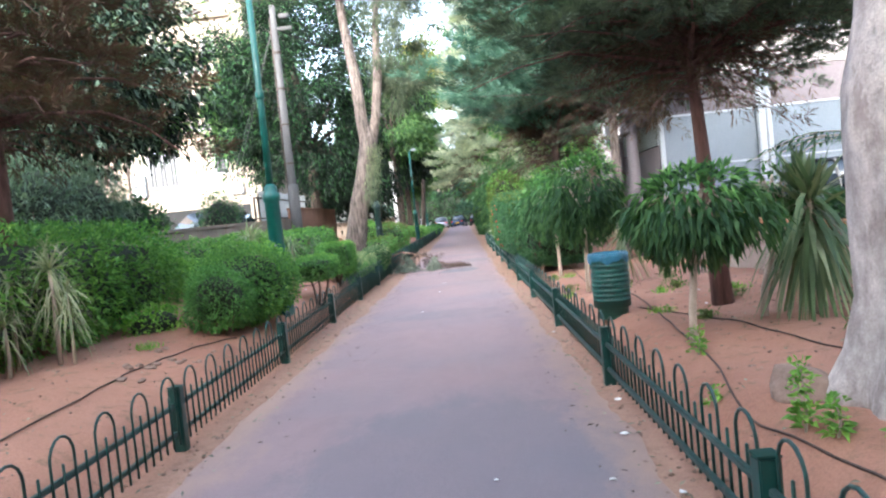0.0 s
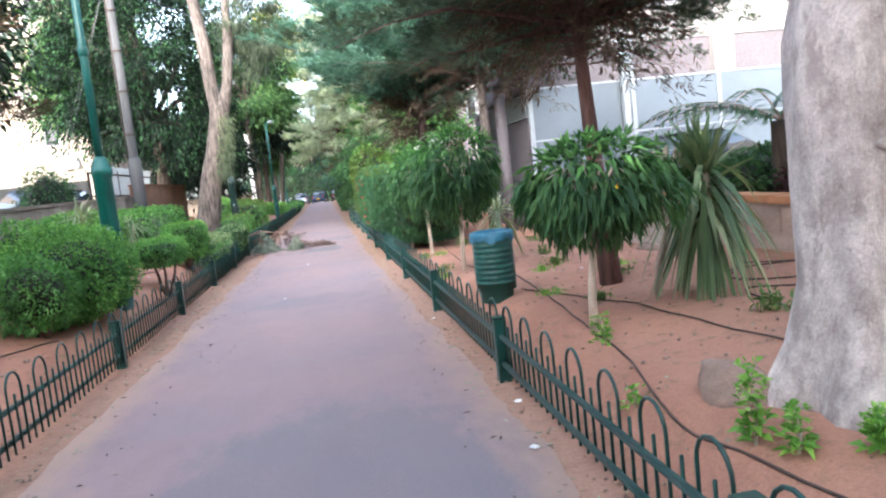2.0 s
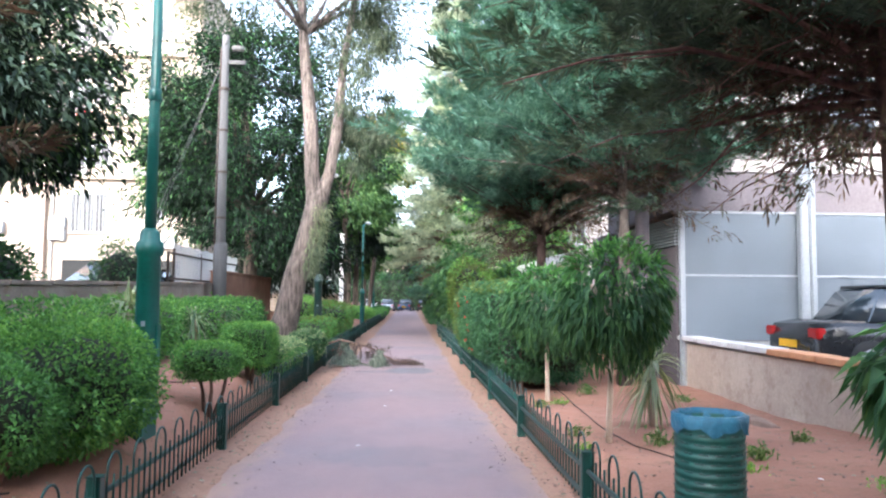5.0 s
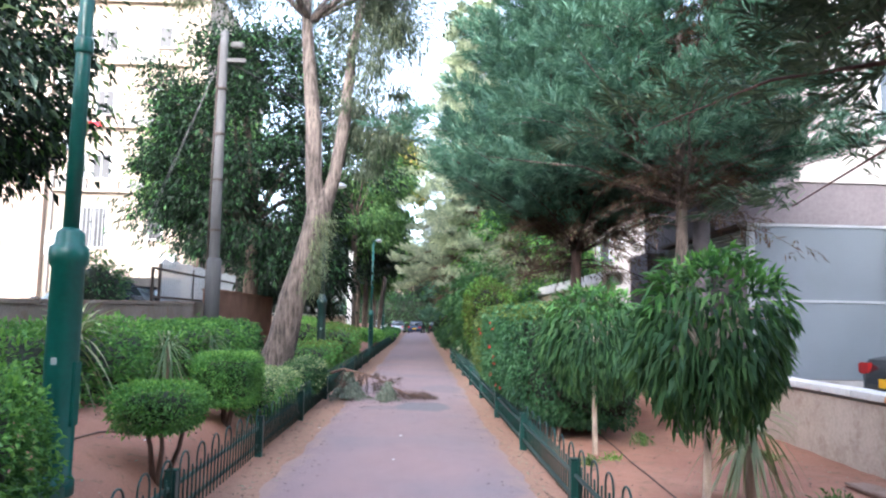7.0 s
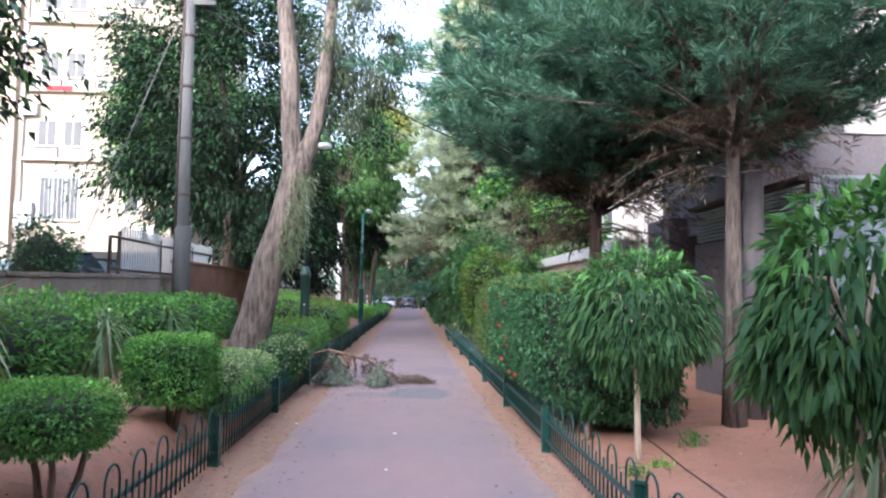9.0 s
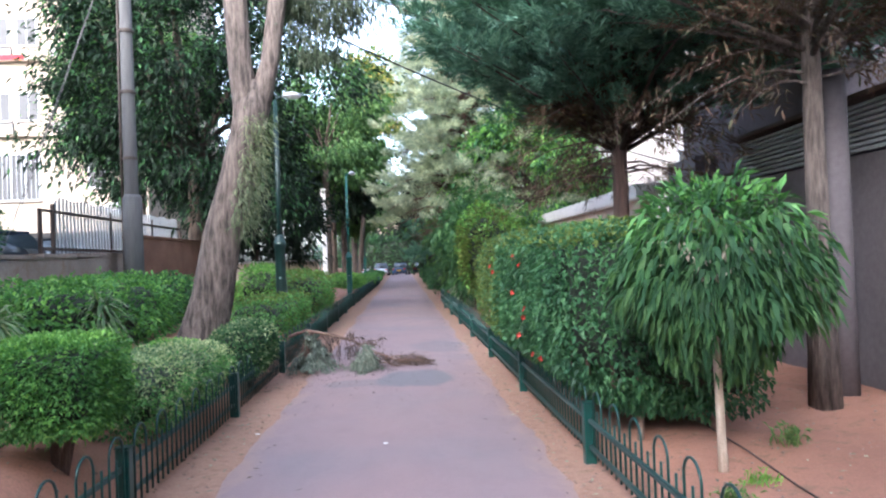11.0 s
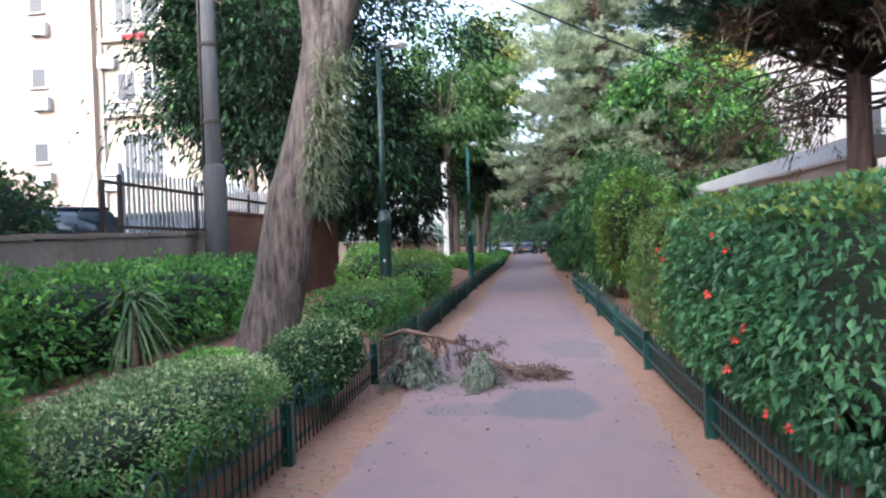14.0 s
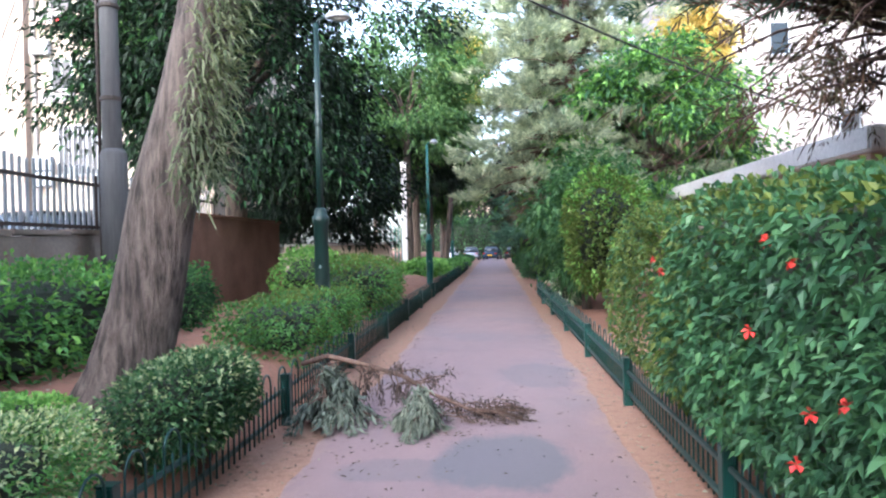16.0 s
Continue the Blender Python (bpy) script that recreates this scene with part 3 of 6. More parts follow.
def build_path():
    bm = bmesh.new()
    rows = []
    for y in list(np.arange(-6, 40, 0.12)) + list(np.arange(40, 110, 1.0)):
        l, r = path_edges(y)
        xs = [l - 0.05, l, l + 0.12] + [l + (r - l) * k / 8 for k in range(1, 8)] + [r - 0.12, r, r + 0.05]
        row = []
        for k, x in enumerate(xs):
            z = (-0.025, -0.009)[min(k, len(xs) - 1 - k)] if min(k, len(xs) - 1 - k) < 2 else 0.004 + 0.010 * (1 - ((x + 0.45) / 1.5) ** 2) + 0.004 * math.sin(x * 3 + y * 1.7)
            row.append(bm.verts.new((x, y, z)))
        rows.append(row)
    for a, b in zip(rows, rows[1:]):
        for k in range(len(a) - 1):
            bm.faces.new((a[k], a[k + 1], b[k + 1], b[k]))
    tagged(part("path", bm, ASPHALT, smooth=True), "worn mauve-pink asphalt footpath between low green fences", "path", kind="structure")


build_ground()
build_path()

# ---- walls ----
def course_blocks(parent, material, length, height, thick, block, row, along, at, z0, seed):
    """Rough blocks laid in courses on the face of a wall; alike blocks share a mesh."""
    g = random.Random(seed)
    shapes = []
    for k in range(5):
        bm = boxed(-0.5, 0.5, -0.5, 0.5, -0.5, 0.5, bevel=0.04)
        for v in bm.verts:
            v.co += Vector((g.uniform(-0.015, 0.015), g.uniform(-0.06, 0.06), g.uniform(-0.02, 0.02)))
        me = bpy.data.meshes.new("stone")
        bm.to_mesh(me)
        bm.free()
        me.materials.append(material)
        shapes.append(me)
    rows = max(1, round(height / row))
    for r in range(rows):
        s = -block * 0.5 * (r % 2)
        while s < length:
            w = min(block * g.uniform(0.8, 1.2), length - s)
            if s + w > 0.1 and w > 0.08:
                a, b = max(s, 0) + 0.006, s + w - 0.006
                ob = new("stone", shapes[g.randrange(5)])
                ob.parent = parent
                c = (a + b) / 2
                z = z0 + (r + 0.5) * height / rows
                ob.matrix_world = Matrix.LocRotScale((at, along + c, z), Euler((0, 0, radians(90))), (b - a, thick, height / rows - 0.012))
            s += w


def right_wall():
    w = tagged(part("wall_right", boxed(4.74, 4.96, 3.0, 17.9, 0.0, 0.86), PLASTER), "low pinkish retaining wall with orange and pale cap stones", "wall", kind="structure")
    course_blocks(w, WALL_STONE, 8.2, 0.62, 0.03, 1.1, 0.31, 3.1, 4.728, 0.22, 3)
    g = random.Random(5)
    shapes = {}
    for mat in (CAP_STONE, CAP_WHITE):
        bm = boxed(-0.17, 0.17, -0.5, 0.5, -0.04, 0.04, bevel=0.012)
        me = bpy.data.meshes.new("cap_stone")
        bm.to_mesh(me)
        bm.free()
        me.materials.append(mat)
        shapes[mat] = me
    y = 3.0
    while y < 17.8:
        ln = 0.6
        ob = new("cap_stone", shapes[CAP_STONE if y < 14.2 else CAP_WHITE])
        ob.parent = w
        ob.matrix_world = Matrix.LocRotScale((4.83, y + ln / 2, 0.90 + g.uniform(-0.006, 0.006) + 0.006 * (y - 8)), Euler((0, 0, g.uniform(-0.01, 0.01))), (1, ln - 0.01, 1))
        y += ln


def left_wall():
    bm = bmesh.new()
    ys = np.arange(2.0, 26.01, 0.5)
    prof = [(-6.12, 0.0), (-6.12, 1.0), (-5.86, 1.0), (-5.86, 0.0)]
    rows = []
    for y in ys:
        top = 1.62 + 0.018 * (y - 8) + 0.012 * math.sin(y * 2.3)
        rows.append([bm.verts.new((x, y, top if z else 0.0)) for x, z in prof])
    for a, b in zip(rows, rows[1:]):
        for k in range(3):
            bm.faces.new((a[k], a[k + 1], b[k + 1], b[k]))
    bm.faces.new(rows[0]), bm.faces.new(rows[-1][::-1])
    w = tagged(part("wall_left", bm, GREY_WALL), "old stained retaining wall above the hedges", "wall", kind="structure")
    for k, y in enumerate(np.arange(2.0, 25.9, 1.2)):
        z = 1.62 + 0.018 * (y + 0.6 - 8)
        c = part("coping", boxed(-6.16, -5.83, y + 0.01, y + 1.19, z + 0.005, z + 0.075, bevel=0.012), GREY_WALL, w)
        c.rotation_euler.z = 0
    w2 = tagged(part("wall_rust", boxed(-5.95, -5.62, 26.0, 33.5, 0.0, 2.32), RUST_WALL), "rust-brown rendered retaining wall beyond the old wall", "wall", kind="structure")
    part("coping", boxed(-5.99, -5.58, 26.0, 33.6, 2.324, 2.38, bevel=0.012), RUST_WALL, w2)
    w3 = tagged(part("wall_low", boxed(-6.6, -3.3, 37.0, 37.3, 0.0, 1.75), PLASTER), "pale low garden wall behind the hedge", "wall", kind="structure")
    part("coping", boxed(-6.65, -3.25, 36.96, 37.34, 1.754, 1.82, bevel=0.012), CAP_WHITE, w3)


right_wall()
left_wall()


# ---- path fences ----
PANEL = 3.19


def make_panel():
    t = thing("low_fence", "low dark-green hooped metal fence section with a square post", "fence", group="path fence sections")
    for z, r in ((0.335, 0.017), (0.13, 0.017)):
        part("rail", boxed(-0.02, 0.012, 0.05, PANEL - 0.05, z - r, z + r, bevel=0.006), RAIL_PAINT, t)
    hb = bmesh.new()
    pts = [(0.02, 0.0, 0.05), (0.02, 0.0, 0.46)] + [(0.02, 0.115 - 0.115 * math.cos(a), 0.46 + 0.115 * math.sin(a)) for a in np.linspace(0.3, math.pi - 0.3, 7)] + [(0.02, 0.23, 0.46), (0.02, 0.23, 0.05)]
    tube(hb, pts, [0.0085] * len(pts), 6)
    hoop = part("hoop", hb, GREEN_PAINT, t, smooth=True)
    sb = tube(bmesh.new(), [(0.02, 0, 0.05), (0.02, 0, 0.425), (0.02, 0, 0.43)], [0.0085, 0.0085, 0.005], 6)
    stick = part("picket", sb, GREEN_PAINT, t, smooth=True)
    y = 0.13
    k = 0
    while y < PANEL - 0.2:
        for src, yy in ((hoop, y), (stick, y + 0.115), (stick, y + 0.345)):
            if yy > PANEL - 0.1 or (src is hoop and yy > PANEL - 0.3):
                continue
            if k == 0 and yy in (y, y + 0.115):
                src.location.y = yy
                continue
            o = src.copy()
            scene.collection.objects.link(o)
            o.parent = t
            o.location.y = yy
        y += 0.46
        k += 1
    return t


def add_post(t):
    p = part("post", boxed(-0.045, 0.045, -0.045, 0.045, -0.1, 0.462, bevel=0.006), GREEN_PAINT, t, "square steel post")
    part("cap", boxed(-0.05, 0.05, -0.05, 0.05, 0.463, 0.474, bevel=0.004), GREEN_PAINT, p)


section = make_panel()
add_post(section)
first = True
for x, y0, count in ((-2.2, 6.28 - 2 * PANEL, 12), (1.14, 7.0 - 3 * PANEL, 13)):
    for k in range(count):
        m = pose(x, y0 + k * PANEL, 0)
        if first:
            section.matrix_world, first = m, False
        else:
            copy_thing(section, m)
# beyond the bend the fence runs on a little aside
for k in range(8):
    copy_thing(section, pose(-2.2 + 0.02 * k, 6.28 + 10 * PANEL + 0.9 + k * PANEL, 0, 0, 0, -1))


# ---- litter bin ----
def litter_bin(x, y, z):
    t = thing("litter_bin", "green slotted plastic litter bin with a blue bag on a post", "bin", pose(x, y, z))
    bm = bmesh.new()
    prof = [(0.15, 0.0), (0.165, 0.02), (0.17, 0.13), (0.205, 0.135), (0.205, 0.2)]
    prof += [(r, 0.2 + 0.055 * k + dz) for k in range(8) for r, dz in ((0.208, 0.0), (0.208, 0.025), (0.203, 0.028), (0.203, 0.05))]
    prof += [(0.212, 0.66), (0.212, 0.70), (0.19, 0.70), (0.185, 0.4)]
    lathe(bm, prof, 28)
    part("body", bm, BIN_GREEN, t, smooth=True)
    slot = None
    for r in range(8):
        for k in range(14):
            a = 2 * math.pi * (k + 0.25 * (r % 2)) / 14
            if k % 7 == 0:
                continue
            mm = Matrix.Translation((0.2085 * math.cos(a), 0.2085 * math.sin(a), 0.235 + 0.055 * r)) @ Matrix.Rotation(a, 4, "Z")
            if slot is None:
                slot = part("slot", boxed(-0.003, 0.003, -0.03, 0.03, -0.006, 0.006, bevel=0.002), RAIL_PAINT, t)
                slot.matrix_local = mm
            else:
                o = slot.copy()
                scene.collection.objects.link(o)
                o.parent, o.matrix_local = t, mm
    bag = bmesh.new()
    n = 40
    rings = []
    for r, z in ((0.16, 0.45), (0.19, 0.69), (0.205, 0.735), (0.219, 0.73), (0.222, 0.69), (0.22, 0.64)):
        ring = []
        for k in range(n):
            a = 2 * math.pi * k / n
            w = 0.006 * math.sin(a * 9) + 0.005 * math.sin(a * 17 + z * 30)
            hang = 0.02 * math.sin(a * 5 + 1) + 0.012 * math.sin(a * 11) if z < 0.66 and r > 0.2 else 0
            ring.append(bag.verts.new(((r + w) * math.cos(a), (r + w) * math.sin(a), z + hang)))
        rings.append(ring)
    for a, b in zip(rings, rings[1:]):
        for k in range(n):
            bag.faces.new((a[k], a[(k + 1) % n], b[(k + 1) % n], b[k]))
    part("bag", bag, BAG_BLUE, t, "crumpled blue plastic bag", True)
    part("stand", tube(bmesh.new(), [(0.0, 0, -0.35), (0.0, 0, 0.0)], [0.03, 0.03], 10), GREEN_PAINT, t, smooth=True)
    return t


litter_bin(1.63, 9.1, 0.2)


# ---- lamps and poles ----
def street_lamp(x, y, arm, height, label, lean=0.0, paint=LAMP_PAINT):
    z0 = gz(x, y) - 0.05
    t = thing("street_lamp", label, "street lamp", pose(x, y, z0, 0, lean, 0), group="green street lamps")
    bm = lathe(bmesh.new(), [(0.135, 0), (0.135, 0.12), (0.115, 0.16), (0.112, 1.62), (0.13, 1.64), (0.135, 1.70), (0.13, 1.76), (0.10, 1.78), (0.095, 1.86), (0.06, 1.9)], 20)
    part("base_column", bm, paint, t, smooth=True)
    part("pole", lathe(bmesh.new(), [(0.055, 1.9), (0.052, 3.0), (0.042, height)], 14), paint, t, smooth=True)
    part("collar", lathe(bmesh.new(), [(0.062, 3.2), (0.066, 3.22), (0.066, 3.3), (0.06, 3.32)], 14), paint, t, smooth=True)
    part("door", boxed(0.09, 0.122, -0.05, 0.05, 0.5, 0.95, bevel=0.006), paint, t)
    part("sticker", boxed(-0.02, 0.02, -0.117, -0.112, 0.93, 0.98), WHITE_METAL, t, "small white sticker")
    tip = arm
    part("arm", tube(bmesh.new(), [(0, 0, height - 0.02), (tip * 0.1, 0, height + 0.06), (tip * 0.4, 0, height + 0.1)], [0.03, 0.028, 0.025], 8), paint, t, smooth=True)
    hd = bmesh.new()
    bmesh.ops.create_uvsphere(hd, u_segments=16, v_segments=10, radius=1)
    for v in hd.verts:
        v.co = Vector((tip * 0.72 + v.co.x * abs(tip) * 0.42, v.co.y * 0.13, height + 0.09 + max(v.co.z, -0.25) * 0.10))
    head = part("lamp_head", hd, GALV, t, "grey lamp housing", True)
    gl = bmesh.new()
    bmesh.ops.create_uvsphere(gl, u_segments=12, v_segments=8, radius=1)
    for v in gl.verts:
        v.co = Vector((tip * 0.78 + v.co.x * abs(tip) * 0.3, v.co.y * 0.1, height + 0.07 + min(v.co.z, 0) * 0.05))
    part("lens", gl, LAMP_GLASS, head, smooth=True)
    return t


street_lamp(-2.82, 12.05, 0.55, 6.3, "tall green steel street lamp with a thick base")
street_lamp(-2.95, 26.9, 0.5, 4.85, "green street lamp beside the leaning tree, darkened as if in shade", paint=SHADED_GREEN)
street_lamp(-2.5, 41.2, 0.35, 5.1, "green street lamp farther along the path")
street_lamp(-3.2, 68.0, 0.6, 5.6, "distant green street lamp beside the path")


def garden_fence():
    """Green mesh fence with pale posts beyond the bend of the path."""
    t = thing("mesh_fence", "green wire mesh fence between slim posts", "fence", pose(-4.3, 41.5, gz(-4.3, 41.5)))
    for k in range(6):
        part("post", tube(bmesh.new(), [(-0.15 * k, 2.4 * k, -0.1), (-0.15 * k, 2.4 * k, 2.0)], [0.03, 0.03], 6), LAMP_PAINT, t)
    for k in range(15):
        z = 0.1 + 0.13 * k
        part("wire", tube(bmesh.new(), [(0, 0, z), (-0.75, 12.0, z)], [0.009, 0.009], 4), LAMP_PAINT, t)
    p = thing("pale_post", "tall pale concrete post beside the mesh fence", "post", pose(-4.08, 47.0, gz(-4.08, 47.0)))
    part("shaft", boxed(-0.11, 0.11, -0.11, 0.11, -0.1, 4.7, bevel=0.02), WHITEWASH, p)
    part("cap", boxed(-0.14, 0.14, -0.14, 0.14, 4.703, 4.78, bevel=0.015), WHITEWASH, p)


garden_fence()


def utility_pole():
    x, y = -5.5, 25.3
    z0 = gz(x, y) - 0.1
    t = thing("utility_pole", "weathered grey utility pole with a steel sleeve and cables", "utility pole", pose(x, y, z0))
    part("pole", tube(bmesh.new(), [(0, 0, 0), (-0.02, 0, 4), (-0.03, 0, 8.6)], [0.15, 0.125, 0.10], 14), WOOD_POLE, t, smooth=True)
    part("sleeve", lathe(bmesh.new(), [(0.18, 0.0), (0.18, 2.55), (0.15, 2.62)], 16), WOOD_POLE, t, smooth=True)
    for k, dz in enumerate((3.3, 4.6, 5.8, 7.0)):
        part("band", lathe(bmesh.new(), [(0.14, dz), (0.145, dz + 0.01), (0.145, dz + 0.05), (0.14, dz + 0.06)], 14, -0.02), DARK_METAL, t)
    part("conduit", tube(bmesh.new(), [(-0.17, -0.05, 0.3), (-0.17, -0.05, 4.5), (-0.14, -0.05, 8.2)], [0.025] * 3, 8), DARK_METAL, t, smooth=True)
    part("crossarm", boxed(0.05, 0.55, -0.05, 0.05, 7.75, 7.87, bevel=0.01), WOOD_POLE, t)
    part("insulator", boxed(0.15, 0.5, -0.08, 0.08, 8.15, 8.3, bevel=0.03), WOOD_POLE, t)
    for dx, dy in ((-2.2, -0.8), (-2.9, 0.6)):
        part("guy_wire", tube(bmesh.new(), [(-0.05, 0, 8.0), (dx, dy, 1.2)], [0.008, 0.008], 5), WOOD_POLE, t)
    return t


utility_pole()


def cable(name, a, b, sag, label):
    a, b = Vector(a), Vector(b)
    pts = [a.lerp(b, s) - Vector((0, 0, sag * 4 * s * (1 - s))) for s in np.linspace(0, 1, 14)]
    tagged(part(name, tube(bmesh.new(), pts, [0.022] * 14, 6), RUBBER, smooth=True), label, "cable")


cable("overhead_cable", (-5.45, 25.3, 8.3), (9.0, 34.8, 4.6), 0.5, "black overhead cable slung between pole and building")


# ---- iron railing on the left wall ----
def railing():
    t = thing("iron_railing", "tall spiked iron railing on top of the retaining wall", "railing", pose(-6.3, 23.3, 1.2))
    slat = part("slat", boxed(-0.012, 0.012, -0.03, 0.03, 0.72, 1.72, bevel=0.004), WHITE_METAL, t)
    slat.location.y = 0.55
    for k in range(1, 48):
        o = slat.copy()
        scene.collection.objects.link(o)
        o.parent = t
        o.location.y = 0.55 + 0.145 * k
        o.location.z = 0.05 + 0.02 * math.sin(k)
    for z in (0.85, 1.5):
        part("rail", boxed(-0.02, 0.02, 0, 7.6, z, z + 0.05, bevel=0.004), DARK_METAL, t)
    for y in (0.0, 0.45, 2.9, 5.4, 7.6):
        part("post", boxed(-0.03, 0.03, y - 0.03, y + 0.03, -0.25, 1.66 if y else 1.55, bevel=0.004), DARK_METAL, t)


railing()


# ---- vehicles ----
def car(x, y, z, rz, paint, label, estate=False):
    t = thing("car", label, "car", pose(x, y, z, 0, 0, rz), group="parked cars")
    bm = bmesh.new()
    # stations along the length: x, half width, sill, shoulder
    st = [(-2.1, 0.62, 0.38, 0.62), (-2.02, 0.78, 0.25, 0.86), (-1.6, 0.84, 0.2, 0.93), (-0.6, 0.86, 0.2, 0.92), (0.6, 0.86, 0.2, 0.9), (1.4, 0.84, 0.2, 0.82), (1.95, 0.76, 0.24, 0.7), (2.1, 0.6, 0.36, 0.56)]
    rings = []
    for sx, w, lo, hi in st:
        c = [(-w * 0.9, lo), (-w, lo + 0.12), (-w, hi - 0.12), (-w * 0.9, hi), (w * 0.9, hi), (w, hi - 0.12), (w, lo + 0.12), (w * 0.9, lo)]
        rings.append([bm.verts.new((sx, a, b)) for a, b in c])
    for a, b in zip(rings, rings[1:]):
        for k in range(8):
            bm.faces.new((a[k], a[(k + 1) % 8], b[(k + 1) % 8], b[k]))
    bm.faces.new(rings[0]), bm.faces.new(rings[-1][::-1])
    bmesh.ops.bevel(bm, geom=list(bm.edges), offset=0.03, segments=2, affect="EDGES")
    part("body", bm, paint, t, smooth=True)
    cab = bmesh.new()
    back = -1.95 if estate else -1.3
    prof = [(back, 0.9), (back + 0.35, 1.42), (0.15, 1.46), (1.15, 0.86)]
    vs = [[cab.verts.new((px, s * (0.78 if pz < 1 else 0.6), pz)) for px, pz in prof] for s in (-1, 1)]
    for k in range(4):
        j = (k + 1) % 4
        cab.faces.new((vs[0][k], vs[0][j], vs[1][j], vs[1][k]))
    cab.faces.new(vs[0]), cab.faces.new(vs[1][::-1])
    bmesh.ops.bevel(cab, geom=list(cab.edges), offset=0.03, segments=2, affect="EDGES")
    part("cabin_glass", cab, GLASS, t, "dark car glass", True)
    part("roof", boxed(back + 0.4, 0.12, -0.6, 0.6, 1.43, 1.49, bevel=0.025), paint, t, smooth=True)
    for s in (-1, 1):
        for px in (-0.55,):
            part("pillar", tube(bmesh.new(), [(px, s * 0.79, 0.9), (px, s * 0.62, 1.45)], [0.035, 0.03], 6), paint, t)
        for wx in (-1.3, 1.3):
            wb = lathe(bmesh.new(), [(0.2, -0.1), (0.31, -0.1), (0.325, -0.06), (0.325, 0.06), (0.31, 0.1), (0.2, 0.1)], 20)
            bmesh.ops.rotate(wb, verts=wb.verts, matrix=Matrix.Rotation(radians(90), 3, "X"))
            bmesh.ops.translate(wb, verts=wb.verts, vec=(wx, s * 0.79, 0.325))
            wheel = part("wheel", wb, RUBBER, t, smooth=True)
            rb = lathe(bmesh.new(), [(0.05, -0.108), (0.2, -0.105), (0.2, 0.105), (0.05, 0.108)], 14)
            bmesh.ops.rotate(rb, verts=rb.verts, matrix=Matrix.Rotation(radians(90), 3, "X"))
            bmesh.ops.translate(rb, verts=rb.verts, vec=(wx, s * 0.79, 0.325))
            part("rim", rb, GALV, wheel, smooth=True)
        part("tail_light", boxed(-2.09, -1.93, s * 0.52, s * 0.78, 0.66, 0.82, bevel=0.02), RED_LAMP, t)
        part("headlight", boxed(1.9, 2.06, s * 0.48, s * 0.74, 0.52, 0.64, bevel=0.02), CLEAR_LAMP, t)
        part("mirror", boxed(0.72, 0.88, s * 0.86, s * 1.0, 0.92, 1.04, bevel=0.02), paint, t)
    part("number_plate", boxed(-2.13, -2.11, -0.26, 0.26, 0.5, 0.62, bevel=0.004), YELLOW, t, "yellow number plate")
    part("number_plate", boxed(2.1, 2.125, -0.26, 0.26, 0.42, 0.54, bevel=0.004), YELLOW, t, "yellow number plate")
    return t


BLACK_CAR = surface("black_car_paint", (0.012, 0.013, 0.015), (0.016, 0.017, 0.02), 0.15, 1, 20, 0.0, 0.001)
BLUE_CAR = surface("navy_car_paint", (0.02, 0.035, 0.07), (0.025, 0.045, 0.085), 0.2, 1, 20, 0.0, 0.001)
SILVER_CAR = surface("silver_car_paint", (0.45, 0.47, 0.5), (0.5, 0.52, 0.55), 0.25, 1, 20, 0.0, 0.001, 0.5)
WHITE_CAR = surface("white_car_paint", (0.7, 0.7, 0.7), (0.76, 0.76, 0.76), 0.25, 1, 20, 0.0, 0.001)
car(8.0, 16.1, 0.40, 0, BLACK_CAR, "black car with a yellow plate parked behind the wall")
car(9.8, 12.4, 0.40, 0, SILVER_CAR, "silver car parked behind the low wall")
car(-8.7, 25.6, 1.02, 150, BLUE_CAR, "dark blue car parked behind the retaining wall")
car(-9.4, 29.3, 1.02, 165, BLACK_CAR, "black car parked behind the iron railing")
car(-11.0, 33.0, 1.02, 165, WHITE_CAR, "white car parked behind the iron railing")
car(-12.5, 20.3, 1.02, 160, WHITE_CAR, "white car in the upper car park")
for k, (cx, paint, nm) in enumerate(((-5.2, WHITE_CAR, "white"), (-2.7, SILVER_CAR, "silver"), (-0.4, BLUE_CAR, "dark blue"), (1.9, BLACK_CAR, "black"))):
    car(cx, 97 + 0.4 * (k % 2), -0.01, 82 + 6 * (k % 2), paint, nm + " car parked across the far end of the path", k % 2)


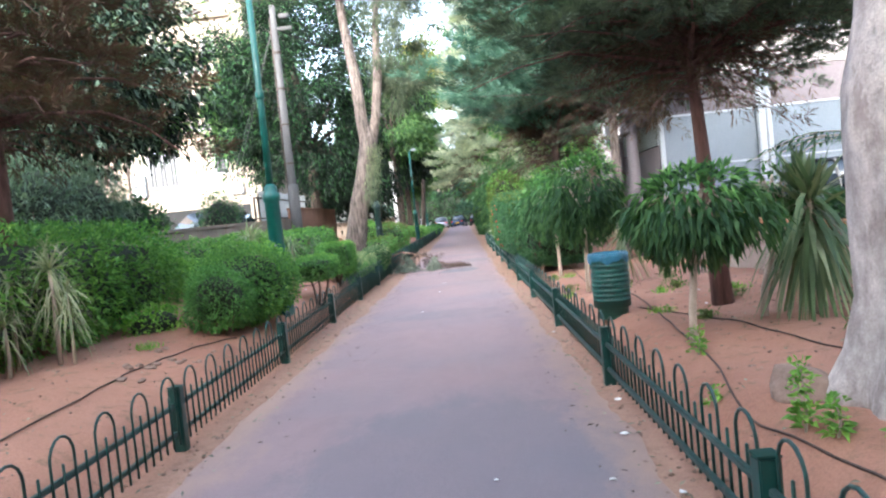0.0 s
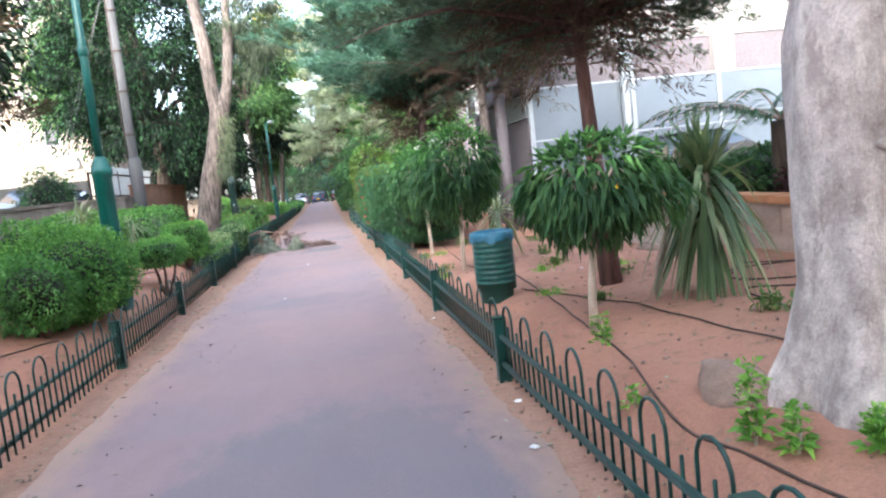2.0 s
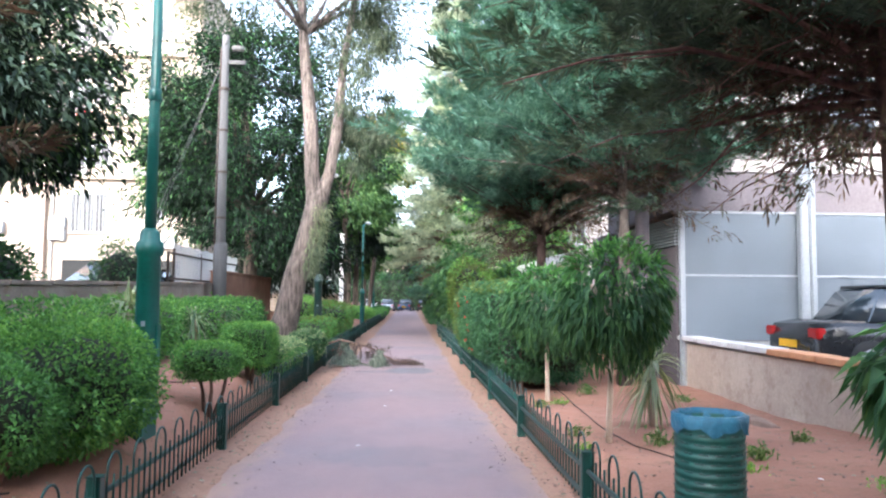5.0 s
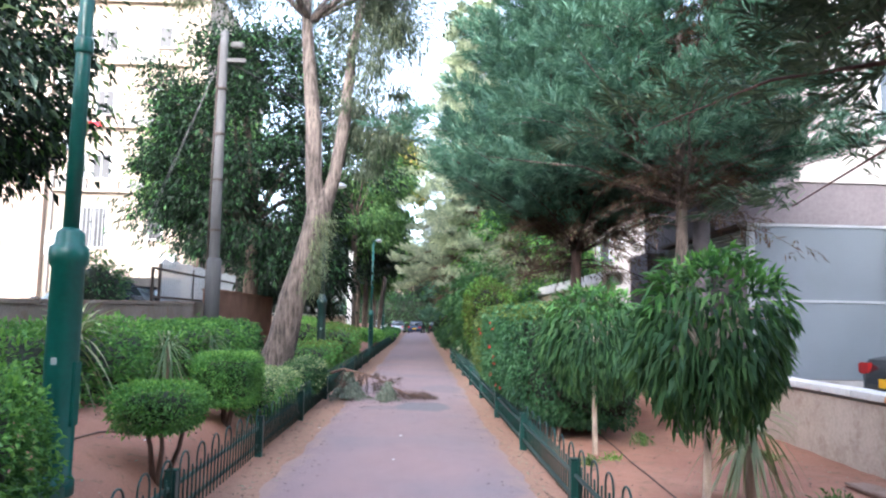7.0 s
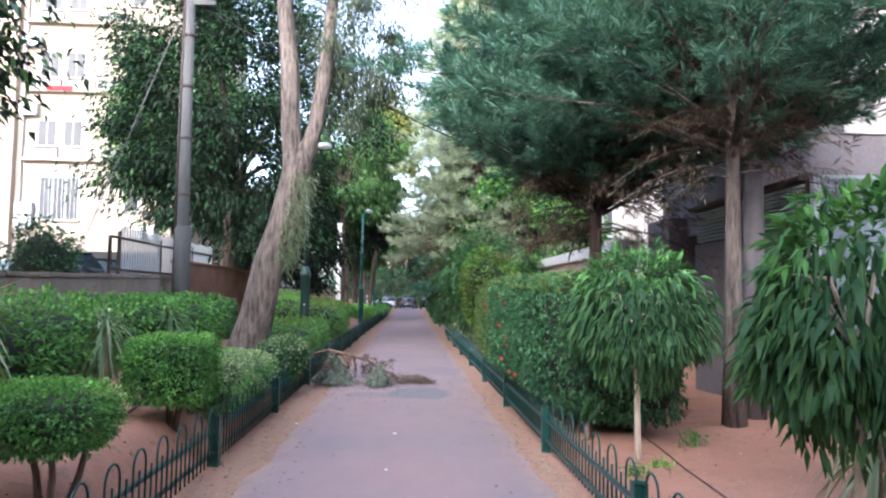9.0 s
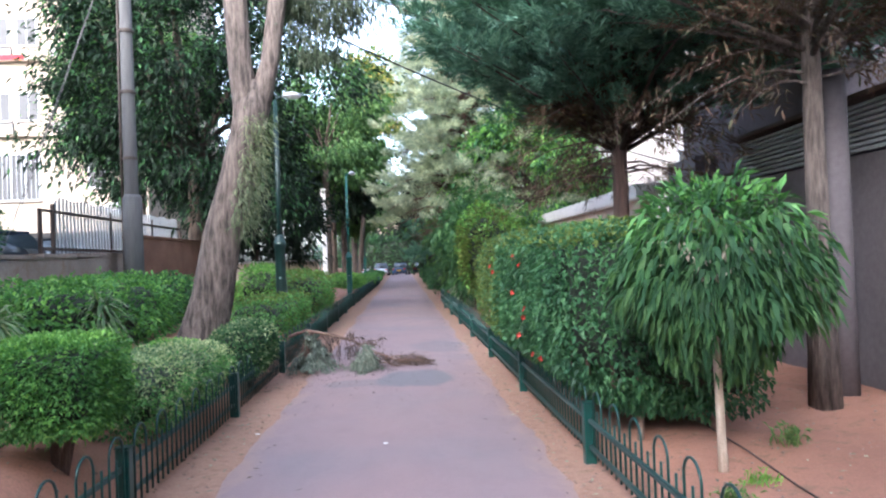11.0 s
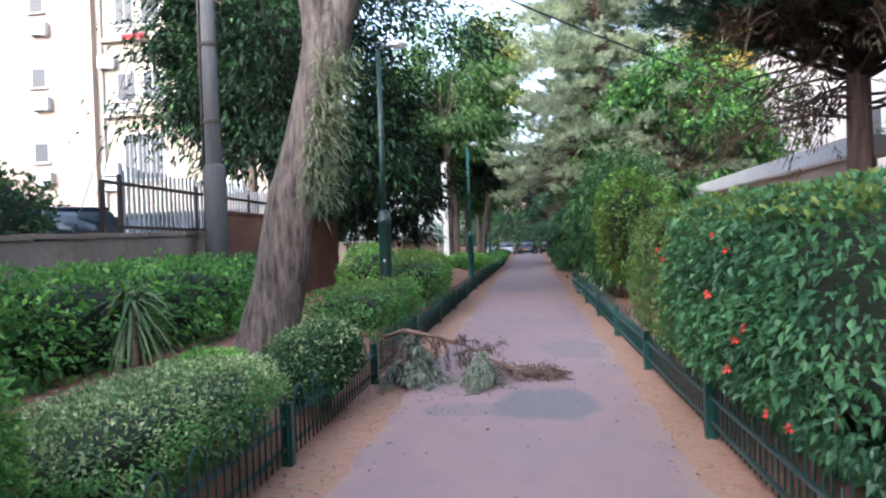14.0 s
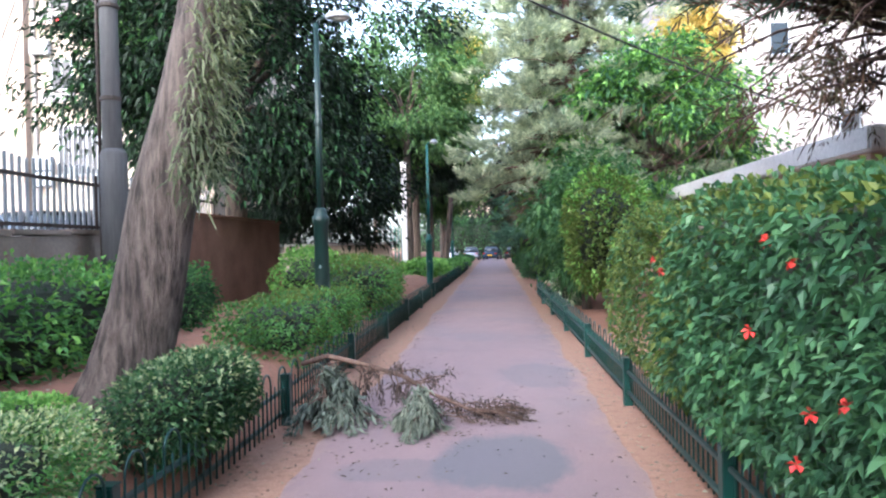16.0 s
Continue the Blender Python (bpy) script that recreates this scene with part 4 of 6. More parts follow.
# ---- perforated enclosure beside the right garden ----
def enclosure():
    t = thing("panel_screen", "pale perforated steel screen above the low wall", "screen", pose(4.7, 17.5, 0.3))
    x = 0.0
    for w in (2.2, 2.3, 2.3, 2.3):
        for z0, z1 in ((0.62, 1.76), (1.80, 2.90)):
            part("panel", boxed(x + 0.05, x + w - 0.01, -0.012, 0.012, z0, z1), PERFORATED, t)
        part("upright", boxed(x - 0.04, x + 0.05, -0.05, 0.05, -0.2, 2.94, bevel=0.006), WHITE_METAL, t)
        part("top_rail", boxed(x + 0.05, x + w - 0.04, -0.03, 0.03, 2.90, 2.945, bevel=0.005), WHITE_METAL, t)
        part("mid_rail", boxed(x + 0.05, x + w - 0.04, -0.03, 0.03, 1.76, 1.80, bevel=0.005), WHITE_METAL, t)
        x += w
    part("plinth", boxed(0.02, x, -0.08, 0.08, -0.3, 0.6), CONCRETE, t)
    dp = thing("downpipe", "wide pale blue-grey downpipe beside the screen", "pipe", pose(6.95, 17.36, 0.3))
    part("pipe", boxed(-0.16, 0.0, -0.1, 0.06, -0.1, 3.9, bevel=0.02), WHITE_METAL, dp)
    part("pipe", boxed(0.03, 0.14, -0.08, 0.06, -0.1, 3.9, bevel=0.02), WHITE_METAL, dp)
    s = thing("metal_shed", "grey metal shed wall with white louvres at its top", "shed", pose(4.7, 17.6, 0.0))
    part("wall", boxed(-0.05, 0.05, 0.05, 3.6, 0.0, 2.6), MAUVE_WALL_SHADE, s)
    part("back_wall", boxed(0.05, 3.0, 3.5, 3.6, 0.0, 3.1), MAUVE_WALL_SHADE, s)
    for k in range(9):
        part("louvre", boxed(-0.05, 0.02, 0.1, 3.5, 2.64 + 0.06 * k, 2.675 + 0.06 * k, bevel=0.004), WHITE_METAL, s)
    part("roof", boxed(-0.12, 3.1, 0.05, 3.7, 3.2, 3.26, bevel=0.01), DARK_METAL, s)
    pl = thing("steel_post", "grey steel post beside the shed", "post", pose(4.15, 18.0, gz(4.15, 18.0)))
    part("shaft", tube(bmesh.new(), [(0, 0, -0.1), (0, 0, 3.3)], [0.14, 0.13], 14), MAUVE_WALL_SHADE, pl, smooth=True)


enclosure()


# ---- buildings ----
def window(parent, x0, x1, z0, z1, y, bars=0, shutter=False, name="window"):
    w = part(name, boxed(x0 - 0.06, x1 + 0.06, y - 0.05, y + 0.05, z0 - 0.06, z1 + 0.06), WHITE_METAL, parent)
    n = max(1, round((x1 - x0) / 0.6))
    for k in range(n):
        a, b = x0 + (x1 - x0) * k / n + 0.03, x0 + (x1 - x0) * (k + 1) / n - 0.03
        # shutter=True gives dark matte panes without sky reflection, not real shutters
        part("pane", boxed(a, b, y - 0.075, y - 0.052, z0, z1), MATTE_PANE if shutter else GLASS, w)
    part("sill", boxed(x0 - 0.12, x1 + 0.12, y - 0.16, y - 0.0, z0 - 0.12, z0 - 0.064), OFFWHITE, w)
    for k in range(bars):
        bx = x0 + (x1 - x0) * (k + 0.5) / bars
        part("bar", boxed(bx - 0.012, bx + 0.012, y - 0.14, y - 0.11, z0 - 0.03, z1 + 0.03), WHITE_METAL, w)
    return w


def air_conditioner(x, y, z, label="white wall-hung air conditioner outdoor unit"):
    t = thing("air_conditioner", label, "air conditioner", pose(x, y, z), group="outdoor units")
    part("casing", boxed(-0.42, 0.42, -0.36, -0.04, 0.0, 0.6, bevel=0.02), WHITE_METAL, t)
    fb = lathe(bmesh.new(), [(0.03, 0), (0.22, 0), (0.22, 0.012), (0.03, 0.012)], 20)
    bmesh.ops.rotate(fb, verts=fb.verts, matrix=Matrix.Rotation(radians(90), 3, "X"))
    bmesh.ops.translate(fb, verts=fb.verts, vec=(-0.1, -0.362, 0.3))
    part("grille", fb, SHADE_PLASTIC, t)
    for s in (-0.3, 0.3):
        part("bracket", boxed(s - 0.02, s + 0.02, -0.38, 0.0, -0.06, -0.005), GALV, t)
    return t


def left_block():
    Y = 46.0
    t = thing("apartment_building", "cream rendered apartment building with balconies and air conditioners", "building", pose(0, 0, 0))
    part("wall", boxed(-20.4, -12.2, Y, Y + 14, 0.9, 20.0), CREAM, t)
    part("wing", boxed(-40.0, -20.4, Y - 0.35, Y + 14, 0.9, 20.0), PEACH, t)
    part("roof_edge", boxed(-40.1, -12.1, Y - 0.6, Y + 14, 20.0, 20.25), OFFWHITE, t)
    for k in range(5):
        z = 5.2 + 3.55 * k
        if k == 0:
            window(t, -19.15, -17.2, z, z + 2.1, Y, bars=9, shutter=True)
        else:
            window(t, -19.35, -18.45, z + 0.2, z + 1.45, Y, shutter=True)
            window(t, -18.05, -17.15, z + 0.2, z + 1.45, Y, shutter=True)
        window(t, -14.9, -14.2, z + 0.5, z + 1.6, Y, shutter=True)
        window(t, -23.45, -22.75, z + 1.0, z + 1.85, Y - 0.35, shutter=True)
        window(t, -27.0, -25.4, z, z + 1.6, Y - 0.35, shutter=True)
        window(t, -31.0, -29.4, z, z + 1.6, Y - 0.35, shutter=True)
        if k:
            b = part("balcony", boxed(-20.0, -13.0, Y - 0.32, Y, z - 0.62, z - 0.45), CREAM, t)
            for j in range(4):
                part("panel", boxed(-19.9 + 1.7 * j, -18.3 + 1.7 * j, Y - 0.14, Y - 0.004, z - 0.4, z + 0.02), CREAM if j % 2 else SHADE_PLASTIC, b)
        air_conditioner(-22.9, Y - 0.35, z - 0.15)
        air_conditioner(-19.75, Y if k == 0 else Y - 0.004, z - 0.5 if k == 0 else z + 1.7)
    air_conditioner(-19.75, Y, 5.38)
    part("drainpipe", tube(bmesh.new(), [(-20.1, Y - 0.1, 1.0), (-20.1, Y - 0.1, 20)], [0.07, 0.07], 8), OFFWHITE, t)
    # thin dark slab paints the opening's shade on the wall, nothing is hollow
    part("opening_shade_panel", boxed(-19.5, -13, Y - 0.02, Y + 0.02, 1.6, 3.6), DARK, t, "flat dark panel in place of a shaded ground-floor opening")
    air_conditioner(-13.7, Y, 4.3)
    cl = part("laundry", boxed(-18.9, -17.6, Y - 0.36, Y - 0.33, 11.72, 11.95), RED_CLOTH)
    tagged(cl, "red cloth hung over a balcony parapet", "laundry")


left_block()


def right_house():
    t = thing("apartment_building", "mauve and off-white building, overhang face coloured like its shaded recess", "building", pose(0, 0, 0))
    part("ground_floor", boxed(5.2, 22, 24.0, 25.4, 0.3, 3.4), MAUVE_WALL_SHADE, t)
    # flat face stands for a shaded recess; its shade is in the mauve
    part("overhang", boxed(5.6, 22, 20.95, 25.5, 3.0, 4.6), MAUVE_WALL_SHADE, t)
    part("upper_wall", boxed(7.2, 22, 20.9, 25.3, 4.604, 14), OFFWHITE, t)
    part("pier", boxed(11.05, 11.65, 20.7, 20.946, 0.4, 4.6), OFFWHITE, t)
    for k in range(3):
        window(t, 9.0, 10.6, 5.6 + 3 * k, 7.0 + 3 * k, 20.9)
        window(t, 13.0, 14.6, 5.6 + 3 * k, 7.0 + 3 * k, 20.9, shutter=True)
    w = thing("apartment_building", "pinkish white apartment building beyond the hedge", "building", pose(0, 0, 0))
    part("wall", boxed(7.4, 24, 40, 54, 0.2, 15), OFFWHITE, w)
    part("stair_tower", boxed(6.9, 8.8, 41.2, 50, 0.2, 16.5), OFFWHITE, w)
    window(w, 8.05, 8.5, 4.4, 5.5, 40, shutter=True)
    window(w, 11.2, 11.8, 4.7, 5.75, 40, shutter=True)
    for k in range(3):
        window(w, 13.4, 15.0, 4.6 + 3 * k, 6.0 + 3 * k, 40)
        window(w, 9.0, 9.6, 7.7 + 3 * k, 8.7 + 3 * k, 40)
    part("roof_edge", boxed(7.2, 24.2, 39.8, 54, 15.0, 15.25), CONCRETE, w)
    p = tagged(part("wall_parapet", boxed(4.2, 4.5, 24.2, 35.2, 0.0, 2.62), PLASTER), "pale rendered garden wall behind the hibiscus hedge", "wall", kind="structure")
    part("coping", boxed(4.08, 4.62, 24.0, 35.3, 2.624, 2.92, bevel=0.03), WHITEWASH, p)


right_house()


def closing_blocks():
    """Plain added houses closing the place behind and to the sides; unseen ones block skylight."""
    for x0, x1, y0, y1, h, mat in ((-46, -16, -32, -18, 15, CREAM), (-14, 10, -34, -20, 15, OFFWHITE), (12, 40, -32, -18, 15, CREAM), (-10, 14, 128, 140, 12, CREAM), (-54, -44, 0, 30, 16, OFFWHITE), (28, 36, -5, 18, 14, CREAM)):
        t = thing("apartment_building", "plain rendered apartment building added to close the edge of the garden", "building", pose(0, 0, 0))
        part("wall", boxed(x0, x1, y0, y1, -0.2, h), mat, t)
        part("roof_edge", boxed(x0 - 0.2, x1 + 0.2, y0 - 0.2, y1 + 0.2, h, h + 0.25), CONCRETE, t)


closing_blocks()
tagged(part("car_park", boxed(-40, -6.14, -12, 45.9, 0.8, 1.015), PARKING), "dark asphalt car park above the retaining wall", "car park", kind="structure")
tagged(part("car_park_right", boxed(4.97, 26, -4, 20.5, 0.2, 0.40), PARKING), "dark asphalt parking yard behind the low wall", "car park", kind="structure")


# ---- plants ----
def clipped(name, label, c, r, leaf, n, size, power=4.0, stems=0, seed=0, lump=0.08, category="shrub", deep=0.3, ratio=0.55, droop=0.2, second=None, group=""):
    """A clipped shrub or hedge: lumpy body of single leaves on stems that stand in the soil."""
    x, y = c[0], c[1]
    g0 = gz(x, y)
    t = thing(name, label, category, pose(x, y, g0), group=group)
    cz = c[2] - g0
    p, o = blob_points(n, (0, 0, cz), r, power, seed, lump, 3.2, deep)
    way = o * 0.7 + rng.normal(size=p.shape) * 0.55 + np.array([0, 0, 0.15])
    sz = size * rng.uniform(0.6, 1.3, len(p))
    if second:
        # second leaf colour, picked more often on upward-facing points
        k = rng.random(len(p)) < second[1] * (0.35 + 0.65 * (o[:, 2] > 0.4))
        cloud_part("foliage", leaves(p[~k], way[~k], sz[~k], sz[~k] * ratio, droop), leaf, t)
        cloud_part("second_foliage", leaves(p[k] + o[k] * 0.03, way[k], sz[k], sz[k] * ratio, droop), second[0], t)
    else:
        cloud_part("foliage", leaves(p, way, sz, sz * ratio, droop), leaf, t)
    # solid dark core that darkens the gaps between leaves like inner shade
    part("inner_mass", shrub_core(bmesh.new(), (0, 0, cz), r, power, seed, 0.70), CORE_SHADE, t)
    g = random.Random(seed)
    for k in range(max(1, stems)):
        ax, ay = g.uniform(-0.5, 0.5) * r[0] * (0 if stems < 2 else 1), g.uniform(-0.5, 0.5) * r[1] * (0 if stems < 2 else 1)
        bx, by = ax + g.uniform(-0.08, 0.08), ay + g.uniform(-0.08, 0.08)
        if stems < 6:
            ax, ay = ax * 0.22, ay * 0.22
        zb = gz(x + ax, y + ay) - g0 - 0.05
        part("stem", tube(bmesh.new(), [(ax, ay, zb), ((ax + bx) / 2 + 0.03, (ay + by) / 2, (zb + cz) / 2), (bx, by, cz)], [0.03, 0.022, 0.015], 6, 0.2), TWIG, t, smooth=True)
    return t


def weeping_ball(x, y, zc, r, lean, seed, n=2600, label="small clipped tree with drooping glossy leaves", leaf=0.125):
    """A ball of hanging pointed leaves on a slim bare stem."""
    g0 = gz(x, y)
    t = thing("weeping_tree", label, "tree", pose(x, y, g0), group="small weeping trees")
    top = (lean[0], lean[1], zc - g0)
    part("trunk", tube(bmesh.new(), [(0, 0, -0.06), (lean[0] * 0.15, lean[1] * 0.2, 0.25), (lean[0] * 0.75, lean[1] * 0.7, (zc - g0) * 0.6), top], [0.04, 0.032, 0.028, 0.022], 9, 0.15), STEM, t, smooth=True)
    g = random.Random(seed)
    for k in range(9):
        a = 2 * math.pi * k / 9
        e = (top[0] + r[0] * 0.75 * math.cos(a), top[1] + r[1] * 0.75 * math.sin(a), top[2] + r[2] * g.uniform(0.1, 0.6))
        m = tuple((p + q) / 2 + d for p, q, d in zip(top, e, (0, 0, 0.12)))
        part("branch", tube(bmesh.new(), [(top[0], top[1], top[2] - 0.15), m, e], [0.016, 0.011, 0.006], 5), STEM, t)
    # hanging shoots: leaves strung on downward curves from a dome
    d = rand_dirs(n)
    d = d[d[:, 2] > -0.55]
    k = 1 + 0.26 * waves(d * np.array(r), 5.5, seed)
    p = np.array(top) + d * np.array(r) * (k * rng.uniform(0.55, 1.0, len(d)) ** 0.4)[:, None]
    way = d * np.array([0.55, 0.55, 0.25]) + np.array([0, 0, -0.55]) + rng.normal(size=d.shape) * 0.25
    way[d[:, 2] > 0.65] += np.array([0, 0, 0.65])
    sz = leaf * rng.uniform(0.75, 1.3, len(d))
    # part of the upper dome takes a lighter leaf colour
    young = (d[:, 2] > 0.45) & (rng.random(len(d)) < 0.4)
    cloud_part("foliage", leaves(p[~young], way[~young], sz[~young], sz[~young] * 0.27, 0.3), L_WEEP, t)
    cloud_part("second_foliage", leaves(p[young] + [0, 0, 0.03], way[young], sz[young], sz[young] * 0.27, 0.15), L_BOX, t, "lighter green leaves on the upper dome")
    # fringe below the dome
    q = rand_dirs(n // 2)
    q[:, 2] = -np.abs(q[:, 2]) * rng.uniform(0.4, 1.25, len(q))
    q = q[np.abs(q[:, 0]) + np.abs(q[:, 1]) > 0.35]
    p2 = np.array(top) + q * np.array(r) * np.array([0.86, 0.86, 1.0])
    sz = leaf * rng.uniform(0.75, 1.25, len(q))
    cloud_part("hanging_foliage", leaves(p2, np.array([0, 0, -1.0]) + rng.normal(size=q.shape) * 0.3, sz, sz * 0.27, 0.1), L_WEEP, t)
    return t


weeping_ball(1.86, 6.98, 1.32, (0.53, 0.5, 0.34), (0.08, 0.05), 1, 2100, "small weeping tree with glossy leaves on a bent pale stem", 0.13)
weeping_ball(1.90, 12.3, 1.52, (0.60, 0.62, 0.56), (0.04, 0.0), 2, 3400, leaf=0.135)
weeping_ball(1.97, 16.0, 1.46, (0.64, 0.66, 0.62), (-0.02, 0.0), 3, 4200)
weeping_ball(2.75, 7.75, 1.42, (0.34, 0.3, 0.16), (0.2, 0.0), 4, 260, "thin weeping sapling behind the clipped tree")


def hibiscus_hedge():
    """One long hedge: broad leaves, yellowing towards its far end, with red flowers."""
    t = thing("hibiscus_hedge", "tall clipped hibiscus hedge with red flowers over the fence", "hedge", pose(0, 0, 0))
    for y0, y1, mat, n, seed, x0 in ((16.8, 19.1, L_HIB, 22000, 1, 0.93), (18.9, 21.1, L_HIB, 20000, 2, 0.93), (20.9, 22.7, L_OLIVE, 14000, 3, 0.95)):
        r = (0.95, (y1 - y0) / 2 + 0.15, 0.86)
        c = (x0 + 0.9, (y0 + y1) / 2, 1.07)
        p, o = blob_points(n, c, r, 6.0, seed, 0.07, 2.2, 0.16)
        p[:, 0] += 0.34 * smooth((0.75 - p[:, 2]) / 0.4) * (p[:, 0] < 1.6)
        sz = rng.uniform(0.036, 0.076, len(p)) * (1.0 if mat is L_HIB else 0.75)
        way = o * 0.5 + rng.normal(size=p.shape) * 0.5 + np.array([0, 0, -0.35])
        top = o[:, 2] > 0.5
        way[top] += np.array([0, 0, 0.6])
        mixy = (rng.random(len(p)) < np.clip((p[:, 1] - 19.3) / 3.0, 0, 0.8)) | (top & (rng.random(len(p)) < 0.4))
        if mat is L_OLIVE:
            mixy = rng.random(len(p)) < 0.7
        for sel, mm, nm in ((~mixy, L_HIB, "foliage"), (mixy, L_OLIVE, "yellowing_foliage")):
            cloud_part(nm, leaves(p[sel], way[sel], sz[sel], sz[sel] * 0.62, 0.2), mm, t)
        # dark core again carries the hedge's inner shade in its colour
        part("inner_mass", shrub_core(bmesh.new(), (c[0] + 0.3, c[1], c[2]), (r[0] - 0.2, r[1], r[2]), 6.0, seed, 0.80), CORE_SHADE, t)
    g = random.Random(4)
    for k in range(11):
        y = 17.0 + 0.52 * k
        x = 1.75 + g.uniform(-0.2, 0.4)
        part("stem", tube(bmesh.new(), [(x, y, gz(x, y) - 0.05), (x + 0.03, y + 0.04, 0.3), (x, y, 0.8)], [0.03, 0.025, 0.015], 6, 0.2), TWIG, t)
    # flowers: five petals round a centre
    fl = []
    for k in range(10):
        y, z = g.uniform(17.0, 20.8), g.uniform(0.7, 1.65)
        c = np.array([0.87 + g.uniform(-0.03, 0.05), y, z])
        face = unit(np.array([[-1.0, g.uniform(-0.9, 0.1), g.uniform(-0.3, 0.4)]]))[0]
        u = unit(np.cross(face, [0, 0, 1.0])[None])[0]
        v = np.cross(face, u)
        ang = np.arange(5) * 2 * math.pi / 5
        d = np.cos(ang)[:, None] * u + np.sin(ang)[:, None] * v + face * 0.45
        vf = leaves(np.repeat(c[None], 5, 0), d, 0.036 * g.uniform(0.7, 1.1), 0.031, 0.15, 0.6)
        cloud_part("flower", vf, PETAL, t, "red hibiscus flower")
    return t


hibiscus_hedge()
clipped("lime_shrub", "yellow-green rounded shrub at the end of the hedge", (1.9, 29.0, 1.75), (0.78, 0.9, 1.05), L_OLIVE, 5000, 0.12, 2.4, 3, 11, 0.14, second=(L_BRIGHT, 0.5))

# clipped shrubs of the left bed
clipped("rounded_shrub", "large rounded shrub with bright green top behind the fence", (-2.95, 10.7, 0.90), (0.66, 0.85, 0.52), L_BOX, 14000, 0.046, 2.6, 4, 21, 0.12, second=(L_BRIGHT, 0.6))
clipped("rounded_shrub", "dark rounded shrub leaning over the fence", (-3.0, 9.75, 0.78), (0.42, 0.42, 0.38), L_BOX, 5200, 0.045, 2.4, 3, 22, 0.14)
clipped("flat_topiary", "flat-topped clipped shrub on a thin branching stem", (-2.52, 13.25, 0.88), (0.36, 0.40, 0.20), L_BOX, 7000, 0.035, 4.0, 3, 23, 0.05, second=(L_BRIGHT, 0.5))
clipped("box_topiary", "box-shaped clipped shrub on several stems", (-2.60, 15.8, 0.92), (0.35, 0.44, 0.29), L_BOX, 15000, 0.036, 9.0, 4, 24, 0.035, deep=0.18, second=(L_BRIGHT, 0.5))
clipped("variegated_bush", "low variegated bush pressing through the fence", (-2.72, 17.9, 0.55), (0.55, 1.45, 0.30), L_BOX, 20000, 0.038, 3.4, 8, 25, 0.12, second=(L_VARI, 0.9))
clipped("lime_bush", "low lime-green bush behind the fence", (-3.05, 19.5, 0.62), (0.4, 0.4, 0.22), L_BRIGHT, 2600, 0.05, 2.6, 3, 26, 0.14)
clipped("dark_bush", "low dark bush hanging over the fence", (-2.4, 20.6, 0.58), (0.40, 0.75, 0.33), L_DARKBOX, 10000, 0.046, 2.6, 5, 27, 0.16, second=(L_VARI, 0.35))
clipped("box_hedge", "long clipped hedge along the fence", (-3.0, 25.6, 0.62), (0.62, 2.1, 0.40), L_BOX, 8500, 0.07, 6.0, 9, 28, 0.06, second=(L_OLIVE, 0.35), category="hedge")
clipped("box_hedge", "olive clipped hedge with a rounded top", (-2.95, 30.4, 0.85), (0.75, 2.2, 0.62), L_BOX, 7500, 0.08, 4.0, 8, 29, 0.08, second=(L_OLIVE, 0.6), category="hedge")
clipped("box_hedge", "rounded bright hedge behind the lamp", (-3.9, 30.0, 0.95), (0.6, 1.6, 0.75), L_BRIGHT, 3800, 0.09, 3.0, 5, 30, 0.1, category="hedge")

# tall hedges towards the left wall
clipped("green_hedge", "tall loose bright green hedge in front of the wall", (-4.95, 9.6, 1.14), (0.72, 3.3, 0.72), L_BRIGHT, 19000, 0.09, 4.0, 9, 31, 0.13, category="hedge", ratio=0.4, second=(L_BOX, 0.4))
clipped("green_hedge", "loose green hedge below the wall", (-4.75, 16.0, 1.0), (0.85, 2.9, 0.58), L_BOX, 9500, 0.09, 3.2, 9, 32, 0.14, category="hedge", second=(L_BRIGHT, 0.55), ratio=0.4)
clipped("green_hedge", "dense green hedge below the retaining wall", (-4.7, 21.2, 0.98), (0.75, 2.7, 0.58), L_BOX, 10500, 0.085, 3.6, 9, 33, 0.14, category="hedge", second=(L_BRIGHT, 0.35))
clipped("green_hedge", "dense green hedge behind the leaning trunk", (-4.9, 25.2, 0.95), (0.65, 1.6, 0.6), L_DARKBOX, 5200, 0.085, 3.0, 6, 34, 0.14, category="hedge", second=(L_BOX, 0.4))
clipped("oleander_bush", "large grey-green bush with narrow leaves", (-7.15, 13.6, 2.3), (0.9, 2.6, 1.0), L_GREY, 13000, 0.16, 2.2, 6, 35, 0.15, ratio=0.16, deep=0.4)
clipped("dark_bush", "dark leafy bush on the car park edge", (-7.2, 16.4, 1.9), (0.9, 1.6, 0.7), L_DARKBOX, 4200, 0.11, 2.2, 5, 37, 0.2, deep=0.5)
clipped("dark_bush", "straggly bush with pale tips above the wall", (-7.0, 22.2, 2.0), (0.6, 1.0, 0.85), L_DARKBOX, 2600, 0.11, 2.2, 5, 38, 0.3, deep=0.7, second=(L_FINE, 0.5))
clipped("weedy_bush", "small bright weedy bush on bare soil", (-3.9, 9.9, 0.55), (0.4, 0.4, 0.25), L_SPROUT, 900, 0.07, 2.0, 3, 39, 0.2, deep=0.6)

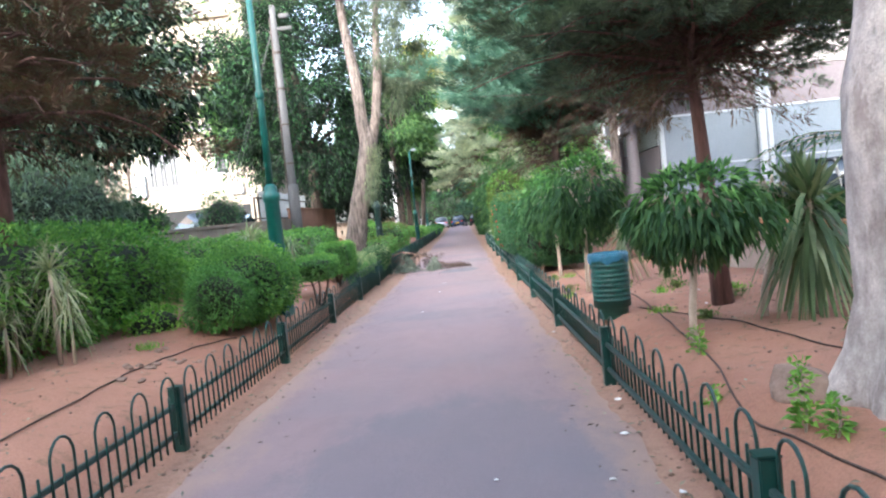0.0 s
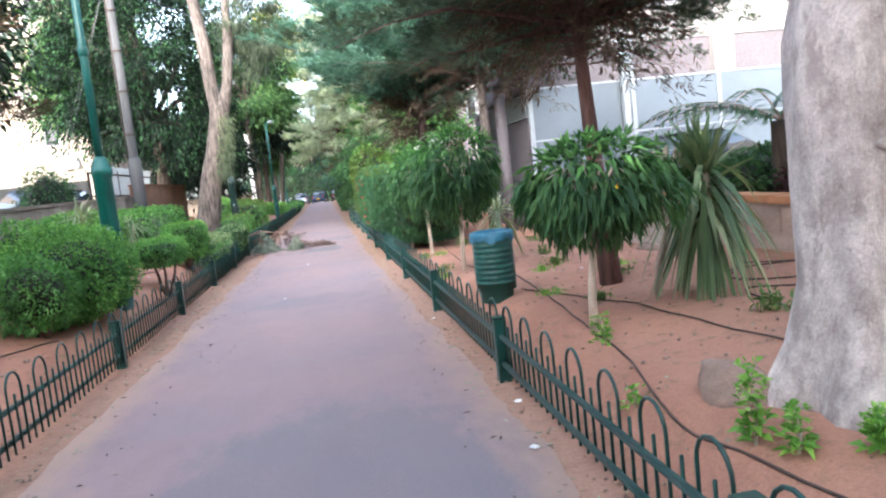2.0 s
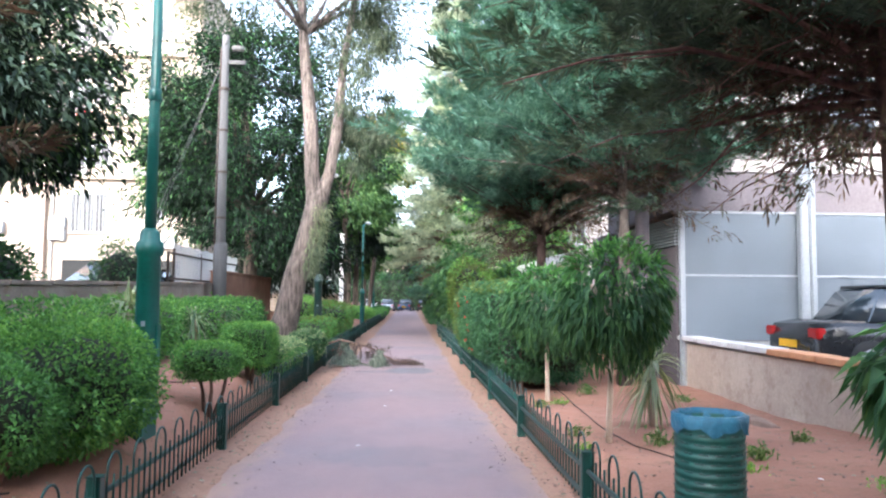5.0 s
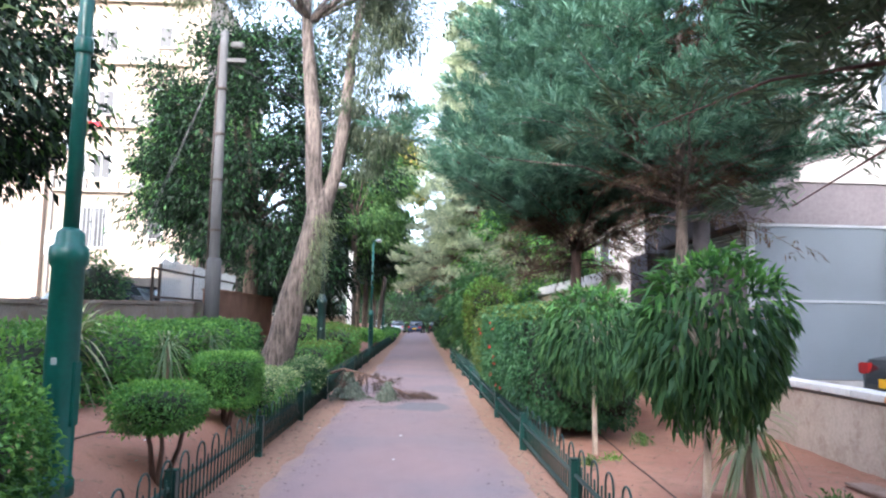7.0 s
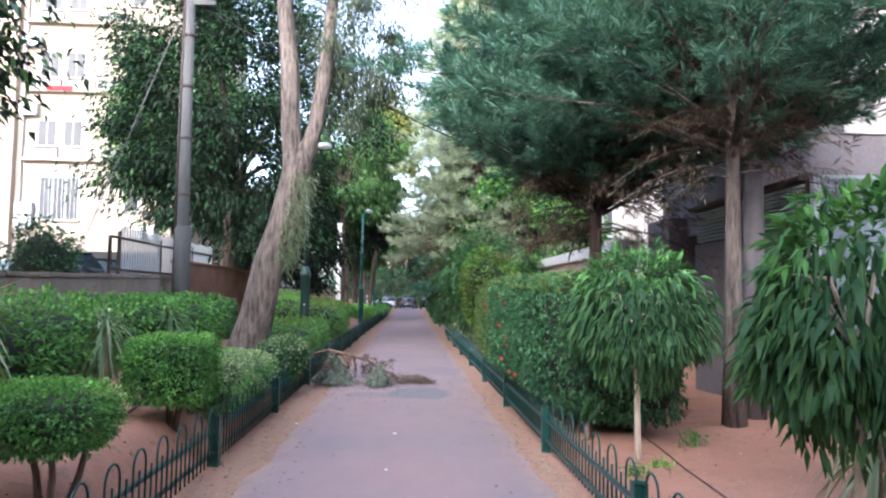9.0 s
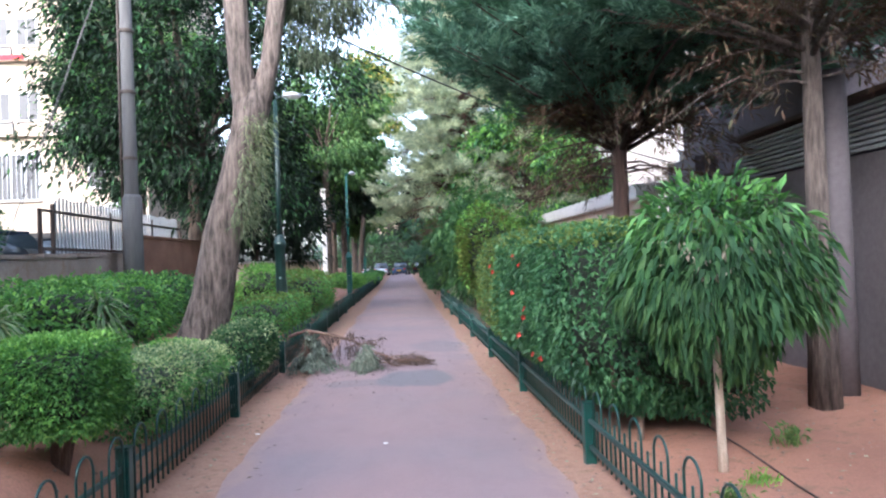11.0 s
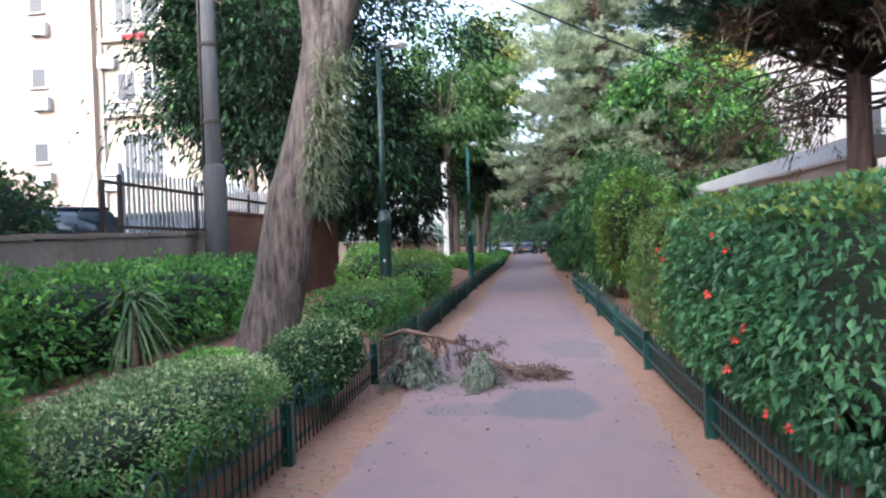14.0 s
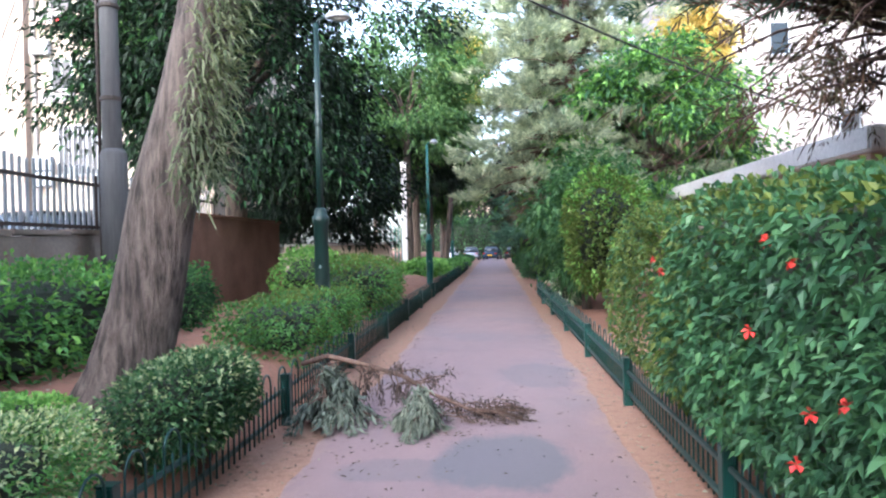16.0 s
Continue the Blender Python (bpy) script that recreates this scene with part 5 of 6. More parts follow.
# low planting along the far stretch
for k, (hx, hy, ly, hz, mt, lb) in enumerate(((-3.2, 47.5, 4.0, 0.3, L_BRIGHT, "bright low planting inside the fence bend"), (-3.0, 57.0, 5.0, 0.3, L_BOX, "low green planting along the far path"), (-3.0, 70.0, 7.0, 0.3, L_BOX, "low green planting along the far path"), (-3.2, 86.0, 8.0, 0.3, L_DARKBOX, "low dark planting along the far path"), (2.1, 52.0, 5.0, 0.7, L_DARKBOX, "dark shrubs along the far fence"), (2.2, 64.0, 6.0, 0.8, L_DARKBOX, "dark shrubs along the far fence"), (2.3, 80.0, 9.0, 0.9, L_DARKBOX, "dark shrubs along the far fence"))):
    clipped("far_hedge", lb, (hx, hy, gz(hx, hy) + hz * 0.7), (0.9, ly, hz), mt, 4200, 0.16, 3.0, 6, 60 + k, 0.16, category="hedge")

clipped("far_hedge", "dense dark hedge behind the parked cars", (-1.0, 105.0, 2.3), (11.0, 1.5, 2.6), L_DARKBOX, 9000, 0.35, 3.0, 8, 70, 0.2, category="hedge")

# right bed, behind
clipped("garden_bush", "mixed low bush behind the low wall", (5.5, 10.5, 1.0), (0.5, 1.5, 0.42), L_DARKBOX, 3600, 0.10, 2.4, 4, 40, 0.2, deep=0.5)
clipped("burgundy_bush", "burgundy-leaved bush behind the low wall", (5.4, 8.9, 1.05), (0.4, 0.7, 0.4), L_BURG, 1500, 0.11, 2.2, 3, 41, 0.2, deep=0.5)
clipped("agave_bush", "silvery low plant at the end of the fence", (1.75, 34.5, 0.5), (0.5, 0.8, 0.5), L_SILVER, 900, 0.25, 2.0, 1, 42, 0.2, ratio=0.2)


def rosette(name, label, x, y, h, n, length, width, leaf, droop, seed, category="plant", stem=0.06, up=0.2, old=None, oldn=0):
    """Strap leaves in a crown on a short stem, old ones hanging down round it."""
    g0 = gz(x, y)
    t = thing(name, label, category, pose(x, y, g0))
    part("stem", tube(bmesh.new(), [(0, 0, -0.05), (0.01, 0, h * 0.6), (0, 0, h)], [stem, stem * 0.85, stem * 0.7], 9, 0.2), STEM, t, smooth=True)
    d = rand_dirs(n)
    d[:, 2] = np.abs(d[:, 2]) * 1.3 + up
    p = np.array([0, 0, h]) + rng.normal(size=(n, 3)) * stem * 0.6
    cloud_part("leaves", straps(p, d, length * rng.uniform(0.7, 1.1, n), width, droop * rng.uniform(0.4, 1.5, n)), leaf, t)
    if oldn:
        d = rand_dirs(oldn)
        d[:, 2] = rng.uniform(-0.9, 0.35, oldn)
        p = np.array([0, 0, h]) + np.stack([np.zeros(oldn), np.zeros(oldn), rng.uniform(-0.35 * h, 0.05, oldn)], 1)
        cloud_part("old_leaves", straps(p, d, length * rng.uniform(0.8, 1.1, oldn), width, rng.uniform(0.75, 1.25, oldn)), old or leaf, t)
    return t


rosette("yucca", "yucca with stiff green top and hanging older leaves", 3.12, 7.5, 1.02, 80, 0.62, 0.05, L_YUCCA, 0.12, 1, stem=0.06, up=0.35, old=L_YUCCA, oldn=120)
rosette("spider_plant", "pale strap-leaved plant drooping beside a weeping tree", 2.75, 13.4, 0.75, 60, 0.6, 0.03, L_PALE, 0.5, 2, stem=0.05, old=L_PALE, oldn=70)
rosette("dracaena", "straggly pale dracaena on thin stems", -4.1, 8.1, 0.95, 60, 0.42, 0.018, L_PALE, 0.4, 3, stem=0.025, old=L_PALE, oldn=50)
for dx, dy, hh in ((-0.15, 0.25, 1.15), (0.2, -0.1, 0.7), (-0.3, -0.2, 0.85)):
    rosette("dracaena", "straggly pale dracaena shoot on a thin stem", -4.1 + dx, 8.1 + dy, hh, 34, 0.34, 0.014, L_PALE, 0.6, 30, stem=0.018, old=L_PALE, oldn=40)
rosette("dracaena", "small pale dracaena near the hedge", -4.3, 7.6, 0.5, 45, 0.35, 0.018, L_PALE, 0.5, 4, stem=0.02, old=L_PALE, oldn=30)
rosette("spider_plant", "pale strap-leaved plant in front of the hedge", -4.1, 15.0, 0.85, 60, 0.62, 0.035, L_PALE, 0.5, 5, stem=0.05, old=L_PALE, oldn=40)
rosette("spider_plant", "green strap-leaved plant in the garden bed", -4.0, 20.0, 0.62, 70, 0.5, 0.03, L_YUCCA, 0.8, 6, stem=0.05, old=L_YUCCA, oldn=50)
rosette("spider_plant", "broad strap-leaved plant in the hedge shade", -3.9, 17.4, 0.62, 70, 0.5, 0.03, L_YUCCA, 0.9, 7, stem=0.05, old=L_YUCCA, oldn=50)


def palm(x, y, z, seed):
    """A young feather palm behind the wall."""
    t = thing("palm", "young feather palm with arching fronds", "palm", pose(x, y, z))
    part("trunk", tube(bmesh.new(), [(0, 0, -0.1), (0, 0, 1.35)], [0.13, 0.1], 10, 0.3), DARK_BARK, t, smooth=True)
    g = random.Random(seed)
    for k in range(13):
        a = 2 * math.pi * k / 13 + g.uniform(-0.2, 0.2)
        ln, lift = g.uniform(1.3, 1.8), g.uniform(0.5, 1.2)
        s = np.linspace(0, 1, 12)
        pts = np.stack([np.cos(a) * ln * s, np.sin(a) * ln * s, 1.35 + lift * s - 0.9 * s * s], 1)
        fr = part("frond", tube(bmesh.new(), [tuple(q) for q in pts], list(0.014 - 0.01 * s), 5), STEM, t)
        u = np.repeat(s[1:], 6) + rng.uniform(-0.03, 0.03, 66)
        base = np.stack([np.interp(u, s, pts[:, i]) for i in range(3)], 1)
        sgn = np.tile([1, -1], 33)
        side = np.stack([-np.sin(a) * sgn, np.cos(a) * sgn, np.full(66, 0.05)], 1)
        way = side + np.array([np.cos(a), np.sin(a), -0.1]) * 0.7
        cloud_part("frond_blade", leaves(base, way, 0.34 * (1.1 - 0.6 * u), 0.022, 0.3), L_DARKBOX if k % 2 else L_WEEP, fr)


palm(5.3, 9.6, 0.40, 3)


# ---- trees ----
def limb(pts, radii, n=10, wobble=0.12):
    return tube(bmesh.new(), pts, radii, n, wobble)


def leafy_tree(x, y, height, r, zc, leaf, n, size, seed, label, trunk_r=0.18, bark_m=DARK_BARK, clumps=70, spread=0.45, ratio=0.45, droop=0.3, second=None, lean=(0, 0), low=-0.75, z0=None):
    g0 = gz(x, y) if z0 is None else z0
    t = thing("tree", label, "tree", pose(x, y, g0))
    g = random.Random(seed)
    lx, ly = lean
    hub = (lx, ly, (zc - r[2] * 0.35) - g0)
    part("trunk", limb([(0, 0, -0.15), (lx * 0.2, ly * 0.2, 0.4), (lx * 0.6, ly * 0.6, hub[2] * 0.6), hub], [trunk_r * 1.3, trunk_r, trunk_r * 0.85, trunk_r * 0.6], 12, 0.25), bark_m, t, smooth=True)
    p, o, cen = crown_points(n, (lx, ly, zc - g0), r, clumps, spread, seed, low)
    for k in range(0, len(cen), max(1, len(cen) // 16)):
        e = cen[k]
        mid = tuple((np.array(hub) + e) / 2 + np.array([g.uniform(-0.3, 0.3), g.uniform(-0.3, 0.3), 0.25]))
        part("branch", limb([hub, mid, tuple(e)], [trunk_r * 0.45, trunk_r * 0.28, trunk_r * 0.1], 6), bark_m, t, smooth=True)
    way = o + rng.normal(size=p.shape) * 0.7 + np.array([0, 0, -0.25])
    sz = size * rng.uniform(0.6, 1.35, n)
    if second:
        k = rng.random(n) < second[1]
        cloud_part("crown", leaves(p[~k], way[~k], sz[~k], sz[~k] * ratio, droop), leaf, t)
        cloud_part("crown", leaves(p[k], way[k], sz[k], sz[k] * ratio, droop), second[0], t)
    else:
        cloud_part("crown", leaves(p, way, sz, sz * ratio, droop), leaf, t)
    return t


def conifer(x, y, label, base, top, reach, trunk, seed, count=110, tufts=8, per=13, size=0.2, mat=None, inner=None, lean=(0, 0), droop=0.35, rise=0.35, bark_m=None, taper=0.8, dead=34, lift=0.0):
    """A spreading conifer: limbs that carry flat drooping fans of feathery sprays, brown and bare near the trunk."""
    g0 = gz(x, y)
    t = thing("conifer_tree", label, "tree", pose(x, y, g0))
    g = np.random.default_rng(seed)
    b, h = base - g0, top - g0
    ts = np.linspace(0, 1, 7)
    part("trunk", limb([(lean[0] * s, lean[1] * s, -0.15 + (h + 0.15) * s) for s in ts], [trunk * (1.35 if s == 0 else 1.05 - 0.85 * s) for s in ts], 14, 0.25), bark_m or RED_BARK, t, smooth=True)
    P, D, Q, E = [], [], [], []
    for k in range(count):
        s = (k + g.random()) / count
        z = b + (h - b) * s ** 1.3
        a = k * 2.39996 + g.uniform(-0.3, 0.3)
        ln = reach * (1 - 0.85 * s) ** taper * g.uniform(0.6, 1.15)
        out = np.array([np.cos(a), np.sin(a), 0.0])
        o = np.array([lean[0] * z / h, lean[1] * z / h, z])
        u = np.linspace(0, 1, 9)
        up = rise * ln * u * (1 - 0.25 * s) - droop * ln * u * u
        pts = o + np.stack([out[0] * ln * u, out[1] * ln * u, up], 1)
        pts += np.cumsum(g.normal(size=(9, 3)) * 0.025 * ln, 0) * u[:, None]
        if k < 70:
            part("branch", limb([tuple(q) for q in pts[::2]], list(trunk * np.array([0.3, 0.24, 0.17, 0.1, 0.04]) * (1 - 0.6 * s)), 5), bark_m or RED_BARK, t, smooth=True)
        cross = np.array([-out[1], out[0], 0.0])
        for j in range(tufts):
            w = (j + 0.75 + 0.5 * g.random()) / (tufts + 0.25)
            root = np.array([np.interp(min(w, 1), u, pts[:, i]) for i in range(3)])
            sgn = 1 if j % 2 else -1
            if j == tufts - 1:
                axis = out + cross * g.uniform(-0.3, 0.3)
            else:
                axis = out * g.uniform(0.5, 1.0) + cross * sgn * g.uniform(0.5, 1.0)
            axis = axis + np.array([0, 0, g.uniform(0.0, 0.45) + lift * g.random()])
            axis = axis / np.linalg.norm(axis)
            fl = (0.32 + 0.16 * ln * (1.1 - 0.55 * w)) * g.uniform(0.75, 1.25)
            bare = w < 0.28 and g.random() < 0.85
            q = np.sort(g.random(per)) ** 0.8
            c = root + axis * (q * fl)[:, None] - np.array([0, 0, 1.0]) * (0.28 * fl * q * q)[:, None]
            flat = np.cross(axis, [0, 0, 1.0])
            flat = flat / max(np.linalg.norm(flat), 1e-6)
            alt = np.where(np.arange(per) % 2, 1.0, -1.0)
            c = c + flat * (alt * 0.13 * fl * (1.1 - q))[:, None] + g.normal(size=(per, 3)) * np.array([0.03, 0.03, 0.025])
            d = axis + flat * (alt * (0.75 - 0.5 * q))[:, None] + g.normal(size=(per, 3)) * 0.22 + np.array([0, 0, 0.1])
            (Q if bare else P).append(c), (E if bare else D).append(d)
    for k in range(dead):
        a, z, ln = g.uniform(0, 6.28), b + g.uniform(-0.35, 1.0), reach * g.uniform(0.25, 0.6)
        o = np.array([lean[0] * z / h, lean[1] * z / h, z])
        u = np.linspace(0, 1, 5)
        pts = o + np.stack([np.cos(a) * ln * u, np.sin(a) * ln * u, 0.25 * ln * u - 0.55 * ln * u * u], 1)
        part("dead_branch", limb([tuple(q) for q in pts], list(trunk * np.array([0.14, 0.12, 0.09, 0.06, 0.03])), 5), bark_m or RED_BARK, t)
        w = g.uniform(0.3, 1.0, 22)
        c = np.stack([np.interp(w, u, pts[:, i]) for i in range(3)], 1) + g.normal(size=(22, 3)) * 0.09
        Q.append(c), E.append(np.array([np.cos(a), np.sin(a), -0.1]) + g.normal(size=(22, 3)) * 0.6)
    P, D, Q, E = (np.concatenate(v) for v in (P, D, Q, E))
    cloud_part("crown", sprays(P, D, size * g.uniform(0.75, 1.3, len(P)), 9, 0.095), mat or L_CONIFER, t)
    cloud_part("inner_mass", sprays(Q, E - np.array([0, 0, 0.4]), size * g.uniform(0.6, 1.1, len(Q)), 5, 0.09), inner or L_CONIFER_IN, t, "brown dry inner sprays")
    return t


# the pale trunk beside the fence
def pale_tree():
    x, y = 2.36, 4.78
    g0 = gz(x, y)
    t = thing("tree", "thick pale smooth-barked tree trunk with flaring roots", "tree", pose(x, y, g0))
    pts = [(-0.02, 0, -0.1), (-0.02, 0, 0.06), (0.0, 0, 0.25), (0.01, 0, 0.55), (0.02, 0, 1.0), (0.01, 0, 1.4), (0.03, 0, 1.62), (0.10, 0.02, 2.0), (0.18, 0.03, 2.6), (0.3, 0.0, 3.6)]
    rad = [0.43, 0.37, 0.32, 0.295, 0.29, 0.305, 0.32, 0.285, 0.265, 0.25]
    bm = tube(bmesh.new(), pts, rad, 36, 0.16)
    for v in bm.verts:
        a = math.atan2(v.co.y, v.co.x)
        k = max(0.0, 0.5 - v.co.z) * 2
        v.co.x *= 1 + 0.16 * k * math.sin(a * 5 + 0.5) + 0.012 * math.sin(a * 9 + v.co.z * 3)
        v.co.y *= 1 + 0.16 * k * math.sin(a * 5 + 0.5) + 0.012 * math.sin(a * 9 + v.co.z * 3)
    part("trunk", bm, PALE_BARK, t, smooth=True)
    for e, r in (((1.5, -0.6, 6.6), 0.17), ((-0.5, -0.9, 6.8), 0.15), ((1.0, 1.4, 6.4), 0.14)):
        part("limb", limb([(0.3, 0, 3.45), (0.3 + (e[0] - 0.3) * 0.4, e[1] * 0.4, 4.8), e], [r, r * 0.8, r * 0.4], 12), PALE_BARK, t, smooth=True)
    for a, z in ((4.3, 1.15), (4.6, 1.9)):
        c = Vector((0.02 + 0.30 * math.cos(a), 0.30 * math.sin(a), z))
        kb = bmesh.new()
        bmesh.ops.create_icosphere(kb, subdivisions=2, radius=0.05, matrix=Matrix.Translation(c) @ Matrix.Rotation(a, 4, "Z") @ Matrix.Diagonal((0.22, 0.9, 0.5, 1)))
        part("knot", kb, PALE_BARK, t, smooth=True)
    # crown spread wide overhead, out of view, to cut skylight near the trunk
    p, o, cen = crown_points(26000, (0.0, -1.2, 7.4), (4.2, 4.0, 1.7), 120, 0.45, 77)
    cloud_part("crown", leaves(p, o + rng.normal(size=p.shape), rng.uniform(0.1, 0.19, len(p)), 0.065, 0.3), L_MID, t)


pale_tree()


# the leaning forked tree of the left bed
def forked_tree():
    x, y = -2.93, 20.88
    g0 = gz(x, y)
    t = thing("tree", "leaning forked tree with furrowed grey-brown bark", "tree", pose(x, y, g0))
    pts = [(-0.2, -0.02, -0.2), (-0.16, 0.0, 0.03), (-0.09, 0.0, 0.3), (0.03, 0.0, 0.8), (0.2, 0.0, 1.6), (0.42, 0.0, 2.35), (0.58, 0.0, 3.0), (0.66, 0.0, 3.4), (0.71, 0.0, 3.75)]
    rad = [0.46, 0.38, 0.32, 0.275, 0.25, 0.235, 0.235, 0.23, 0.1]
    part("trunk", tube(bmesh.new(), pts, rad, 26, 0.2), ROUGH_BARK, t, smooth=True)
    part("limb", limb([(0.58, 0.0, 2.9), (0.60, 0.0, 3.4), (0.53, 0.0, 4.0), (0.5, -0.1, 5.0), (0.3, 0.1, 6.6), (0.1, 0.2, 9.0)], [0.2, 0.19, 0.165, 0.15, 0.12, 0.07], 16, 0.2), ROUGH_BARK, t, smooth=True)
    part("limb", limb([(0.60, 0.0, 2.9), (0.75, 0.0, 3.4), (0.93, 0.0, 4.0), (1.08, 0.0, 5.0), (1.15, 0.3, 6.6), (1.5, 0.6, 9.0)], [0.17, 0.155, 0.13, 0.115, 0.09, 0.05], 14, 0.2), ROUGH_BARK, t, smooth=True)
    for e in ((-1.4, 0.9, 9.2), (2.5, 0.4, 8.2), (0.7, 2.3, 9.4), (-0.8, -0.8, 8.6), (2.0, 2.2, 7.6)):
        part("branch", limb([(0.3, 0.1, 7.2), ((0.3 + e[0]) / 2, (0.1 + e[1]) / 2, 8.2), e], [0.07, 0.05, 0.02], 7), ROUGH_BARK, t, smooth=True)
    p, o, cen = crown_points(32000, (0.4, 0.6, 9.0), (3.3, 3.0, 2.2), 110, 0.36, 31)
    cloud_part("crown", leaves(p, o + rng.normal(size=p.shape) * 0.7, rng.uniform(0.08, 0.16, len(p)), 0.03, 0.3), L_EUC, t)
    # hanging sprays beside the upper limbs
    p, o, cen = crown_points(15000, (1.6, 0.6, 6.2), (0.9, 1.1, 2.4), 70, 0.22, 32, -1)
    cloud_part("crown", leaves(p, o * 0.4 + np.array([0, 0, -0.7]) + rng.normal(size=p.shape) * 0.4, rng.uniform(0.09, 0.16, len(p)), 0.024, 0.2), L_EUC, t)
    # tuft of shoots on the trunk
    n = 1500
    s = (rng.integers(0, 7, n) + rng.uniform(0, 0.75, n)) / 7
    c = np.stack([0.36 + 0.26 * s, 0.0 * s, 1.7 + 1.55 * s], 1)
    d = rand_dirs(n) * np.array([1, 0.8, 0.5])
    d[:, 0] = np.abs(d[:, 0]) * 0.9 + 0.05
    d[:, 1] = -np.abs(d[:, 1])
    c += unit(d) * rng.uniform(0.2, 0.4, n)[:, None] * np.array([1, 1, 0.5])
    cloud_part("shoot_growth", leaves(c, d + np.array([0.15, -0.1, -0.4]) + rng.normal(size=c.shape) * 0.55, rng.uniform(0.08, 0.2, n), 0.016, 0.25), L_FINE, t, "grey-green shoots growing from the trunk")


forked_tree()

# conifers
conifer(2.74, 8.75, "spreading conifer with a reddish trunk and dark drooping crown", 2.8, 8.0, 2.35, 0.085, 1, 200, 9, 13, 0.18, mat=L_CONIFER_SHADED, lean=(-0.35, 0.1), rise=0.3, droop=0.28, dead=60, taper=0.55)
conifer(3.65, 17.5, "slim conifer with a bare grey-brown trunk", 3.4, 10.0, 3.0, 0.11, 2, 140, 9, 14, 0.25, bark_m=ROUGH_BARK, rise=0.45, droop=0.2, dead=14, lift=0.6)
conifer(2.7, 20.6, "broad bushy green conifer rising behind the hedge", 3.0, 10.5, 3.2, 0.12, 3, 230, 11, 15, 0.25, bark_m=DEEP_BARK, lean=(0.1, 0), rise=0.6, droop=0.1, lift=0.9)
conifer(2.1, 35.4, "tall silvery conifer overhanging the path", 3.2, 14.5, 3.6, 0.17, 5, 150, 9, 13, 0.34, mat=L_SILVER, bark_m=RED_BARK, lean=(-0.3, 0.3), rise=0.25, droop=0.4, lift=0.5)
conifer(2.7, 46.0, "tall conifer with grey-green foliage along the path", 2.2, 14.0, 2.9, 0.2, 6, 110, 8, 10, 0.42, mat=L_CONIFER, rise=0.1, droop=0.35)
conifer(-5.0, 8.9, "brown-tipped conifer overhanging the garden bed", 3.0, 8.0, 2.3, 0.12, 7, 80, 7, 10, 0.24, mat=L_CONIFER_IN, droop=0.45)

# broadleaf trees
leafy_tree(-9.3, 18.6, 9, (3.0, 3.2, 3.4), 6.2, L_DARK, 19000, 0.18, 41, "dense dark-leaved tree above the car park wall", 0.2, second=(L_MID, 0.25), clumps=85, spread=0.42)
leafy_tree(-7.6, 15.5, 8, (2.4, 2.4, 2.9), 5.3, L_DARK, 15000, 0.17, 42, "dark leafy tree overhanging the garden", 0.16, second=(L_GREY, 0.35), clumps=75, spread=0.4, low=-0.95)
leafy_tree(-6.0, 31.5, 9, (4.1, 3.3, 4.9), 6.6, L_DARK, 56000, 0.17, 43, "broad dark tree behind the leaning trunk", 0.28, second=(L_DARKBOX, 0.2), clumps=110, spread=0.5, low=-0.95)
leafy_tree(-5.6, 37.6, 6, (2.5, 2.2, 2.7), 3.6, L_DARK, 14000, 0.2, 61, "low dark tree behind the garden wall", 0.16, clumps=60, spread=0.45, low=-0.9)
leafy_tree(-9.6, 37.5, 9, (2.6, 2.6, 3.2), 8.2, L_MID, 18700, 0.22, 44, "lighter green tree behind the utility pole", 0.2, clumps=70, spread=0.45)
leafy_tree(-4.0, 48.0, 10, (3.2, 3.0, 3.4), 8.4, L_MID, 18700, 0.24, 45, "green tree arching towards the path", 0.2, clumps=65, spread=0.5)
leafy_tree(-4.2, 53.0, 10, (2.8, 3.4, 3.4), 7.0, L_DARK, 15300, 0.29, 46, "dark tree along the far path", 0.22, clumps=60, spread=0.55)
leafy_tree(-4.6, 66.0, 10, (3.2, 4.0, 3.6), 6.6, L_MID, 13600, 0.34, 47, "green tree along the far path", 0.25, clumps=55, spread=0.6)
leafy_tree(3.9, 34.0, 5, (2.2, 1.8, 2.3), 4.3, L_HIB, 20000, 0.19, 48, "lush broad-leaved small tree behind the hedge", 0.1, clumps=55, spread=0.35, second=(L_BRIGHT, 0.5), low=-0.9)
leafy_tree(2.0, 33.0, 5, (1.0, 1.9, 1.5), 2.2, L_WEEP, 11050, 0.17, 49, "dense green shrub tree beside the fence", 0.1, clumps=45, spread=0.3, low=-0.95)
leafy_tree(2.6, 40.5, 6, (1.4, 2.6, 2.2), 2.6, L_MID, 11050, 0.24, 50, "green shrub tree along the fence", 0.12, clumps=45, spread=0.4, low=-0.95)
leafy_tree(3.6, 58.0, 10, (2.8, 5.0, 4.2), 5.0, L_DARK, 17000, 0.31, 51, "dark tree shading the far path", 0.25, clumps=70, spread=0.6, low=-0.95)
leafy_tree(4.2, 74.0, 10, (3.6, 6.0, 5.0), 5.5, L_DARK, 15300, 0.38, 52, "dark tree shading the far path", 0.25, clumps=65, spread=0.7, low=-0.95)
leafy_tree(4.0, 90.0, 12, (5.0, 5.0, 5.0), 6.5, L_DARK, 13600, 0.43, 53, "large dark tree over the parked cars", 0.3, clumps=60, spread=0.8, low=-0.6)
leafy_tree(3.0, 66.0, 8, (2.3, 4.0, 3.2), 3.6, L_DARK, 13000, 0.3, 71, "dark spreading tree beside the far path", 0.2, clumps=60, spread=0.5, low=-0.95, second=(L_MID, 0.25))
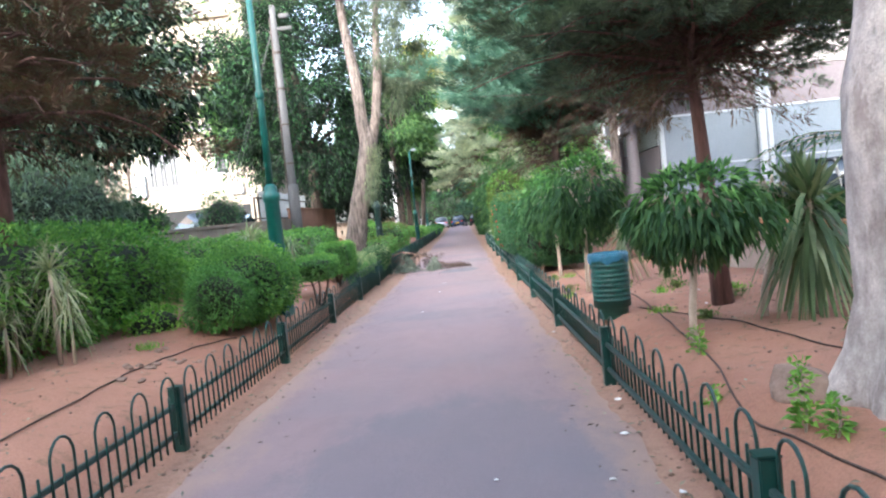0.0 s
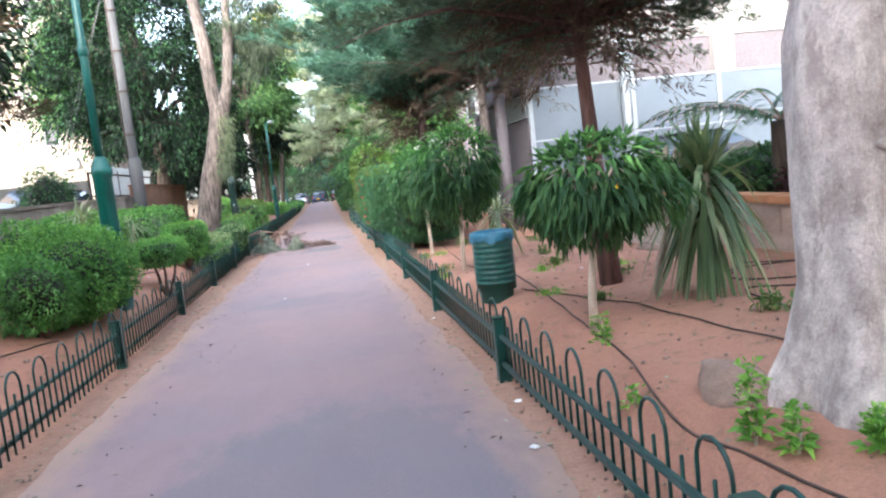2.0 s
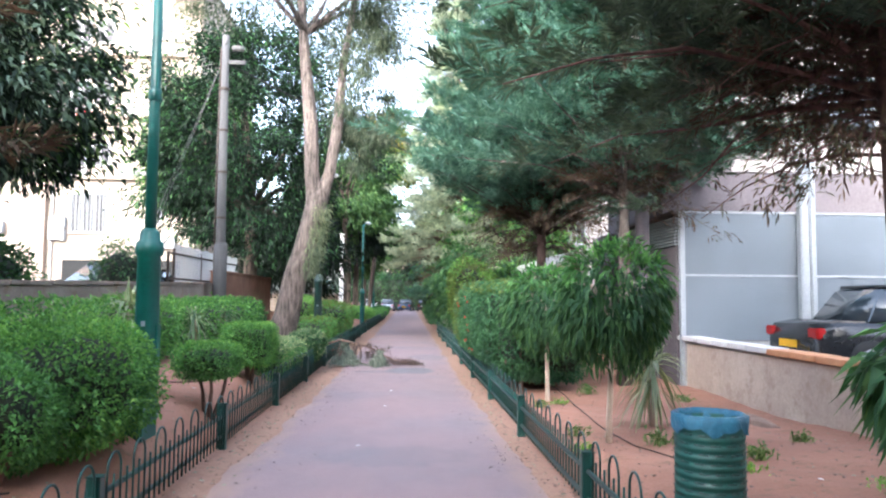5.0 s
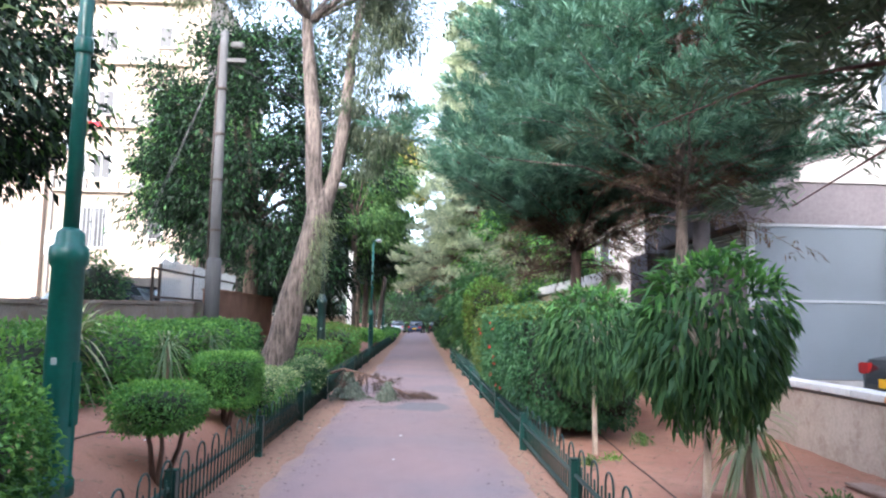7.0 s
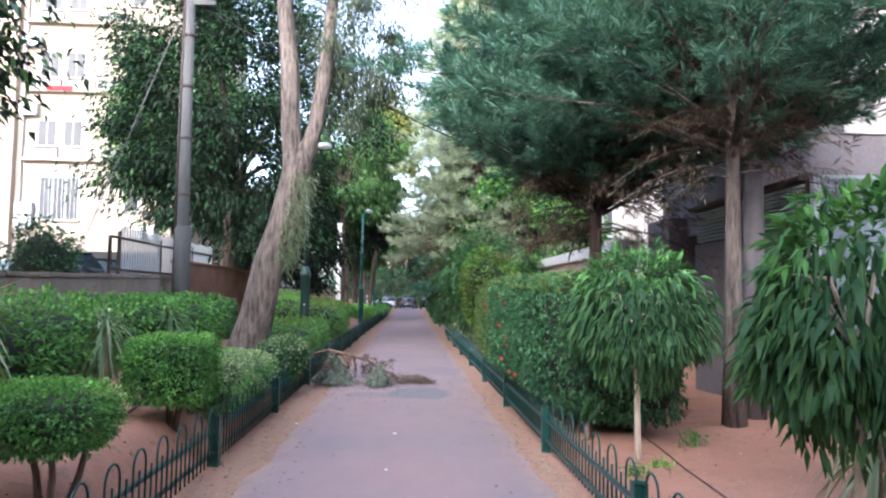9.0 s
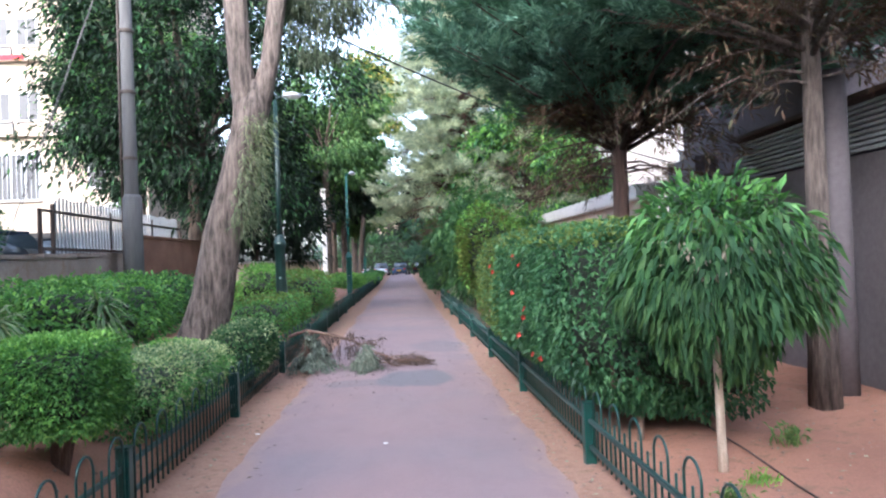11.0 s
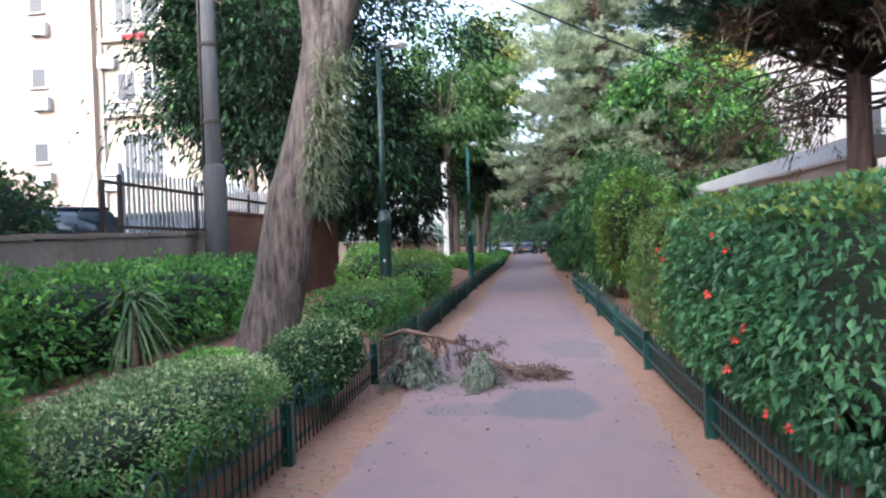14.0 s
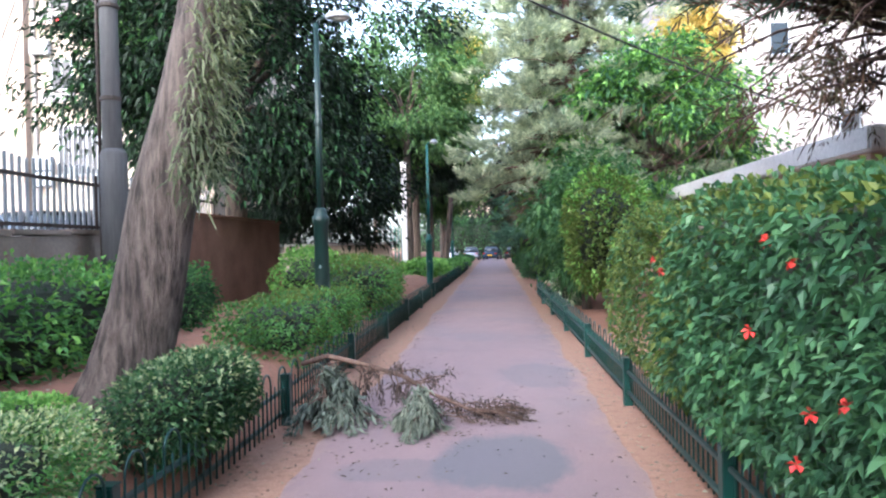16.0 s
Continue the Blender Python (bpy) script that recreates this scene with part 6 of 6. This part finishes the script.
leafy_tree(-7.5, 60.0, 11, (2.4, 3.0, 3.6), 8.0, L_MID, 9000, 0.3, 72, "open-crowned tree beyond the lawn", 0.16, clumps=45, spread=0.45)
leafy_tree(-3.6, 62.0, 14, (2.4, 2.4, 3.4), 13.0, L_OLIVE, 10000, 0.3, 73, "tall yellow-green tree leaning over the far path", 0.18, clumps=50, spread=0.45, lean=(1.6, 0.0), second=(L_GOLD_SUNLIT, 0.15))
leafy_tree(-5.0, 84.0, 12, (3.6, 4.0, 4.0), 7.5, L_MID, 11900, 0.43, 54, "tall tree over the parked cars", 0.3, clumps=55, spread=0.8, low=-0.6)
leafy_tree(-1.0, 108.0, 12, (8.0, 4.0, 5.0), 6.0, L_DARK, 15300, 0.50, 55, "large dark tree closing the far end", 0.35, clumps=70, spread=1.0, low=-0.8)
# this treetop's sunlight is painted into its leaves, no lamp reaches it
leafy_tree(5.9, 38.0, 7, (0.9, 1.0, 1.1), 7.4, L_GOLD_SUNLIT, 5950, 0.20, 56, "treetop beside the white building, low sunlight painted as golden leaves", 0.1, clumps=35, spread=0.3)
leafy_tree(-9.5, 4.0, 9, (3.4, 3.4, 3.2), 6.4, L_DARK, 15300, 0.20, 57, "dark garden tree behind the garden bed", 0.2, clumps=60, spread=0.5)
leafy_tree(8.2, 0.5, 9, (3.4, 3.4, 3.2), 6.8, L_DARK, 13600, 0.22, 58, "dark garden tree behind the garden yard", 0.2, clumps=60, spread=0.5)

# two added trees behind the camera, never in view, that dim the start
leafy_tree(-4.6, -3.5, 9, (3.6, 3.6, 2.4), 7.2, L_MID, 16000, 0.2, 59, "broad unseen tree added to shade the start of the path from behind", 0.2, clumps=80, spread=0.5)
leafy_tree(3.6, -4.5, 9, (3.6, 3.6, 2.4), 7.4, L_MID, 16000, 0.2, 60, "broad unseen tree added to shade the start of the path", 0.2, clumps=80, spread=0.5)


# ---- small things on the ground ----
def fallen_branch():
    """A broken bough over the path edge: bushy grey-green ends, brown bare middle, thin twigs trailing off."""
    t = thing("fallen_branch", "fallen bough with withered grey-green leaves on the path", "branch", pose(-1.3, 22.2, 0.0))
    g = random.Random(8)
    arch = [(-0.85, 0.45, 0.50), (-0.55, 0.3, 0.60), (-0.15, 0.2, 0.52), (0.2, 0.15, 0.42), (0.5, 0.1, 0.25), (0.85, 0.1, 0.1), (1.2, 0.3, 0.05), (1.45, 0.35, 0.03)]
    part("bough", limb(arch, [0.026, 0.025, 0.023, 0.02, 0.016, 0.012, 0.008, 0.004], 8, 0.2), TWIG, t, smooth=True)
    ar = np.array(arch)
    lush, brown = [], []

    def twig(name, a, b, bulge, r, into):
        m = (a + b) / 2 + np.array([g.uniform(-0.05, 0.05), g.uniform(-0.05, 0.05), bulge])
        part(name, limb([tuple(a), tuple(m), tuple(b)], [r, r * 0.7, r * 0.3], 5), TWIG, t)
        into.append((a, m, b))

    # two bushy heaps, one against the fence and one on the asphalt, and a bare tangle between them
    for c, spread, n in (((-0.42, -0.1, 0.0), (0.36, 0.34, 0.42), 46), ((0.42, -0.28, 0.0), (0.2, 0.3, 0.30), 30)):
        for k in range(n):
            th, q = g.uniform(0, 6.28), abs(g.gauss(0, 0.75))
            a = np.array([c[0] + 0.4 * spread[0] * g.gauss(0, 0.6), c[1] + 0.4 * spread[1] * g.gauss(0, 0.6), spread[2] * g.uniform(0.25, 0.9)])
            b = np.array([c[0] + spread[0] * q * math.cos(th), c[1] + spread[1] * q * math.sin(th), 0.02 + spread[2] * math.exp(-q * q * 1.6) * g.uniform(0.1, 1.25)])
            b[0] = max(b[0], -0.86)
            twig("twig", a, b, g.uniform(0.02, 0.12), 0.009, lush)
    for k in range(46):
        i = g.randrange(1, 6)
        a = ar[i] + (ar[i + 1] - ar[i]) * g.random()
        b = a + np.array([g.uniform(-0.3, 0.4), g.uniform(-0.35, 0.6), 0])
        b[2] = g.uniform(0.05, 0.5) if i < 4 else g.uniform(0.02, 0.12)
        b[0] = max(b[0], -0.84)
        twig("bare_twig", a, b, g.uniform(-0.02, 0.1), 0.008, brown)
    for k in range(30):
        a = np.array((g.uniform(0.55, 1.1), g.uniform(0.0, 0.3), g.uniform(0.03, 0.14)))
        b = a + np.array([g.uniform(0.1, 0.5), g.uniform(-0.2, 0.25), 0])
        b[2] = 0.015
        twig("bare_twig", a, b, 0.03, 0.006, brown)
    for tips, n, mat, size, name, down in ((lush, 4200, L_WILT, (0.07, 0.14), "withered_leaves", -0.25), (brown, 1900, L_DEAD, (0.04, 0.09), "dead_leaves", -0.1)):
        tp = np.array(tips)
        k = rng.integers(0, len(tp), n)
        s = rng.uniform(0.25, 1, n)[:, None] ** 0.6
        p = np.where(s < 0.5, tp[k, 0] * (1 - 2 * s) + tp[k, 1] * 2 * s, tp[k, 1] * (2 - 2 * s) + tp[k, 2] * (2 * s - 1))
        p = p + rng.normal(size=(n, 3)) * 0.025
        along = unit(tp[k, 2] - tp[k, 1])
        keep = p[:, 0] > -0.9
        p, along = p[keep], along[keep]
        way = along * 0.8 + rng.normal(size=p.shape) * 0.45 + np.array([0.05, -0.2, down])
        sz = rng.uniform(size[0], size[1], len(p))
        v, f = leaves(p, way, sz, sz * 0.22, 0.2)
        v[:, 2] = np.maximum(v[:, 2], 0.018 + 0.02 * rng.random(len(v)))
        cloud_part(name, (v, f), mat, t, "grey-green hanging leaves" if mat is L_WILT else "dead brown leaves")
    n = 190
    p = np.stack([rng.normal(size=n) * 0.6 + 0.3, rng.normal(size=n) * 0.55, np.full(n, 0.024)], 1)
    p = p[p[:, 0] > -0.7]
    cloud_part("loose_leaves", leaves(p, rng.normal(size=p.shape) * np.array([1, 1, 0.1]), 0.06, 0.018, 0.0), L_DEAD, t)


fallen_branch()


def scatter_leaves():
    n = 900
    y = rng.uniform(1, 34, n)
    side = rng.random(n) < 0.5
    x = np.where(side, -1.95 + rng.normal(size=n) * 0.16, 1.0 + rng.normal(size=n) * 0.13)
    z = np.maximum(ground_z(x, y), 0.0) + 0.02
    v, f = leaves(np.stack([x, y, z], 1), rng.normal(size=(n, 3)) * np.array([1, 1, 0.12]), rng.uniform(0.03, 0.07, n), 0.02, 0.0)
    tagged(cloud_part("fallen_leaves", (v, f), L_DRY), "dry fallen leaves along the path edges", "leaves", kind="stuff")
    n = 420
    y = rng.uniform(3, 32, n)
    x = np.where(rng.random(n) < 0.5, -1.62 - np.abs(rng.normal(size=n)) * -0.22, 0.8 - np.abs(rng.normal(size=n)) * 0.2)
    near = rng.random(n) < 0.35
    x, y = np.where(near, rng.normal(size=n) * 0.6 - 0.9, x), np.where(near, 21.6 + rng.normal(size=n) * 1.3, y)
    v, f = leaves(np.stack([x, y, np.full(n, 0.024)], 1), rng.normal(size=(n, 3)) * np.array([1, 1, 0.1]), rng.uniform(0.025, 0.07, n), 0.018, 0.0)
    tagged(cloud_part("path_litter", (v, f), L_DEAD), "dark dead leaves and twigs strewn over the asphalt", "leaves", kind="stuff")
    n = 1600
    y = rng.uniform(2, 24, n)
    x = np.where(rng.random(n) < 0.5, rng.uniform(1.5, 4.5, n), rng.uniform(-5.5, -2.5, n))
    v, f = leaves(np.stack([x, y, ground_z(x, y) + 0.012], 1), rng.normal(size=(n, 3)) * np.array([1, 1, 0.12]), rng.uniform(0.02, 0.06, n), 0.02, 0.0)
    tagged(cloud_part("leaf_litter", (v, f), L_DRY), "dry leaf litter on the red soil", "leaves", kind="stuff")


scatter_leaves()


def gravel():
    """Crumbs of earth and small pebbles over the near beds and the trodden strips."""
    n = 2600
    y = rng.uniform(3, 26, n)
    k = rng.random(n)
    x = np.where(k < 0.4, rng.uniform(1.0, 4.2, n), np.where(k < 0.7, rng.uniform(0.75, 1.3, n), np.where(k < 0.85, rng.uniform(-2.3, -1.75, n), rng.uniform(-5.0, -2.4, n))))
    s = rng.uniform(0.006, 0.02, n)
    c = np.stack([x, y, ground_z(x, y) + s * 0.3], 1)
    unit_v = np.array([(1, 0, 0), (-1, 0, 0), (0, 1, 0), (0, -1, 0), (0, 0, 0.7), (0, 0, -0.7)])
    v = (c[:, None] + unit_v[None] * s[:, None, None] * rng.uniform(0.6, 1.4, (n, 6, 1))).reshape(-1, 3)
    tri = np.array([(0, 2, 4), (2, 1, 4), (1, 3, 4), (3, 0, 4), (2, 0, 5), (1, 2, 5), (3, 1, 5), (0, 3, 5)])
    f = (tri[None] + 6 * np.arange(n)[:, None, None]).reshape(-1, 3)
    tagged(new("gravel", mesh_data("gravel", v, f, ROCK, False)), "scattered pebbles and crumbs of dry earth", "gravel", kind="stuff")


gravel()


def weed(x, y, n, h, leaf, label, seed):
    t = thing("weed", label, "weed", pose(x, y, gz(x, y)), group="weeds")
    g = np.random.default_rng(seed)
    p = g.normal(size=(n, 3)) * np.array([0.06, 0.06, 0])
    d = g.normal(size=(n, 3)) * 0.5 + np.array([0, 0, 1.0])
    tagged(cloud_part("tuft", straps(p, d, h * g.uniform(0.5, 1.2, n), 0.014, 0.35, 3), leaf, t), kind="stuff")
    v, f = leaves(p + d * h * 0.3, g.normal(size=(n, 3)) * 0.6 + np.array([0, 0, 0.5]), h * 0.4, h * 0.13, 0.2)
    cloud_part("leaves", (v, f), leaf, t)


for k, (x, y) in enumerate(((2.05, 8.6), (2.3, 8.0), (2.9, 9.0), (3.2, 9.7), (1.7, 12.9), (2.4, 12.2), (2.1, 15.7), (1.75, 15.3), (3.4, 13.2), (2.6, 10.6), (3.8, 12.0), (3.0, 6.5), (1.55, 12.0), (3.9, 15.5), (2.7, 16.4), (-3.5, 8.7), (-4.4, 19.2), (2.95, 11.2))):
    weed(x, y, 46, 0.12 + 0.05 * (k % 3), L_SPROUT if k % 3 == 0 else L_GRASS, "tuft of green and yellowing weeds on the soil", k)


def sprout(x, y, h, seed, n=70):
    t = thing("sprout", "upright lime-green sapling shoot on bare soil", "sapling", pose(x, y, gz(x, y)), group="saplings")
    g = np.random.default_rng(seed)
    part("stem", tube(bmesh.new(), [(0, 0, -0.03), (0.02, 0, h * 0.5), (0, 0.01, h)], [0.008, 0.006, 0.003], 6), STEM, t)
    z = g.uniform(0.05, 1.05, n) * h
    p = np.stack([g.normal(size=n) * 0.02, g.normal(size=n) * 0.02, z], 1)
    d = g.normal(size=(n, 3)) * np.array([1, 1, 0.5])
    w = np.where(z < h * 0.35, 1.5, 1.0)
    cloud_part("leaves", leaves(p + unit(d) * 0.012 * w[:, None], d + np.array([0, 0, 0.5]), 0.05 * w, 0.026 * w, 0.2), L_SPROUT, t)


sprout(1.66, 4.62, 0.34, 1, 120)
sprout(1.72, 4.42, 0.18, 5, 80)
sprout(1.95, 4.25, 0.16, 2, 130)
sprout(1.75, 6.55, 0.2, 3, 70)
sprout(1.52, 5.55, 0.1, 6, 30)
sprout(2.2, 3.9, 0.2, 4, 90)


def hose(pts, label):
    cs = []
    for x, y in pts:
        cs.append((x, y, gz(x, y) + 0.012))
    v = [Vector(c) for c in cs]
    fine = []
    for i in range(len(v) - 1):
        a, b = v[max(i - 1, 0)], v[min(i + 2, len(v) - 1)]
        for s in np.linspace(0, 1, 7)[:-1]:
            q = 0.5 * ((2 * v[i]) + (v[i + 1] - a) * s + (2 * a - 5 * v[i] + 4 * v[i + 1] - b) * s * s + (3 * v[i] - a - 3 * v[i + 1] + b) * s ** 3)
            q.z = gz(q.x, q.y) + 0.012
            fine.append(q)
    fine.append(v[-1])
    tagged(part("drip_hose", tube(bmesh.new(), fine, [0.0075] * len(fine), 6), HOSE, smooth=True), label, "hose", group="drip hoses")


hose([(1.75, 3.0), (1.62, 4.5), (1.57, 5.2), (1.78, 6.4), (1.95, 8.2), (2.2, 10.5), (2.1, 13.0), (2.3, 16.0), (2.4, 18.0)], "thin dark irrigation hose lying on the red soil")
hose([(3.1, 4.4), (2.66, 5.7), (2.5, 6.8), (2.35, 7.8), (1.95, 9.2)], "dark irrigation hose crossing the garden bed")
hose([(3.1, 6.3), (3.3, 7.3), (3.8, 7.1), (4.4, 7.4), (4.3, 8.0), (3.7, 8.1), (3.5, 7.7), (4.2, 7.3), (4.5, 7.8), (3.9, 8.3), (3.55, 7.9)], "coiled dark irrigation hose beside the low wall")
hose([(-3.0, 3.5), (-3.1, 6.6), (-3.2, 7.8), (-3.1, 8.7), (-2.8, 9.6)], "dark irrigation hose across the garden bed")
hose([(-2.9, 11.8), (-3.3, 13.6), (-2.9, 15.0), (-3.2, 17.0)], "thin dark irrigation hose under the topiary shrubs")


def rock(x, y, r, seed, mat=ROCK, label="half-buried dusty rock in the soil"):
    bm = bmesh.new()
    bmesh.ops.create_icosphere(bm, subdivisions=3, radius=1)
    for v in bm.verts:
        k = 1 + 0.35 * noise.noise(v.co * 1.3 + Vector((seed, 0, 0))) + 0.1 * noise.noise(v.co * 4)
        v.co = Vector((v.co.x * r[0], v.co.y * r[1], v.co.z * r[2])) * k
    ob = part("rock", bm, mat, smooth=True)
    ob.location = (x, y, gz(x, y) + r[2] * 0.15)
    tagged(ob, label, "rock")


rock(1.88, 5.12, (0.15, 0.24, 0.15), 2)
rock(4.1, 13.6, (0.14, 0.5, 0.06), 3)
rock(4.2, 11.0, (0.12, 0.35, 0.07), 4)
rub = random.Random(12)
for k in range(16):
    rock(-3.05 + rub.uniform(-0.3, 0.25), 8.0 + rub.uniform(-0.7, 0.9), (rub.uniform(0.02, 0.06), rub.uniform(0.03, 0.07), 0.025), 10 + k, ROCK, "small stone among rubble on the garden bed")


def scrap(x, y, s, seed):
    bm = bmesh.new()
    g = random.Random(seed)
    vs = [bm.verts.new((s * math.cos(a) * g.uniform(0.6, 1.1), s * math.sin(a) * g.uniform(0.6, 1.1), g.uniform(0.0, 0.008))) for a in np.linspace(0, 5.6, 7)]
    bm.faces.new(vs)
    r = bmesh.ops.extrude_face_region(bm, geom=bm.faces[:])
    bmesh.ops.translate(bm, verts=[v for v in r["geom"] if isinstance(v, bmesh.types.BMVert)], vec=(0, 0, 0.004))
    ob = part("litter_scrap", bm, PAPER)
    ob.location = (x, y, max(gz(x, y), 0.0) + 0.016)
    tagged(ob, "tiny white scrap of litter on the ground", "litter", group="litter scraps")


for k, (x, y) in enumerate(((-0.25, 4.7), (0.72, 4.85), (0.95, 5.6), (0.1, 5.0), (1.02, 4.6), (1.08, 6.4), (-0.55, 15.6), (-0.75, 12.7), (-0.5, 17.4), (-3.2, 12.9), (2.6, 8.9), (3.1, 8.0), (2.2, 8.8), (2.0, 7.4), (-1.75, 18.0), (-2.9, 14.0), (2.9, 10.1), (1.0, 9.6))):
    scrap(x, y, 0.018 + 0.006 * (k % 3), k)


def valve_box():
    t = thing("valve_box", "small green irrigation valve box half sunk in soil", "valve box", pose(-2.75, 11.55, gz(-2.75, 11.55)))
    part("body", boxed(-0.16, 0.16, -0.2, 0.2, -0.1, 0.16, bevel=0.015), LAMP_PAINT, t)
    part("lid", boxed(-0.18, 0.18, -0.22, 0.22, 0.163, 0.2, bevel=0.012), LAMP_PAINT, t)


valve_box()
